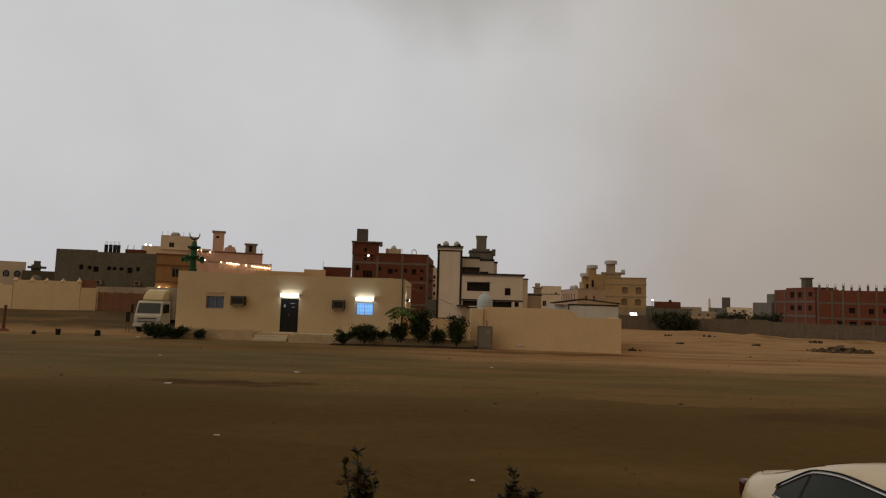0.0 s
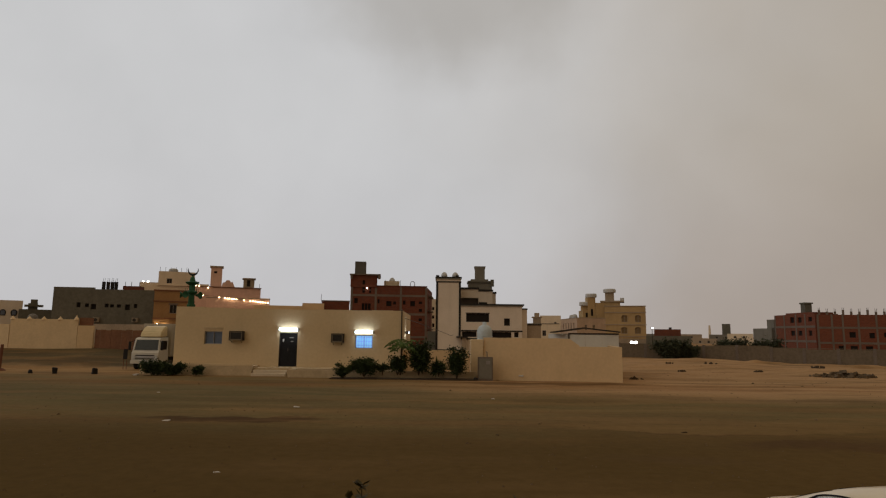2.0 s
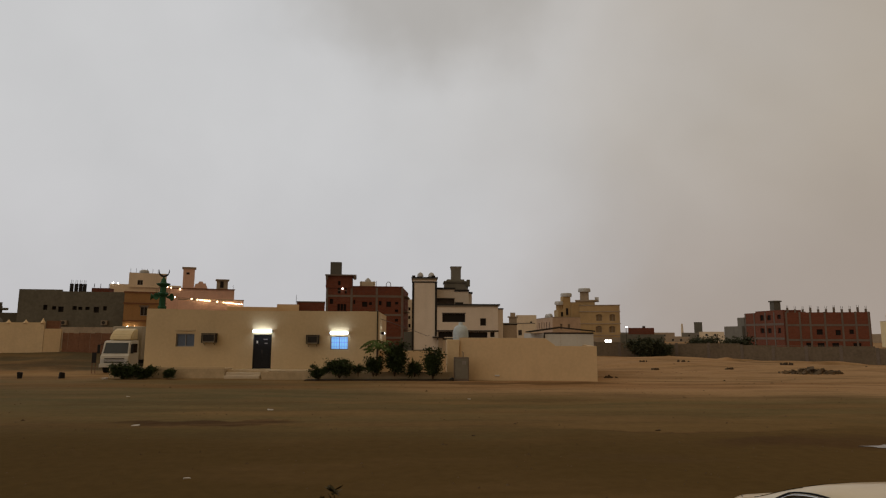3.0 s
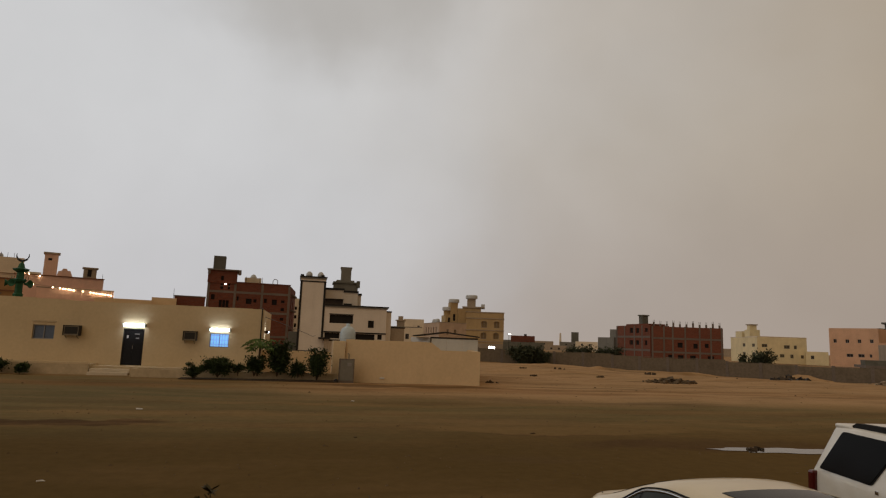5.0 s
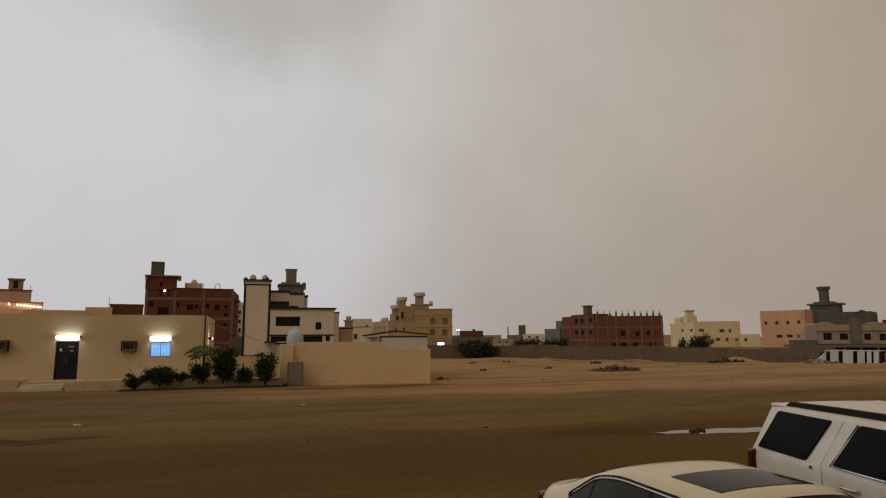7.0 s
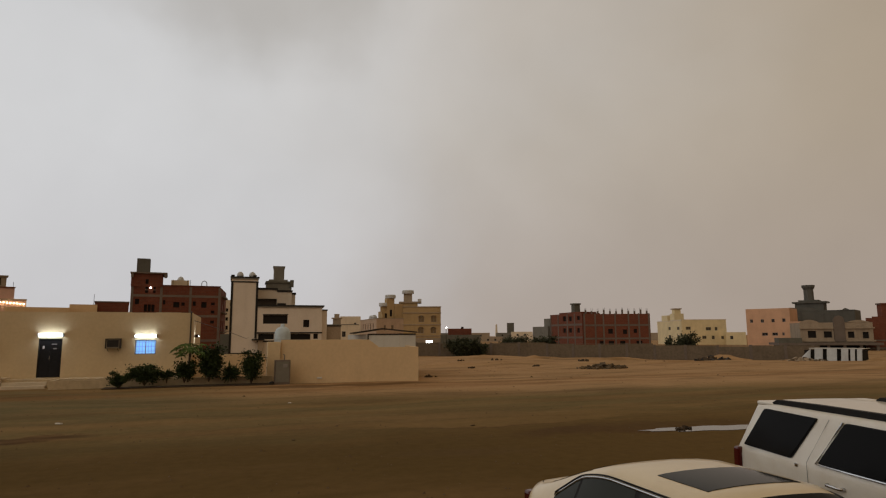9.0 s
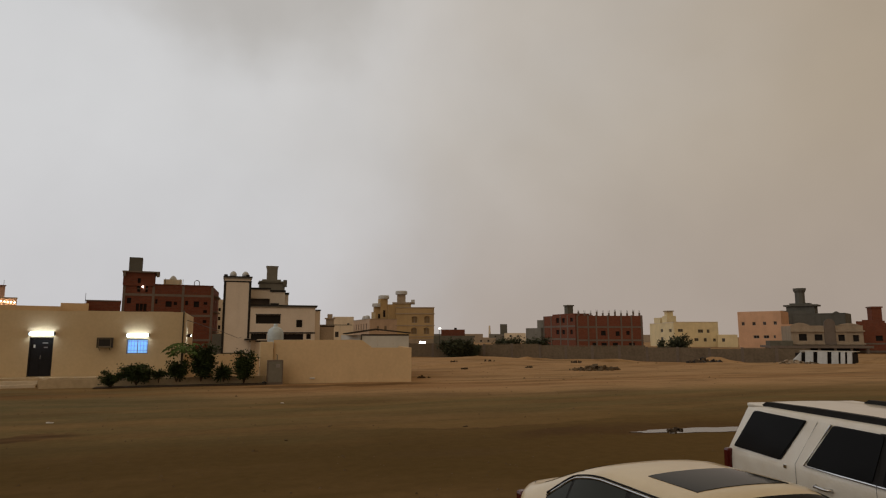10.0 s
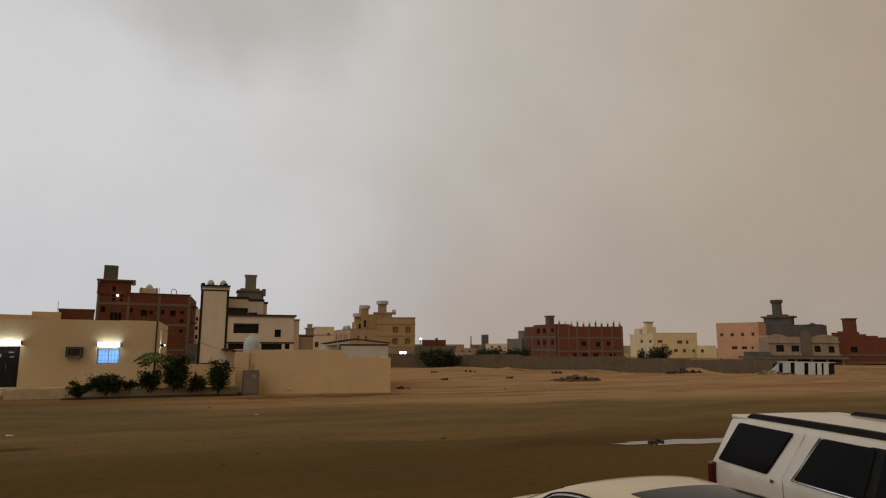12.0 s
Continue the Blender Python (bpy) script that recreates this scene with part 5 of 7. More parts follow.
        block("pane", w, m, x - 0.22, x + 0.22, -0.075, -0.054, 4.55, 5.1, M_BLUEGLASS)
    t = thing("grey_house", "small grey house with a stepped roof tower", "building", (-51, 79, 0))
    m, L = volume(t, (-53.3, 78.5), (-49.3, 81.2), 5, 0, 5.2, M_DGREY, [], parapet=0.2)
    block("tower", t, m, 0.95, 2.0, 0.6, 1.8, 5.0, 6.0, M_DGREY)
    block("tower_slab", t, m, 0.55, 2.6, 0.3, 2.1, 5.55, 5.8, M_DGREY)
    block("tower_cap", t, m, 1.2, 1.95, 0.8, 1.6, 6.003, 6.5, M_DGREY)
    bm = turned([(0.38, 0.9), (0.42, 3.55), (0.36, 3.8), (0.2, 3.95), (0.05, 4.0)], 18, (-35.5, 54.2))
    solid("water_tank", bm, M_TANKDARK, "grey dome-topped water tank behind the yard wall", "water tank", smooth=True)


left_buildings()


def left_walls():
    t = thing("boundary_wall", "cream boundary wall with pointed crenels", "wall", (-35, 51, 1), kind="structure")
    for A, B, z in (((-60, 51.6), (-35.3, 51.1), 3.05), ((-35.25, 51.1), (-30.2, 51.9), 3.5)):
        m = along(A, B)
        L = math.hypot(B[0] - A[0], B[1] - A[1])
        block("wall", t, m, 0, L, 0, 0.22, -0.2, z, M_CREAMWALL)
        for k in range(5 if z > 3.2 else 16):
            if z > 3.2:
                x, w, h = (0.1, 1.35, 2.45, 3.7, 4.95)[k], 0.22, (0.2, 0.2, 0.2, 0.2, 0.32)[k]
            else:
                x, w, h = 0.4 + 1.55 * k, 0.16, 0.14
            bm = turned([(w, z - 0.06), (w * 0.75, z + h * 0.25), (w * 0.35, z + h * 0.65), (0.02, z + h * 1.15)], 8)
            part("crenel", bm, M_CREAMWALL, t, m=m @ Matrix.Translation((x, 0.11, 0)))
    m = along((-30.17, 51.9), (-28.9, 52.05))
    block("wall", t, m, 0.0, 1.25, 0, 0.25, 0.0, 3.0, M_COMP)
    block("wall", t, m, 0.0, 1.0, 0.253, 0.5, 0.0, 3.65, M_RUSTY)
    t = thing("sheet_fence", "rusty brown sheet-metal fence", "fence", (-29, 52, 1))
    m = along((-28.85, 52.2), (-23.5, 52.0))
    for k in range(12):
        block("sheet", t, m, 0.45 * k + 0.008, 0.45 * k + 0.442, 0.01 * (k % 2), 0.02 + 0.01 * (k % 2), 0.6, 2.66 + 0.03 * math.sin(k * 2.3), M_RUSTY)
    for k in range(5):
        block("post", t, m, 1.3 * k, 1.3 * k + 0.07, 0.04, 0.11, 0.6, 2.7, M_DARKMETAL)
    t = thing("far_wall", "pale low wall behind the sheet fence", "wall", (-32, 58, 1), kind="structure")
    block("wall", t, along((-33.0, 58.2), (-24.0, 56.0)), 0, 9.2, 0, 0.2, 0.0, 3.2, M_STONE)
    # street furniture of the corner
    for px, lean in ((-28.0, 0.05), (-29.25, 0.02)):
        p = thing("marker_post", "leaning rusty red marker post on a small mound", "post", (px, 40.0, 0), group="marker posts")
        part("post", tube(bmesh.new(), [(px, 40.0, -0.1), (px + lean, 40.0, 1.65)], [0.10, 0.09], 10), M_POST, p)
        part("footing", turned([(0.42, -0.1), (0.34, 0.06), (0.18, 0.16), (0.05, 0.17)], 12, (px, 40.0)), M_POST, p)
    p = thing("barrier_board", "pale framed board on a red barrier foot", "sign", (-29.95, 39.6, 0))
    part("foot", soft_box(-30.35, -29.62, 39.45, 39.75, -0.05, 1.0, 0.08), M_POST, p, "rusty red foot")
    part("frame", soft_box(-30.30, -29.66, 39.56, 39.64, 1.0, 2.15, 0.02), M_DARKMETAL, p)
    part("board", soft_box(-30.22, -29.74, 39.54, 39.557, 1.1, 2.05, 0.006), M_SHEDWALL, p)
    for i, (x, y, s) in enumerate(((-24.7, 38.0, 0.12), (-23.25, 38.05, 0.19), (-20.9, 38.15, 0.18), (-28.6, 39.0, 0.12))):
        bm = soft_box(-s * 0.75, s * 0.75, -s * 0.7, s * 0.7, -0.05, s * 1.9, 0.05)
        for v in bm.verts:
            v.co += Vector((noise.noise(v.co * 3 + Vector((i, 0, 0))), noise.noise(v.co * 3 + Vector((0, i, 5))), noise.noise(v.co * 3))) * 0.07
        solid("concrete_block", bm, M_BLACK, "dark painted broken concrete block on the verge", "block", pose(x, y, 0, 0, 0, 25 * i), group="blocks along the verge")
    s = thing("small_sign", "small dark sign board on two thin legs", "sign", (-21.3, 42.5, 0))
    part("board", soft_box(-21.46, -21.17, 42.48, 42.51, 0.70, 1.38, 0.01, 1), M_BLACK, s)
    for x in (-21.42, -21.21):
        part("leg", tube(bmesh.new(), [(x, 42.52, -0.1), (x, 42.52, 1.4)], 0.02, 6), M_POST, s)


left_walls()


def far_middle():
    t = thing("yellow_building", "ochre yellow apartment house with arched windows and roof tanks", "building", (42.7, 162.5, 0))
    ops = [(4.22, 6.41, 5.69, 8.1), (7.61, 6.39, 9.05, 8.1), (4.1, 3.43, 5.58, 5.02), (7.48, 3.43, 8.93, 5.02)]
    m, L = volume(t, (42.7, 162.5), (52.5, 159.6), 12, -1, 10.4, M_YELLOW, ops, bars=1, glass=M_SCREEN)
    for o in ops:
        c, r = (o[0] + o[2]) / 2, (o[2] - o[0]) / 2
        bm = bmesh.new()
        pts = [(c + (r + 0.12) * math.cos(a), -0.06, o[3] - 0.5 + (r + 0.0) * math.sin(a)) for a in [math.pi * i / 10 for i in range(11)]]
        tube(bm, pts, 0.12, 6)
        part("arch", bm, M_YELLOW, t, m=m)
    for z in (10.403, 8.75, 5.6, 2.6):
        block("band", t, m, -0.15, L + 0.15, -0.15, -0.003 if z < 10 else 0.3, z, z + 0.22, M_STONE)
    m2, L2 = volume(t, (35.4, 162.2), (43.0, 162.45), 19, -1, 7.3, M_ROSY, [(4.06, 4.2, 4.7, 5.6), (2, 4.2, 2.6, 5.6)], left=[(3, 4.5, 4, 6.2), (6, 4.5, 7, 6.2), (9, 4.5, 10, 6.2), (3, 1.5, 4, 3.2), (6, 1.5, 7, 3.2), (12, 4.5, 13, 6.2), (15, 4.5, 16, 6.2)], cap=M_STONE, glass=M_SCREEN)
    block("stair_block", t, m, -1.0, 3.95, 1.0, 5.0, 10.0, 11.6, M_YELLOW)
    block("stair_block", t, m2, 5.4, 8.2, 0.9, 5.0, 6.8, 11.4, M_YELLOW)
    block("stair_block", t, m2, 3.3, 5.38, 1.6, 4.0, 6.8, 12.9, M_YELLOW)
    block("tank_slab", t, m, -1.1, 5.0, 0.7, 5.3, 11.603, 12.0, M_STONE)
    block("tank_slab", t, m, 4.0, 5.0, 0.9, 3, 12.003, 12.7, M_TANK)
    block("stair_window", t, m2, 4.1, 4.7, 1.55, 1.597, 8.0, 9.8, M_HOLE)
    block("stair_window", t, m2, 5.6, 6.3, 0.95, 0.997, 7.9, 10.9, M_HOLE)
    for mm, x, z, r in ((m, 1.3, 14.2, 1.6), (m2, 4.5, 12.903, 1.45), (m2, 2.6, 10.7, 1.25)):
        bm = turned([(r, z), (r * 1.02, z + 0.25), (r * 1.02, z + 0.7), (r * 0.95, z + 0.95)], 18)
        part("water_tank", bm, M_TANK, t, "round pale roof tank", m=mm @ Matrix.Translation((x, 2.6, 0)))
        if mm is m:
            block("tank_leg", t, mm, x - 1.15, x + 1.15, 1.8, 3.4, 12.003, z, M_STONE)
        elif x < 4:
            block("tank_leg", t, mm, x - 0.8, x + 0.8, 2.1, 3.1, 9.403, z, M_YELLOW)
    for k in range(2):
        bm = turned([(0.7, 6.6), (0.75, 8.0), (0.5, 8.5), (0.05, 8.6)], 14)
        part("roof_tank", bm, M_TANK, t, m=m2 @ Matrix.Translation((1.4 + 0.4 * k, 8 + 5 * k, 0)))
    block("stair_block", t, m2, 2.0, 5.8, 1.65, 6.0, 6.8, 9.4, M_YELLOW)
    block("stair_window", t, m2, 2.7, 3.3, 1.60, 1.647, 7.6, 8.8, M_HOLE)
    t = thing("cream_building", "narrow pale cream house end", "building", (33, 187, 0))
    volume(t, (29.8, 187.8), (35.8, 186.6), 6, -1, 8.7, M_CREAM, [(4.2, 5.5, 4.9, 6.8)])
    t = thing("low_building", "low grey building with a red block room on top", "building", (44, 133, 0))
    m, L = volume(t, (43.7, 133.1), (52.1, 130.0), 8, -1, 2.9, M_DGREY, [], parapet=0.2)
    block("roof_room", t, m, 1.65, 7.0, 1.5, 5, 2.5, 4.3, M_BRICK)
    block("roof_room", t, m, 4.6, 5.2, 2, 2.6, 4.303, 4.7, M_DARKMETAL)
    t = thing("low_building", "low beige building behind the plot", "building", (40, 144, 0))
    volume(t, (38.3, 145.1), (47.2, 142.4), 6, -1, 2.2, M_STONE, [], parapet=0.2)
    for x, y, z, r in ((29.0, 94.0, 1.76, 0.5), (44.3, 130.6, 4.5, 0.25)):
        f = thing("floodlight", "bright lit floodlight on a pole", "floodlight", (x, y, 0), group="lit floodlights")
        part("pole", tube(bmesh.new(), [(x, y + 0.3, -0.3), (x, y + 0.3, z)], 0.06, 8), M_DARKMETAL, f)
        part("head", soft_box(x - r - 0.05, x + r + 0.05, y + 0.02, y + 0.25, z - r * 0.5, z + r * 0.5, 0.03, 1), M_DARKMETAL, f)
        part("lens", soft_box(x - r, x + r, y - 0.06, y + 0.018, z - r * 0.4, z + r * 0.4, 0.03, 1), M_LAMP, f, "glowing lens")
    # far town on the horizon
    t = thing("far_chimney", "slim pale mast on the horizon", "mast", (166, 386, 0))
    part("mast", tube(bmesh.new(), [(166.2, 386, -1), (166.2, 386, 10.3)], [1.0, 0.5], 10), M_CREAM, t)
    t = thing("far_tower", "distant grey concrete tower on low buildings", "building", (174, 382, 0))
    volume(t, (172.6, 383), (176.9, 381), 4, -1, 11.2, M_DGREY, [], parapet=0.2)
    volume(t, (158.8, 367.2), (186.0, 355.0), 14, -1, 3.2, M_BRICK2, [(2, .6, 4, 1.8), (8, .6, 10, 1.8), (14, .6, 16, 1.8)], parapet=0.2)
    rng = random.Random(8)
    for k in range(16):
        a = radians(17.5 + 1.35 * k)
        d = rng.uniform(300, 420)
        w, h = rng.uniform(8, 18), rng.uniform(2.2, 4.6)
        x, y = d * math.sin(a), d * math.cos(a)
        u = Vector((math.cos(a), -math.sin(a)))
        t = thing("far_house", "distant flat-roofed house on the horizon", "building", (x, y, 0), group="distant houses")
        volume(t, (x - u.x * w / 2, y - u.y * w / 2), (x + u.x * w / 2, y + u.y * w / 2), 8, -1, h, rng.choice((M_CREAM, M_STONE, M_GREY)), [(w * .25, h - 2, w * .25 + 1, h - 1), (w * .6, h - 2, w * .6 + 1, h - 1)], parapet=0.2)


far_middle()


def far_right():
    t = thing("brick_building", "unfinished red clay-block building with concrete frame and roof columns", "building", (76.3, 126.7, 0))
    lo = [(5.7, 6.0, 7.1, 7.2), (8.3, 6.0, 9.6, 7.1), (11.8, 6.2, 13.0, 7.1), (8.2, 3.27, 9.6, 4.3), (11.7, 3.27, 12.8, 4.3), (5.6, 3.27, 7.1, 4.3)]
    m, L = volume(t, (75.5, 140.8), (76.3, 126.9), 5, -1, 7.75, M_BRICK2, lo, empty=True, parapet=0.2)
    for x in (0.2, 3.6, 7.7, 10.8):
        block("column", t, m, x - 0.2, x + 0.2, -0.06, -0.003, -1, 7.7, M_CONC)
    for z in (1.9, 4.9):
        block("beam", t, m, 0, L, -0.05, -0.0045, z, z + 0.45, M_CONC)
    block("stair_tank", t, m, 7.3, 8.8, 1.5, 3.0, 8.0, 10.0, M_DGREY)
    block("stair_slab", t, m, 3.9, 13.2, 0.2, 4.5, 7.753, 8.1, M_BRICK2)
    block("stair_slab", t, m, 7.1, 9.0, 1.3, 3.2, 10.003, 10.3, M_DGREY)
    ro = [(5.61, 2.95, 6.73, 4.05), (9.01, 2.85, 9.97, 3.9), (3.55, 0.3, 4.6, 1.3), (5.63, 0.3, 6.9, 1.3), (8.25, 0.3, 9.5, 1.3), (11.48, 3.1, 12.3, 4.0), (12.0, 0.3, 13.4, 1.3)]
    m, L = volume(t, (76.45, 126.6), (91.0, 121.6), 12, -1, 7.5, M_BRICK2, ro, empty=True, parapet=0.2)
    for x in (0.2, 2.7, 4.6, 7.3, 10.4, 12.8, 15.1):
        block("column", t, m, x - 0.17, x + 0.17, -0.06, -0.003, -1, 7.6, M_CONC)
    for z in (1.65, 4.7):
        block("beam", t, m, 0, L, -0.05, -0.0045, z, z + 0.4, M_CONC)
    for k in range(11):
        x = 0.6 + 1.42 * k
        c = block("roof_column", t, m, x - 0.18, x + 0.18, 0.2, 0.5, 7.5, 8.15 + 0.35 * (k % 3 == 0), M_CONC)
        for dx in (-0.1, 0.1):
            part("rebar", tube(bmesh.new(), [(x + dx, 0.3, 8.0), (x + dx * (1.2 + 0.5 * (k % 2)), 0.3, 8.75 + 0.2 * (k % 3 == 0))], 0.035, 4), M_DARKMETAL, c, m=m)
    t = thing("grey_building", "grey rendered building beside the brick frame", "building", (75, 147, 0))
    volume(t, (74.4, 148.6), (75.1, 141.5), 6, -1, 4.9, M_GREY, [], parapet=0.2)
    m = along((74.9, 144.0), (75.2, 141.2))
    block("upper_wall", t, m, 0.0, 2.6, 0.5, 4, 4.5, 6.9, M_GREY)
    t = thing("cream_villa", "pale yellow villa with rows of windows and a turret", "building", (130, 158, 0))
    ops = [(1.05, 4.14, 2.59, 5.05), (7.18, 3.9, 8.79, 4.88), (9.92, 3.84, 10.73, 4.9), (5.96, 1.35, 7.21, 2.26), (8.85, 1.22, 9.73, 2.28), (11.72, 1.24, 12.54, 2.15)]
    m, L = volume(t, (130.0, 158.3), (142.7, 153.9), 10, -1, 7.1, M_LEMON, ops, cap=M_CREAM, glass=M_PALEGLASS)
    lo = [(8.7, 4.16, 10.5, 5.14), (15.0, 4.13, 16.9, 5.08), (8.5, 1.59, 10.5, 2.54), (15.0, 1.64, 16.8, 2.56)]
    m, L = volume(t, (134.7, 176.3), (129.9, 158.5), 7, -1, 6.9, M_LEMON, lo, cap=M_CREAM, glass=M_PALEGLASS)
    block("turret", t, m, 8.0, 11.6, 1, 4, 6.5, 9.3, M_LEMON)
    block("turret", t, m, 8.9, 10.9, 1.4, 3.4, 9.303, 10.7, M_LEMON)
    block("turret_cap", t, m, 8.6, 11.2, 1.1, 3.7, 10.703, 11.0, M_STONE)
    block("turret", t, m, 1.9, 6.5, 0.8, 3.6, 6.5, 8.9, M_LEMON)
    volume(t, (139.5, 150.9), (143.5, 147.2), 5, -1, 3.3, M_LEMON, [(1.2, 1.2, 2.0, 2.2)])
    t = thing("salmon_building", "plain salmon rendered apartment block", "building", (105, 107, 0))
    ops = [(0.74, 5.07, 1.32, 5.78), (2.86, 5.06, 3.5, 5.76), (4.95, 5.1, 5.55, 5.8), (7.0, 5.15, 7.6, 5.85), (2.93, 2.31, 4.05, 2.94), (4.91, 2.33, 5.97, 2.95), (6.82, 2.34, 7.23, 2.96)]
    m, L = volume(t, (104.8, 107.1), (109.1, 99.8), 7, -1.5, 8.0, M_PINK, ops, parapet=0.3)
    block("beam", t, m, -0.05, L + 0.05, -0.10, -0.003, -0.4, 0.1, M_CONC)
    volume(t, (109.0, 99.7), (111.0, 97.7), 4, -1.5, 5.2, M_PINK, [(0.2, 2.4, 0.9, 3.0)], parapet=0.2)
    t = thing("grey_villa", "grey rendered villa with curved parapet and tank tower", "building", (118, 108, 0))
    m, L = volume(t, (117.55, 108.4), (124.25, 97.3), 9, -1.5, 7.7, M_DUSK, [], parapet=0.2)
    bm = bmesh.new()
    prof = []
    n = 40
    for i in range(n + 1):
        u = i / n
        prof.append((L * u, 8.4 - 0.9 * ss(0.30, 0.62, u) + 0.55 * math.exp(-((u - 0.87) / 0.05) ** 2) + 0.25 * math.sin(u * 22) * 0.3))
    a = [bm.verts.new((x, -0.05, z)) for x, z in prof] + [bm.verts.new((x, -0.05, 7.55)) for x, z in reversed(prof)]
    b = [bm.verts.new((v.co.x, 0.24, v.co.z)) for v in a]
    bm.faces.new(a)
    bm.faces.new(b[::-1])
    for i in range(len(a)):
        bm.faces.new((a[i], a[(i + 1) % len(a)], b[(i + 1) % len(a)], b[i]))
    part("parapet", bm, M_DUSK, t, m=m)
    block("stair_head", t, m, 1.6, 7.2, 1.2, 5, 7.7, 9.4, M_DUSK)
    block("stair_slab", t, m, 1.1, 7.8, 0.8, 5.4, 9.403, 9.75, M_DUSK)
    block("stair_step", t, m, 2.3, 6.2, 1.3, 5, 9.753, 10.1, M_DUSK)
    bm = turned([(1.05, 10.103), (1.0, 10.6), (1.0, 12.5), (1.3, 13.0), (1.35, 13.5)], 8)
    part("tank_tower", bm, M_DUSK, t, m=m @ Matrix.Translation((4.2, 3.0, 0)))
    # unfinished stone villa with arches
    t = thing("stone_villa", "unfinished pale stone villa with arched bay on bare columns", "building", (100, 90, 0))
    ops = [(1.24, 1.89, 2.61, 3.18), (3.87, 1.92, 5.2, 3.07), (7.75, 1.86, 8.81, 3.01), (10.12, 1.76, 11.09, 2.94)]
    m, L = volume(t, (100.5, 89.9), (110.1, 83.0), 8, 1.0, 4.7, M_STONE, ops, empty=True, parapet=0.2)
    for x, w, z in ((0.0, 3.2, 5.2), (7.4, 4.4, 5.05)):
        bm = bmesh.new()
        n = 16
        pr = [(x + w * i / n, z - 0.45 + 0.5 * math.sin(math.pi * i / n)) for i in range(n + 1)]
        a = [bm.verts.new((px, 0, pz)) for px, pz in pr] + [bm.verts.new((x + w, 0, 4.6)), bm.verts.new((x, 0, 4.6))]
        b = [bm.verts.new((v.co.x, 0.24, v.co.z)) for v in a]
        bm.faces.new(a)
        bm.faces.new(b[::-1])
        for i in range(len(a)):
            bm.faces.new((a[i], a[(i + 1) % len(a)], b[(i + 1) % len(a)], b[i]))
        part("gable", bm, M_STONE, t, m=m)
    bm = bmesh.new()
    pr = [(5.5, 1.2), (7.3, 1.2)] + [(6.4 + 0.9 * math.cos(a), 5.0 + 0.95 * math.sin(a)) for a in [math.pi * i / 12 for i in range(13)]]
    a = [bm.verts.new((px, -0.3, pz)) for px, pz in pr]
    b = [bm.verts.new((px, -0.003, pz)) for px, pz in pr]
    bm.faces.new(a)
    bm.faces.new(b[::-1])
    for i in range(len(a)):
        bm.faces.new((a[i], a[(i + 1) % len(a)], b[(i + 1) % len(a)], b[i]))
    part("arched_bay", bm, M_CONC, t, m=m)
    for z in (3.55, 1.2):
        block("band", t, m, -0.2, 5.45, -0.35, -0.003, z, z + 0.25, M_STONE)
        block("band", t, m, 7.35, L + 0.2, -0.35, -0.003, z, z + 0.25, M_STONE)
    block("slab", t, m, -4.0, L + 1, -1.5, 8.2, 0.55, 0.997, M_CONC)
    for k in range(7):
        block("column", t, m, -3.8 + 2.6 * k, -3.4 + 2.6 * k, -1.2, -0.8, -1.5, 0.55, M_CONC)
    # near-black sheet stands for the shade under the slab
    block("shade_panel", t, m, -4.0, L + 1, 3, 3.25, -1.5, 0.547, M_HOLE)
    block("block_room", t, m, -4.0, -0.1, -1.4, 2.5, 1.0, 1.9, M_DGREY)
    t = thing("brick_house", "unfinished red clay-block house with a chimney tower", "building", (111, 85, 0))
    m, L = volume(t, (111.1, 85.0), (126.0, 77.5), 9, -1.5, 4.6, M_BRICK2, [(3.16, 1.86, 4.4, 2.84), (10, 1.8, 11.2, 2.8)], empty=True, parapet=0.2)
    for x, w, z in ((0.1, 1.1, 5.5), (1.2, 1.8, 5.75), (3.0, 2.0, 5.6), (5.0, 1.2, 5.2), (6.2, 2.0, 4.9)):
        block("parapet", t, m, x, x + w - 0.004, -0.004, 0.25, 4.603, z, M_BRICK2)
    block("chimney", t, m, 3.1, 4.85, 0.4, 2.0, 4.4, 8.0, M_BRICK2)
    block("chimney_cap", t, m, 2.95, 5.0, 0.25, 2.15, 8.003, 8.25, M_BRICK2)
    block("beam", t, m, 0, L, -0.06, -0.003, 1.2, 1.5, M_CONC)
    block("slab", t, m, -0.2, L, -0.5, -0.063, -0.3, 0.1, M_CONC)


far_right()


def block_wall():
    """The long wall of hollow concrete blocks round the empty plot."""
    t = thing("plot_wall", "long grey concrete block wall with piers", "wall", (40, 75, 0), kind="structure")
    runs = [((14.0, 84.2), (29.4, 79.6), 1.66), ((29.4, 79.6), (39.6, 75.0), 1.60), ((39.6, 75.0), (50.9, 67.4), 1.42), ((50.9, 67.4), (64.5, 55.0), 1.20)]
    for A, B, z in runs:
        m = along(A, B)
        L = math.hypot(B[0] - A[0], B[1] - A[1])
        n = max(3, int(L / 3.2))
        for k in range(n):
            a, b = L * k / n, L * (k + 1) / n
            zz = z + 0.05 * math.sin(k * 2.1 + A[0])
            block("panel", t, m, a + 0.17, b - 0.17, 0.03, 0.2, -1.2, zz, M_CMU)
            block("pier", t, m, a - 0.165, a + 0.165, -0.02, 0.26, -1.2, zz + 0.12, M_CONC)
        block("coping", t, m, 0.17, L - 0.17, 0.02, 0.21, z + 0.052, z + 0.10, M_CMU)


block_wall()


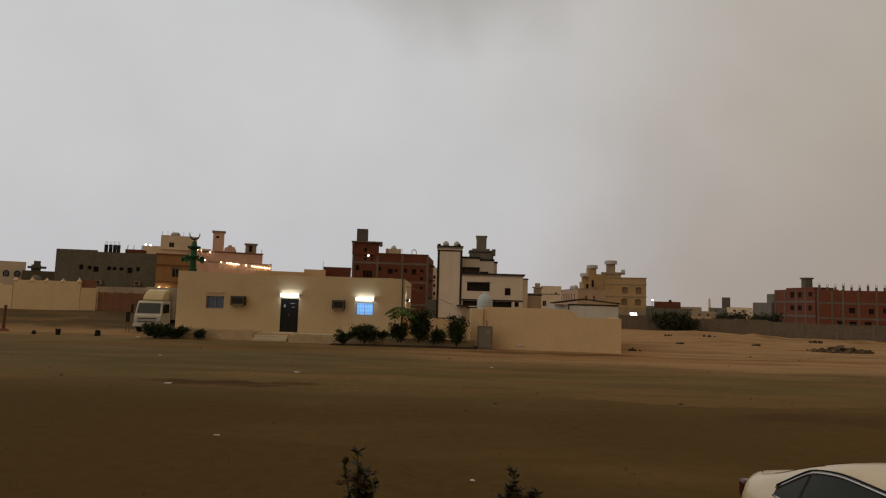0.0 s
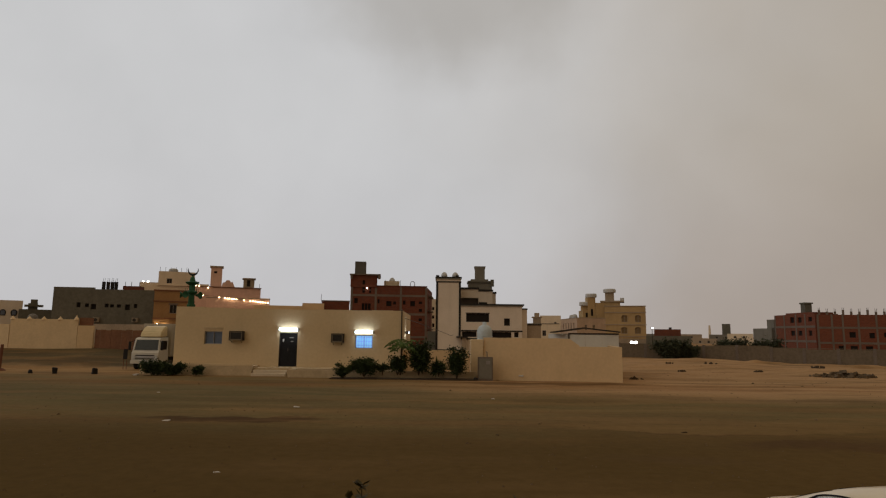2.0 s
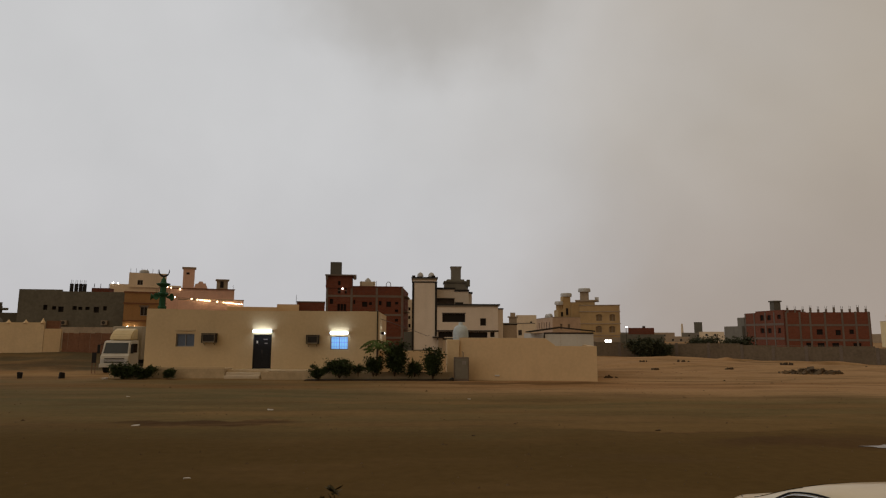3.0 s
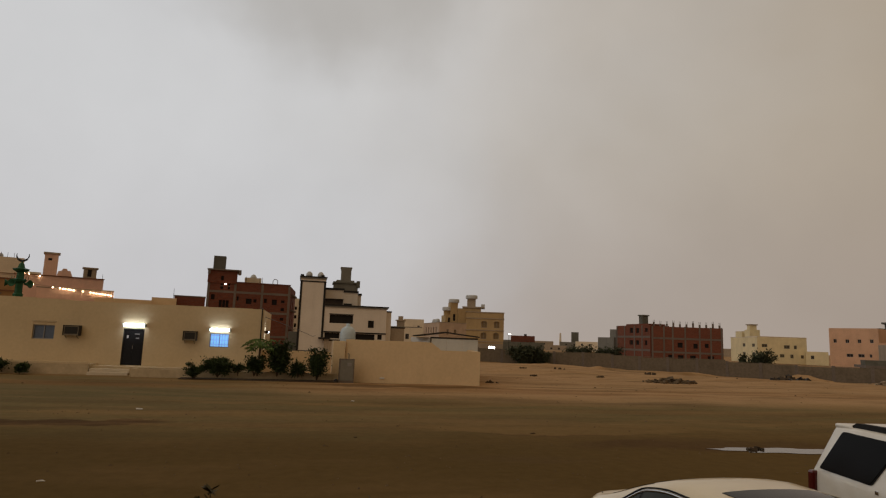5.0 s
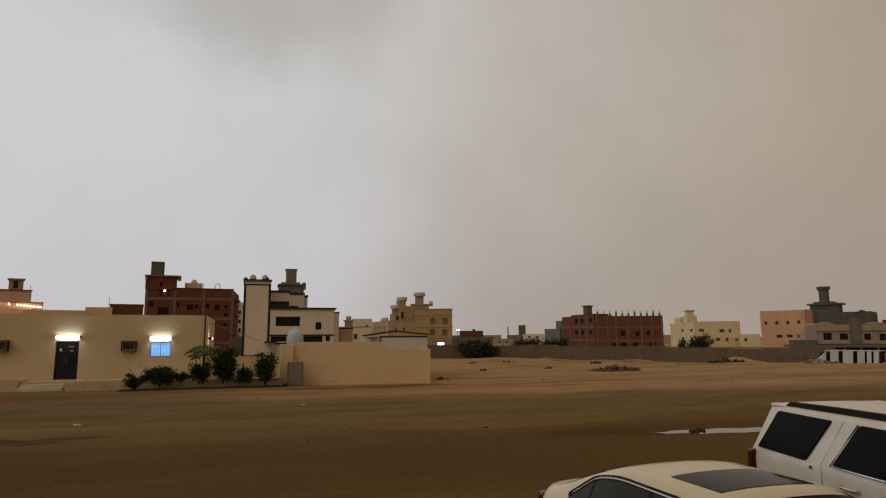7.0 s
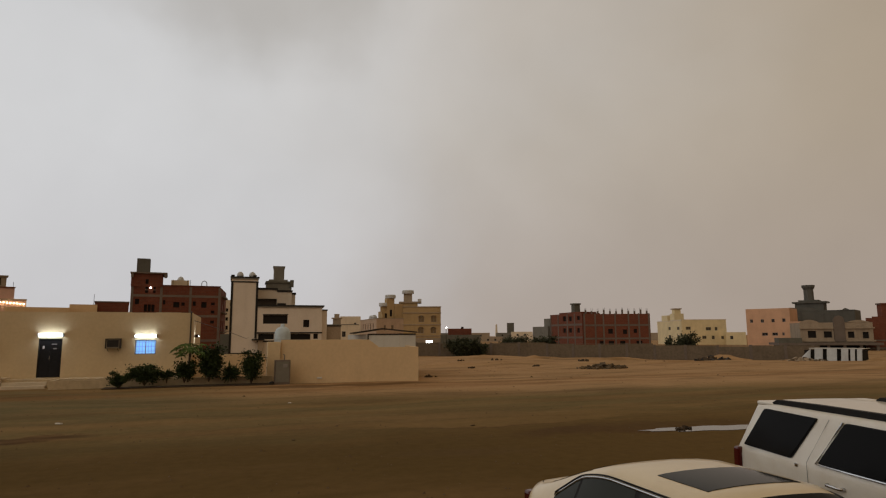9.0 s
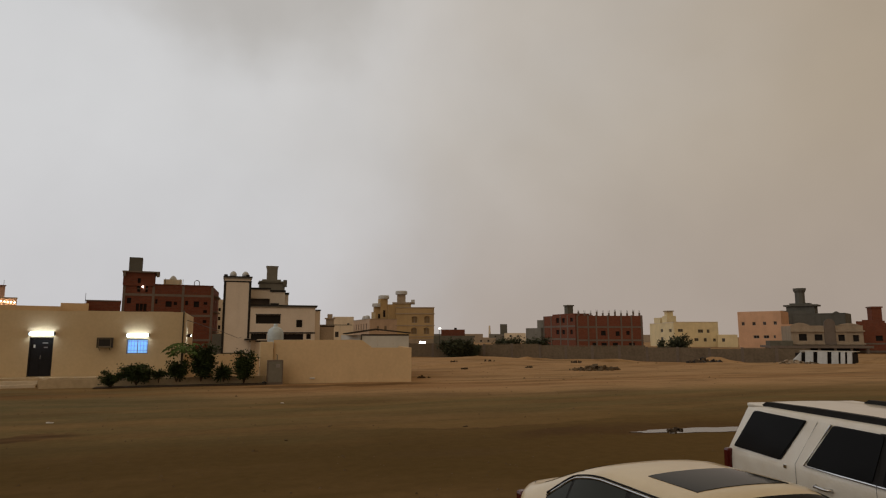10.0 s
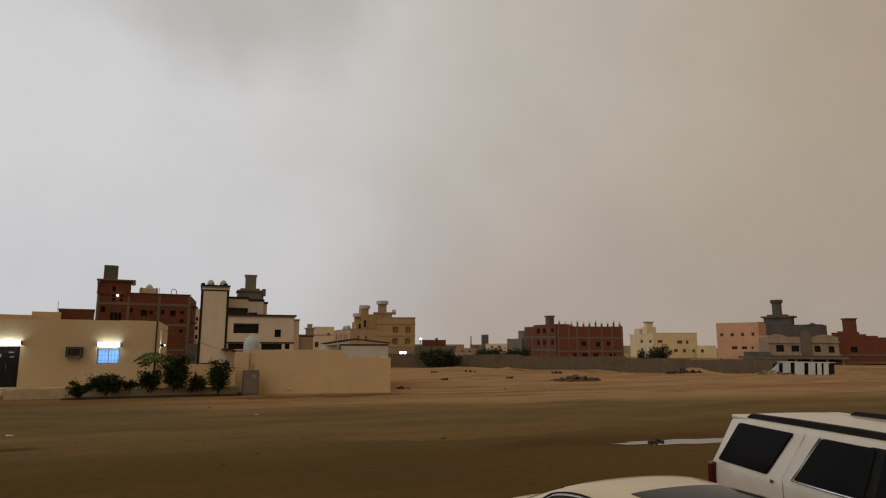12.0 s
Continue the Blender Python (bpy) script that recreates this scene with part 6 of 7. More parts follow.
# ---- things on the empty plot ----
def pile(name, label, category, at, size, count, seed, mats, smin, smax, group=""):
    rng = random.Random(seed)
    t = thing(name, label, category, at, group)
    for mat in mats:
        bm = bmesh.new()
        for k in range(count // len(mats)):
            r = rng.random() ** 0.6
            a = rng.uniform(0, 2 * math.pi)
            x, y = size[0] * r * math.cos(a), size[1] * r * math.sin(a)
            s = rng.uniform(smin, smax)
            z = size[2] * (1 - r) * rng.uniform(0.1, 1.0)
            mm = Matrix.Translation((at[0] + x, at[1] + y, at[2] + z)) @ Euler((rng.uniform(0, 3), rng.uniform(0, 3), rng.uniform(0, 3))).to_matrix().to_4x4()
            box(bm, -s, s, -s * rng.uniform(0.3, 0.9), s * 0.6, -s * 0.4, s * rng.uniform(0.2, 0.6), mm)
        tagged(part("debris", bm, mat, t), kind="stuff")
    return t


def mound(name, label, at, rx, ry, h, mat, seed):
    bm = bmesh.new()
    n, rings = 36, 10
    grid = []
    for j in range(rings + 1):
        r = j / rings
        row = []
        for i in range(n):
            a = 2 * math.pi * i / n
            k = 1 + 0.2 * noise.noise((math.cos(a) * 1.5 + seed, math.sin(a) * 1.5, 0))
            x, y = rx * r * k * math.cos(a), ry * r * k * math.sin(a)
            z = h * 0.5 * (1 + math.cos(math.pi * min(r, 1))) * (1 + 0.35 * noise.noise((x * 0.7 + seed, y * 0.7, 2))) - 0.25 * r
            row.append(bm.verts.new((x, y, z)))
        grid.append(row)
    for a, b in zip(grid[1:], grid[2:]):
        for i in range(n):
            bm.faces.new((a[i], a[(i + 1) % n], b[(i + 1) % n], b[i]))
    bm.faces.new(grid[1])
    bmesh.ops.delete(bm, geom=grid[0], context="VERTS")
    return solid(name, bm, mat, label, "mound", pose(*at), smooth=True, group="mounds on the plot")


mound("sand_mound", "heap of tan sand against the block wall", (51.0, 55.8, -0.45), 6.5, 3.2, 0.85, M_GROUND, 1)
for i, (x, y, rx, h) in enumerate(((20.0, 80.0, 6.0, 0.55), (30.5, 76.5, 5.5, 0.75), (38.0, 72.5, 5.0, 0.6), (45.5, 67.5, 5.5, 0.8), (23.5, 66.0, 5.0, 0.45), (36.0, 57.0, 6.0, 0.5), (43.0, 50.0, 5.0, 0.4))):
    mound("sand_mound", "low uneven drift of tan sand on the empty plot", (x, y, height(x, y) - 0.10), rx * 1.3, 2.2, h * 0.55, M_GROUND, 10 + i)
mound("sand_mound", "low spread of loose brown earth", (62.0, 44.0, -0.4), 8.0, 3.5, 1.0, M_GROUND, 4)
mound("sand_mound", "low heap of sand with dry scrub", (34.0, 68.0, -0.2), 3.4, 1.8, 0.5, M_GROUND, 7)
pile("rubble_heap", "heap of broken grey concrete", "rubble", (27.9, 43.6, -0.05), (2.2, 1.2, 0.42), 150, 5, (M_RUBBLE, M_PEBBLE), 0.06, 0.22)
pile("debris_heap", "dark heap of plastic sheeting and scrap", "debris", (47.6, 53.6, -0.35), (1.9, 1.2, 0.55), 90, 6, (M_TARP, M_SOIL), 0.12, 0.45)
pile("rubble_heap", "low strip of pale rubble beside the hut", "rubble", (57.0, 51.0, -0.45), (3.2, 1.6, 0.45), 160, 7, (M_RUBBLE, M_STONE), 0.10, 0.35)
for i, (x, y, s) in enumerate(((18.5, 48.0, 0.3), (24.15, 47.6, 0.26), (27.0, 63.0, 0.4), (22.5, 62.0, 0.3), (30.5, 44.8, 0.3), (33.0, 55.0, 0.5), (12.2, 39.0, 0.3))):
    pile("stone", "dark scrap and stones lying on the sand", "stones", (x, y, height(x, y)), (s * 1.5, s, s * 0.35), 8, 20 + i, (M_SOIL,), s * 0.2, s * 0.5, "scattered stones on the plot")


def hut():
    t = thing("striped_hut", "low white canopy shelter with dark gaps between its panels", "shelter", (58.5, 51.4, -0.4))
    m = along((57.8, 52.45), (59.8, 46.55))
    L = 6.2
    xs = (0.0, 1.35, 1.75, 2.55, 2.95, 3.9, 4.3, 4.95, 5.15, 5.55, 5.75, 6.2)
    for k in range(0, 12, 2):
        a, b = xs[k], xs[k + 1]
        bm = bmesh.new()
        v = box(bm, a, b, 0.0, 0.06, -0.8, 1.05)
        if k == 0:
            v[4].co.z = v[7].co.z = -0.1
            v[4].co.x = v[7].co.x = a + 0.15
        for i in (4, 5, 6, 7):
            v[i].co.y += 0.35
        part("panel", bm, M_TANK, t, m=m)
    # near-black filler, so the gaps show the shelter's shade as colour
    block("inside", t, m, 0.6, L - 0.05, 0.6, 2.0, -0.8, 0.9, M_HOLE)
    bm = bmesh.new()
    box(bm, 1.2, L + 0.1, 0.33, 2.2, 1.055, 1.13)
    part("roof", bm, M_SHEDWALL, t, m=m)


hut()
G2 = "bushes along the plot wall"
shrub("bush", "large dark bush in front of the block wall", "bush", (28.4, 77.6, 0.0), (1.9, 1.2), 1.75, 3000, 31, 0.28, mat=M_HAZELEAF, stems=11, low=0.04, group=G2)
shrub("bush", "lower dark bush in front of the block wall", "bush", (30.4, 77.2, 0.0), (1.3, 1.0), 1.3, 1500, 32, 0.26, mat=M_HAZELEAF, stems=8, low=0.04, group=G2)
shrub("bush", "green tree crown rising behind the block wall", "bush", (40.5, 86.5, 0.0), (2.2, 1.2), 2.0, 2200, 33, 0.28, mat=M_HAZELEAF, stems=8, low=0.3, group=G2)
shrub("bush", "green tree crown rising behind the block wall", "bush", (44.4, 85.0, 0.0), (2.0, 1.2), 1.85, 1600, 34, 0.28, mat=M_HAZELEAF, stems=8, low=0.3, group=G2)
shrub("bush", "rounded green tree beyond the block wall", "bush", (57.5, 69.2, -0.4), (1.1, 1.0), 2.9, 1700, 35, 0.24, mat=M_HAZELEAF, stems=8, low=0.3, group=G2)
shrub("bush", "small thin tree beyond the block wall", "bush", (55.7, 70.5, -0.4), (0.5, 0.5), 2.3, 400, 36, 0.22, mat=M_HAZELEAF, stems=5, low=0.5, group=G2)


# ---- parked cars ----
def lerp(a, b, t):
    return a + (b - a) * t


def patch(surface, us, vs, lift, name, mat, parent, m, label=""):
    """A thin panel that follows a surface(u, v) with a normal lift."""
    bm = bmesh.new()
    grid = [[Vector(surface(u, v)) for v in vs(u)] for u in us]
    nu, nv = len(grid), len(grid[0])
    top, low = [], []
    for i in range(nu):
        ra, rb = [], []
        for j in range(nv):
            du = grid[min(i + 1, nu - 1)][j] - grid[max(i - 1, 0)][j]
            dv = grid[i][min(j + 1, nv - 1)] - grid[i][max(j - 1, 0)]
            n = du.cross(dv)
            n = n.normalized() if n.length > 1e-9 else Vector((0, 0, 1))
            ra.append(bm.verts.new(grid[i][j] + n * lift))
            rb.append(bm.verts.new(grid[i][j] - n * lift * 0.5))
        top.append(ra)
        low.append(rb)
    for i in range(nu - 1):
        for j in range(nv - 1):
            bm.faces.new((top[i][j], top[i + 1][j], top[i + 1][j + 1], top[i][j + 1])).smooth = True

    def rim(*vs4):
        bm.faces.new([bm.verts.new(v.co) for v in vs4])
    for j in range(nv - 1):
        for i in (0, nu - 1):
            rim(top[i][j], top[i][j + 1], low[i][j + 1], low[i][j])
    for i in range(nu - 1):
        for j in (0, nv - 1):
            rim(top[i][j], top[i + 1][j], low[i + 1][j], low[i][j])
    return part(name, bm, mat, parent, label, m=m, smooth=False)


def road_wheel(t, m, s, i, r, w):
    mm = m @ Matrix.Translation((s, i, r)) @ Matrix.Rotation(radians(90), 4, "X")
    wl = part("wheel", turned([(r * 0.62, -w / 2), (r * 0.95, -w / 2), (r, -w / 3), (r, w / 3), (r * 0.95, w / 2), (r * 0.62, w / 2)], 32), M_RUBBER, t, m=mm)
    part("rim", turned([(0.05, -w / 2 - 0.004), (r * 0.60, -w / 2 + 0.02), (r * 0.60, w / 2 - 0.02), (0.05, w / 2 + 0.004)], 20), M_WHEEL, wl, m=mm)


def rounded(poly, r, n=4):
    """A flat polygon with rounded corners."""
    out = []
    k = len(poly)
    for i in range(k):
        p, a, b = Vector(poly[i]), Vector(poly[i - 1]), Vector(poly[(i + 1) % k])
        u, v = (a - p).normalized(), (b - p).normalized()
        rr = min(r, (a - p).length * 0.45, (b - p).length * 0.45)
        for j in range(n + 1):
            f = j / n
            q = (p + u * rr).lerp(p, f).lerp(p.lerp(p + v * rr, f), f)
            out.append(q)
    return out


def suv():
    t = thing("suv", "white full-size SUV with black roof rails and tinted windows, parked", "car", (6.35, 6.62, 0))
    yaw = math.atan2(-0.984, -0.18)
    m = Matrix.Translation((6.363, 6.72, 0)) @ Matrix.Rotation(yaw, 4, "Z")
    # local axes: along the car from the tail, then inwards from the flank seen
    W = 1.93
    cabin = [(0.14, 0.34), (0.03, 0.50), (0.0, 0.78), (0.0, 1.04), (0.008, 1.12), (0.025, 1.17), (0.13, 1.655), (0.15, 1.70), (0.19, 1.728), (0.30, 1.738), (0.55, 1.748), (W / 2, 1.752)]
    hood = [(0.16, 0.34), (0.06, 0.50), (0.02, 0.78), (0.03, 1.00), (0.06, 1.05), (0.09, 1.08), (0.14, 1.10), (0.18, 1.115), (0.24, 1.13), (0.34, 1.14), (0.55, 1.15), (W / 2, 1.155)]

    def ring(s):
        c = 1 - ss(2.75, 3.45, s)
        tail = 0.05 * ss(0.3, -0.16, s)
        nose = 0.22 * ss(4.3, 4.85, s)
        out = []
        for (a, b), (d, e) in zip(cabin, hood):
            i, z = lerp(d, a, c), lerp(e, b, c)
            out.append((min(i + (tail + nose) * (1 - i / (W / 2)), W / 2), z - 0.35 * nose * (z > 0.9)))
        out[-1] = (W / 2, out[-1][1])
        return out

    def rake(s, z):
        k = 1 - ss(-0.16, 1.9, s)
        return k * (0.34 * ss(1.0, 1.85, z))
    st = [-0.16, -0.15, -0.12, -0.05, 0.1, 0.3, 0.6, 0.9, 1.3, 1.7, 2.1, 2.5, 2.75, 2.9, 3.1, 3.3, 3.45, 3.8, 4.2, 4.5, 4.7, 4.85]

    def skin(bm_name):
        bm = bmesh.new()
        rows = []
        for s in st:
            half = ring(s)
            full = half + [(W - i, z) for i, z in reversed(half[:-1])]
            rows.append([bm.verts.new((s + rake(s, z), i, z)) for i, z in full])
        for a, b in zip(rows, rows[1:]):
            for k in range(len(a) - 1):
                bm.faces.new((a[k], a[k + 1], b[k + 1], b[k]))
            bm.faces.new((a[-1], a[0], b[0], b[-1]))
        bm.faces.new(rows[0])
        bm.faces.new(rows[-1][::-1])
        return part(bm_name, bm, M_PAINT_W, t, m=m, smooth=True)
    body = skin("body")

    def flank(z):
        return lerp(0.025, 0.13, (z - 1.17) / 0.485)

    def pane(poly, grow, lift, name, mat, parent, mirrored=False, r=0.035, label=""):
        pts = rounded(poly, r)
        c = sum(pts, Vector((0, 0))) / len(pts)
        pts = [p + (p - c).normalized() * grow for p in pts]
        bm = bmesh.new()
        out, inn = [], []
        for p in pts:
            i = flank(p[1]) - lift
            i2 = flank(p[1]) + 0.01
            if mirrored:
                i, i2 = W - i, W - i2
            out.append(bm.verts.new((p[0], i, p[1])))
            inn.append(bm.verts.new((p[0], i2, p[1])))
        bm.faces.new(out)
        for k in range(len(out)):
            bm.faces.new((out[k], out[(k + 1) % len(out)], inn[(k + 1) % len(out)], inn[k]))
        return part(name, bm, mat, parent, label, m=m)
    quarter = [(0.05, 1.185), (0.92, 1.175), (1.27, 1.65), (0.37, 1.655)]
    rear = [(1.36, 1.19), (2.24, 1.19), (2.34, 1.645), (1.69, 1.645)]
    front = [(2.36, 1.19), (3.18, 1.19), (2.82, 1.645), (2.44, 1.645)]
    for mir in (False, True):
        for poly, nm in ((quarter, "quarter_window"), (rear, "rear_side_window"), (front, "front_side_window")):
            w = pane(poly, 0.015, 0.012, nm, M_RUBBER, t, mir)
            pane(poly, 0.0, 0.022, "glass", M_CARGLASS, w, mir, label="black tinted glass")
        pane([(2.18, 1.185), (2.42, 1.185), (2.52, 1.65), (2.28, 1.65)], 0.012, 0.010, "door_pillar", M_BLACK, t, mir, r=0.01)
    edge = [(1.655, 1.66), (1.32, 1.175), (1.8, 1.172), (2.3, 1.172), (3.2, 1.172)]
    part("window_trim", tube(bmesh.new(), [(s0, flank(z) - 0.014, z) for s0, z in edge], 0.012, 6), M_CHROME, t, "chrome strip along the window edge", m=m)
    # door seams, handles, badge, mouldings on the flank
    for k, s0 in enumerate((1.20, 2.30, 3.25)):
        bm = bmesh.new()
        top = 1.66 if k < 2 else 1.15
        pts = [(s0 + (0.24 * (z - 1.17) / 0.485 if z > 1.17 and k == 0 else 0), (flank(z) if z > 1.17 else 0.0) - 0.003, z) for z in (0.55, 0.8, 1.04, 1.17, top)]
        tube(bm, pts, 0.002, 5)
        part("door_seam", bm, M_RUBBER, t, m=m)
    for s0 in (1.62, 2.62):
        bm = tube(bmesh.new(), [(s0 - 0.12, 0.0, 1.0), (s0 - 0.09, -0.045, 1.0), (s0 + 0.09, -0.045, 1.0), (s0 + 0.12, 0.0, 1.0)], 0.018, 8)
        part("door_handle", bm, M_CHROME, t, "chrome door handle", m=m, smooth=True)
    bm = bmesh.new()
    box(bm, -0.02, 4.6, -0.012, -0.001, 0.60, 0.66)
    part("side_moulding", bm, M_CHROME, t, m=m)
    part("badge", soft_box(1.00, 1.05, -0.004, 0.012, 1.09, 1.13, 0.003, 1), M_CHROME, t, "small chrome badge", m=m)
    # tail lamps, tailgate glass, bumper
    for i0, i1 in ((-0.012, 0.16), (W - 0.16, W + 0.012)):
        bm = soft_box(-0.185, -0.07, i0, i1, 0.72, 1.13, 0.03)
        for v in bm.verts:
            v.co.x += 0.34 * ss(1.0, 1.85, v.co.z)
        part("tail_lamp", bm, M_TAIL, t, "red tail lamp", m=m)
    bm = bmesh.new()
    q = [(-0.175 + 0.34 * ss(1.0, 1.85, z), i, z) for i, z in ((0.22, 1.18), (W - 0.22, 1.18), (W - 0.30, 1.62), (0.30, 1.62))]
    va = [bm.verts.new(p) for p in q]
    vb = [bm.verts.new((x + 0.03, y, z)) for x, y, z in q]
    bm.faces.new(va)
    bm.faces.new(vb[::-1])
    for k in range(4):
        bm.faces.new((va[k], va[(k + 1) % 4], vb[(k + 1) % 4], vb[k]))
    part("tailgate_glass", bm, M_CARGLASS, t, m=m)
    part("rear_bumper", soft_box(-0.28, -0.10, 0.05, W - 0.05, 0.42, 0.70, 0.04), M_PAINT_W, t, m=m)
    part("spoiler", soft_box(0.13, 0.44, 0.18, W - 0.18, 1.69, 1.742, 0.018), M_PAINT_W, t, "white roof spoiler over the tailgate", m=m)
    for i in (0.235, W - 0.235):
        bm = bmesh.new()
        pts = [(0.42, i, 1.742), (0.50, i, 1.783), (1.2, i, 1.795), (2.0, i, 1.795), (2.6, i, 1.787), (2.72, i, 1.742)]
        for a, b in zip(pts, pts[1:]):
            v = box(bm, a[0], b[0], i - 0.04, i + 0.04, 1.725, 1.785)
            for q2, z in ((4, a[2]), (7, a[2]), (5, b[2]), (6, b[2])):
                v[q2].co.z = z
        bmesh.ops.remove_doubles(bm, verts=bm.verts[:], dist=0.001)
        part("roof_rail", bm, M_BLACK, t, "black roof rail", m=m)
    # windscreen
    bm = bmesh.new()
    q = [(2.80, 0.22, 1.745), (2.80, W - 0.22, 1.745), (3.42, W - 0.17, 1.165), (3.42, 0.17, 1.165)]
    va = [bm.verts.new((x + 0.02, y, z + 0.03)) for x, y, z in q]
    vb = [bm.verts.new((x, y, z)) for x, y, z in q]
    bm.faces.new(va)
    bm.faces.new(vb[::-1])
    for k in range(4):
        bm.faces.new((va[k], va[(k + 1) % 4], vb[(k + 1) % 4], vb[k]))
    part("windscreen", bm, M_CARGLASS, t, m=m)
    for s0 in (0.85, 3.75):
        for i in (0.12, W - 0.12):
            road_wheel(t, m, s0, i, 0.39, 0.26)


suv()


def sedan():
    t = thing("sedan", "cream-white sedan with chrome window trim and dark sunroof, parked", "car", (3.95, 6.66, 0))
    W = 1.84
    m = pose(3.03, 6.66, 0, 0, 0, -90)
    cabin = [(0.14, 0.22), (0.03, 0.42), (0.0, 0.62), (0.015, 0.80), (0.04, 0.88), (0.075, 0.93), (0.17, 1.14), (0.255, 1.315), (0.30, 1.355), (0.37, 1.392), (0.52, 1.412), (0.72, 1.423), (W / 2, 1.426)]
    deck = [(0.16, 0.22), (0.05, 0.42), (0.02, 0.62), (0.04, 0.80), (0.07, 0.88), (0.11, 0.93), (0.15, 0.955), (0.19, 0.97), (0.23, 0.98), (0.30, 0.988), (0.50, 0.998), (0.70, 1.004), (W / 2, 1.006)]
    hood = [(0.16, 0.22), (0.05, 0.42), (0.02, 0.62), (0.05, 0.76), (0.09, 0.82), (0.14, 0.86), (0.20, 0.89), (0.25, 0.91), (0.30, 0.925), (0.38, 0.935), (0.52, 0.95), (0.72, 0.955), (W / 2, 0.96)]

    def ring(s):
        c = ss(0.22, 1.70, s) ** 0.75 * (1 - ss(2.65, 3.75, s))
        base = deck if s < 2.5 else hood
        tail, nose = 0.20 * ss(0.42, 0.0, s) ** 1.5, 0.30 * ss(4.1, 4.85, s) ** 1.5
        out = []
        for (a, b), (d, e) in zip(cabin, base):
            i, z = lerp(d, a, c), lerp(e, b, c)
            i = min(i + (tail + nose) * (1 - i / (W / 2)), W / 2)
            out.append((i, z - (0.06 * ss(0.14, 0.0, s) + 0.4 * nose) * (z > 0.8)))
        out[-1] = (W / 2, out[-1][1])
        return out
    bm = bmesh.new()
    st = [0.0, 0.02, 0.06, 0.12, 0.2, 0.3] + [0.4 + 0.1 * k for k in range(38)] + [4.3, 4.45, 4.6, 4.72, 4.80, 4.85]
    rows = []
    for s in st:
        half = ring(s)
        full = half + [(W - i, z) for i, z in reversed(half[:-1])]
        rows.append([bm.verts.new((s, i, z)) for i, z in full])
    for a, b in zip(rows, rows[1:]):
        for k in range(len(a) - 1):
            bm.faces.new((a[k], a[k + 1], b[k + 1], b[k]))
        bm.faces.new((a[-1], a[0], b[0], b[-1]))
    bm.faces.new(rows[0])
    bm.faces.new(rows[-1][::-1])
    part("body", bm, M_PAINT_C, t, m=m, smooth=True)

    def flank(s, v, mirrored=False):
        """A point on the side between the belt (v=0) and the roof edge (v=1)."""
        r = ring(s)[5:8]
        k = v * 2
        a, b = (r[0], r[1]) if k < 1 else (r[1], r[2])
        f = k if k < 1 else k - 1
        i, z = lerp(a[0], b[0], f), lerp(a[1], b[1], f)
        return (s, W - i if mirrored else i, z)

    def top(s, v):
        r = ring(s)[8:]
        full = r + [(W - i, z) for i, z in reversed(r[:-1])]
        k = min(max(v, 0), 0.9999) * (len(full) - 1)
        j = int(k)
        i, z = lerp(full[j][0], full[j + 1][0], k - j), lerp(full[j][1], full[j + 1][1], k - j)
        return (s, i, z)
    for mir in (False, True):
        us = [0.80 + 0.073 * k for k in range(35)]

        def cap(u):
            return 0.06 + 0.88 * min(ss(0.70, 1.22, u), ss(3.45, 2.9, u)) ** 0.6
        sgn = -1 if not mir else 1
        for a, b, nm in ((0.80, 1.16, "rear_quarter_window"), (1.20, 2.02, "rear_side_window"), (2.08, 3.26, "front_side_window")):
            uu = [a + (b - a) * k / 14 for k in range(15)]
            patch(lambda u, v, mr=mir: flank(u, v, mr), uu, lambda u: [0.06 + (cap(u) - 0.06) * q / 5 for q in range(6)], 0.005 * -sgn, nm, M_SEDANGLASS, t, m)
        for a in (1.145, 2.005):
            patch(lambda u, v, mr=mir: flank(u, v, mr), [a + 0.018 * k for k in range(6)], lambda u: [0.05 + (cap(u) - 0.05) * q / 5 for q in range(6)], 0.0035 * -sgn, "door_pillar", M_BLACK, t, m)
        line = [flank(u, cap(u) + 0.03, mir) for u in us]
        off = [(x, y - 0.006 * (-sgn), z + 0.004) for x, y, z in line]
        part("window_trim", tube(bmesh.new(), off, 0.013, 6), M_CHROME, t, "chrome window trim", m=m, smooth=True)
        part("window_seal", tube(bmesh.new(), [(x, y + 0.004 * sgn, z + 0.028) for x, y, z in line], 0.009, 6), M_RUBBER, t, m=m, smooth=True)
        low = [flank(u, 0.03, mir) for u in us]
        part("window_trim", tube(bmesh.new(), [(x, y + 0.006 * sgn, z) for x, y, z in low], 0.010, 6), M_CHROME, t, m=m, smooth=True)
        for s0 in (1.6, 2.6):
            y0 = 0.01 if not mir else W - 0.01
            bm = tube(bmesh.new(), [(s0 - 0.1, y0, 0.84), (s0 - 0.08, y0 + 0.04 * sgn, 0.85), (s0 + 0.08, y0 + 0.04 * sgn, 0.85), (s0 + 0.1, y0, 0.84)], 0.014, 6)
            part("door_handle", bm, M_CHROME, t, m=m, smooth=True)
        i0, i1 = (0.15, 0.44) if not mir else (W - 0.44, W - 0.15)
        bm = soft_box(0.012, 0.15, i0, i1, 0.70, 0.88, 0.03)
        part("tail_lamp", bm, M_TAIL, t, "red tail lamp", m=m)
    patch(top, [0.46 + 0.06 * k for k in range(13)], lambda u: [0.10 + 0.80 * q / 10 for q in range(11)], 0.005, "rear_window", M_CARGLASS, t, m)
    patch(top, [2.02 + 0.06 * k for k in range(11)], lambda u: [0.20 + 0.60 * q / 10 for q in range(11)], 0.005, "sunroof", M_CARGLASS, t, m, "dark glass sunroof")
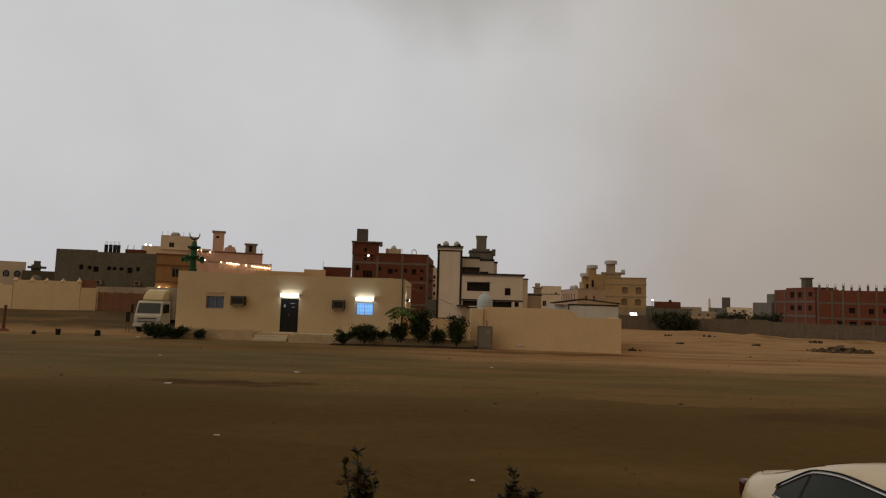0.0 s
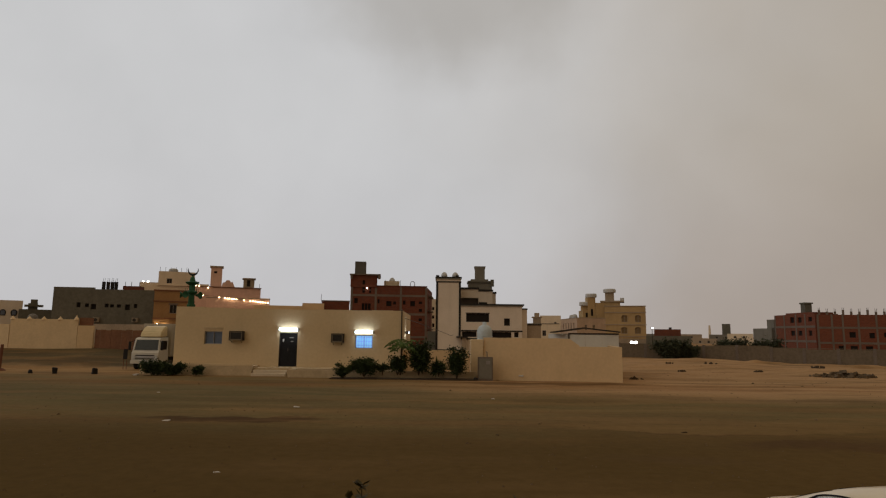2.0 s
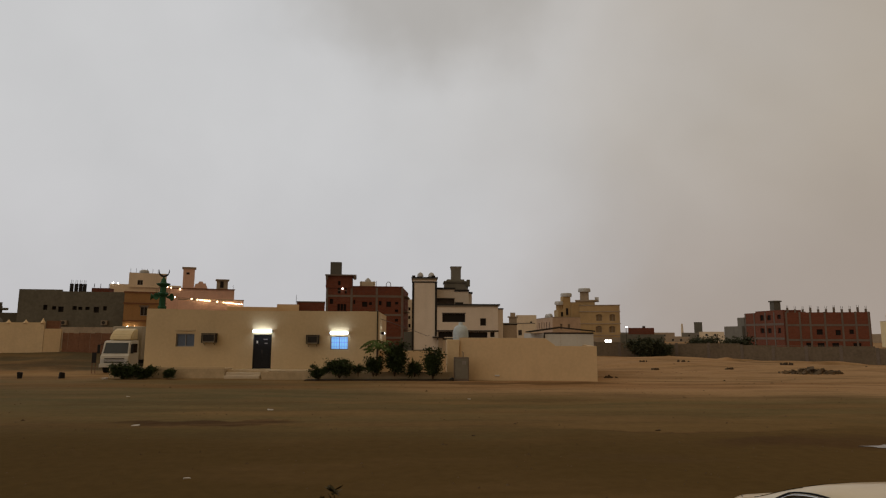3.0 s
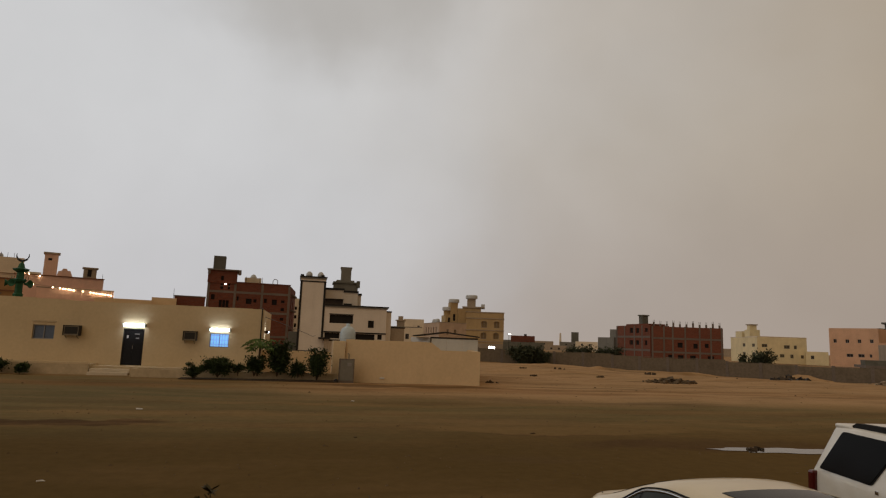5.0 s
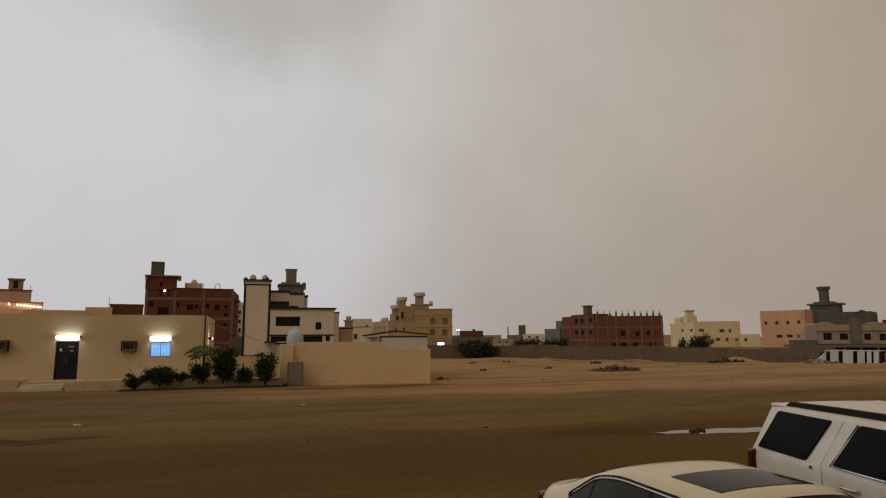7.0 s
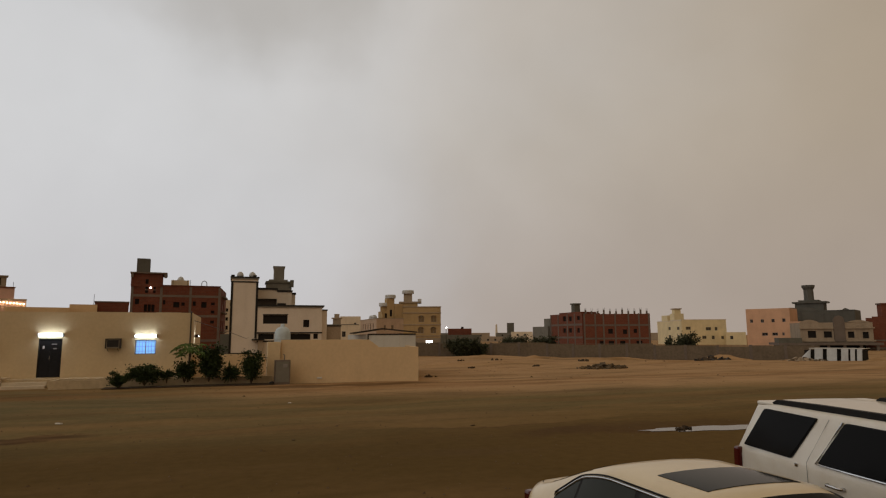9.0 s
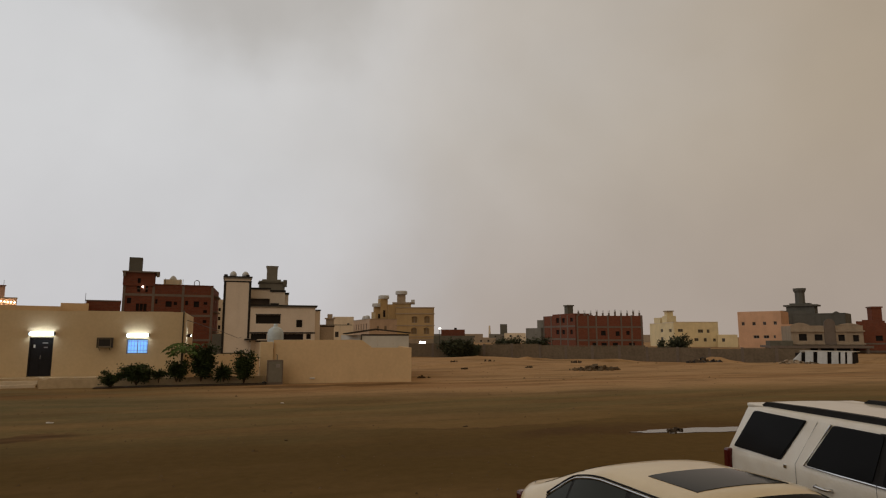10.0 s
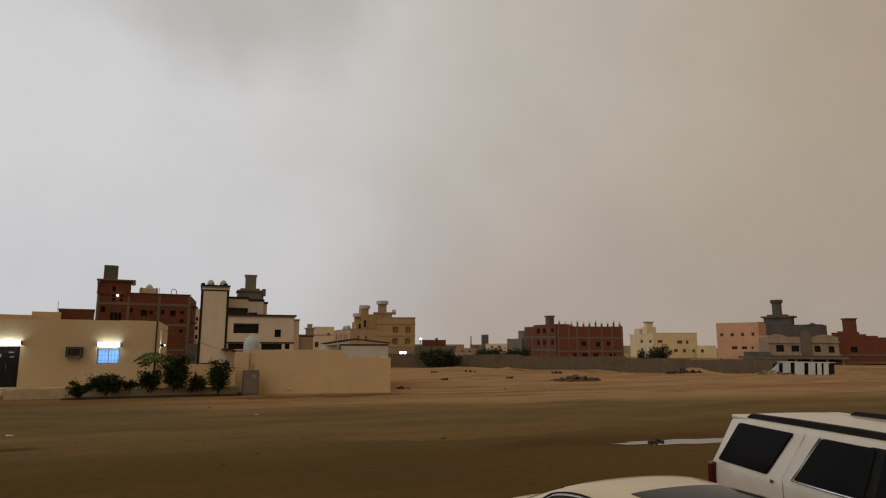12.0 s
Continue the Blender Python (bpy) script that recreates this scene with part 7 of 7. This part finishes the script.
    patch(top, [2.84 + 0.07 * k for k in range(12)], lambda u: [0.08 + 0.84 * q / 10 for q in range(11)], 0.005, "windscreen", M_CARGLASS, t, m)
    part("boot_seam", tube(bmesh.new(), [(0.20, 0.31, 0.985), (0.16, 0.33, 0.983), (0.12, 0.35, 0.975), (0.04, 0.38, 0.948)], 0.005, 5), M_RUBBER, t, m=m)
    part("rear_bumper", soft_box(-0.06, 0.10, 0.14, W - 0.14, 0.32, 0.58, 0.04), M_PAINT_C, t, m=m)
    for s0 in (0.92, 3.78):
        for i in (0.12, W - 0.12):
            road_wheel(t, m, s0, i, 0.33, 0.22)


sedan()


# ---- foreground ----
def puddle():
    bm = bmesh.new()
    n = 72
    pts = []
    for k in range(n):
        a = 2 * math.pi * k / n
        r = 1 + 0.45 * noise.noise((math.cos(a) * 2.2, math.sin(a) * 2.2, 4.0)) + 0.12 * noise.noise((math.cos(a) * 7, math.sin(a) * 7, 1.0))
        pts.append((13.05 + 2.15 * r * math.cos(a), 14.5 + 0.42 * r * math.sin(a) - 0.22 * (2.3 * r * math.cos(a)) * 0.55, 0))
    a = [bm.verts.new((x, y, 0.012)) for x, y, z in pts]
    b = [bm.verts.new((x, y, -0.05)) for x, y, z in pts]
    bm.faces.new(a)
    for k in range(n):
        bm.faces.new((a[k], b[k], b[(k + 1) % n], a[(k + 1) % n]))
    solid("puddle", bm, M_WET, "shallow puddle reflecting the grey sky on the dirt street", "puddle")
    pile("stone", "small muddy stones in the puddle", "stones", (12.0, 14.75, 0.0), (0.35, 0.12, 0.05), 7, 51, (M_SOIL,), 0.03, 0.08)


puddle()
for i, (x, y, s) in enumerate(((-7.95, 18.55, 0.085), (-4.1, 11.9, 0.055), (0.58, 9.4, 0.055), (1.52, 16.65, 0.05), (-5.0, 22.2, 0.10), (6.7, 17.4, 0.07), (29.8, 43.6, 0.16), (-18.0, 37.3, 0.22), (2.2, 26.0, 0.06), (-12.0, 27.0, 0.06))):
    bm = soft_box(-s, s, -s * 0.5, s * 0.5, 0.0, s * 0.35, s * 0.12)
    for v in bm.verts:
        v.co += Vector((noise.noise(v.co * 30 + Vector((i, 0, 0))), noise.noise(v.co * 30 + Vector((0, i, 0))), 0.4 * noise.noise(v.co * 25))) * s * 0.5
    solid("litter", bm, M_PAPER if i not in (3, 5) else M_SOIL, "crumpled pale scrap of litter on the dirt" if i not in (3, 5) else "small dark stone on the dirt", "litter", pose(x, y, height(x, y), 0, 0, 40 * i), group="litter on the street")


def pot_plant(x, y, tall, seed, flowers):
    t = thing("flowering_shrub", "young shrub with tall dull red blossoms in a terracotta pot", "plant", (x, y, 0), group="potted shrubs in front of the porch")
    rng = random.Random(seed)
    part("pot", turned([(0.20, 0.0), (0.26, 0.30), (0.29, 0.32), (0.29, 0.40), (0.26, 0.40), (0.24, 0.34)], 20, (x, y)), M_POT, t)
    bm = bmesh.new()
    tips = []
    for k in range(12):
        a = rng.uniform(0, 6.28)
        h = tall * (1.0 if k == 0 else rng.uniform(0.72, 0.90))
        r = 0.03 if k == 0 else rng.uniform(0.05, 0.22)
        p = [(x, y, 0.3), (x + r * 0.5 * math.cos(a), y + r * 0.5 * math.sin(a), 0.3 + (h - 0.3) * 0.5), (x + r * math.cos(a), y + r * math.sin(a), h)]
        tube(bm, p, [0.012, 0.008, 0.004], 6)
        tips.append(p)
    part("stems", bm, M_BARK, t)
    verts, faces = [], []
    for p in tips:
        for j in range(46):
            f = rng.uniform(0.35, 1.0) if p is not tips[0] else rng.choice((rng.uniform(0.3, 0.75), rng.uniform(0.80, 0.90), rng.uniform(0.95, 1.0)))
            a, b, c = (Vector(q) for q in p)
            q = a.lerp(b, f * 2) if f < 0.5 else b.lerp(c, f * 2 - 1)
            d = Vector((rng.gauss(0, 1), rng.gauss(0, 1), rng.gauss(0.4, 0.5))).normalized()
            s = d.cross(Vector((0, 0.2, 1))).normalized()
            l = rng.uniform(0.06, 0.11)
            i = len(verts)
            verts += [q, q + d * l * 0.5 + s * l * 0.35, q + d * l, q + d * l * 0.5 - s * l * 0.35]
            faces += [(i, i + 1, i + 2), (i, i + 2, i + 3)]
    me = bpy.data.meshes.new("leaves")
    me.from_pydata([tuple(v) for v in verts], [], faces)
    me.materials.append(M_OLIVE)
    part("leaves", me, None, t)
    for k in range(flowers):
        a, r = rng.uniform(0, 6.28), rng.uniform(0.05, 0.2)
        bm = bmesh.new()
        c = Vector((x + r * math.cos(a), y + r * math.sin(a), tall * rng.uniform(0.68, 0.80)))
        for q in range(6):
            b = q * math.pi / 3
            p = [c, c + Vector((0.05 * math.cos(b - 0.4), 0.05 * math.sin(b - 0.4), 0.03)), c + Vector((0.08 * math.cos(b), 0.08 * math.sin(b), 0.04)), c + Vector((0.05 * math.cos(b + 0.4), 0.05 * math.sin(b + 0.4), 0.03))]
            bm.faces.new([bm.verts.new(v) for v in p])
        part("blossom", bm, M_RED, t)


pot_plant(-0.69, 6.15, 1.155, 5, 5)
pot_plant(0.82, 6.15, 1.0, 9, 4)



def gravel():
    """Loose pebbles and clods strewn over the dirt street and the plot."""
    rng = random.Random(77)
    verts, faces = [], []
    for k in range(1300):
        y = 7 + 45 * rng.random() ** 1.6
        x = rng.uniform(-0.75, 0.95) * (y + 3)
        if (y > 35 and x < 11.5) or (2.6 < x < 9 and y < 7.5):
            continue
        r = rng.uniform(0.012, 0.035) * (1 + y / 70) * (2.0 if rng.random() < 0.04 else 1)
        z, a = height(x, y), rng.uniform(0, 6.28)
        i = len(verts)
        for q in range(5):
            b = a + q * 1.2566
            verts.append((x + r * rng.uniform(0.7, 1.3) * math.cos(b), y + r * rng.uniform(0.7, 1.3) * math.sin(b), z - 0.01))
        verts.append((x + r * 0.2, y, z + r * rng.uniform(0.4, 0.9)))
        faces += [(i + q, i + (q + 1) % 5, i + 5) for q in range(5)]
    me = bpy.data.meshes.new("gravel")
    me.from_pydata(verts, [], faces)
    me.materials.append(M_PEBBLE)
    tagged(new("gravel", me), "loose pebbles and clods strewn over the dirt", "gravel", kind="stuff")


gravel()

# ---- unseen house and porch, added behind the view to shade the near ground ----
unseen_house = thing("unseen_shade_house", "unseen plain house with a raised porch, added to shade the near ground", "house", (0, -2, 0))
bm = bmesh.new()
box(bm, -16, 16, -9.0, -1.4, -0.5, 7.5)
part("wall", bm, M_COMP, unseen_house)
bm = bmesh.new()
box(bm, -4, 4, -1.397, 0.7, -0.5, 1.0)
part("porch", bm, M_STEP, unseen_house)
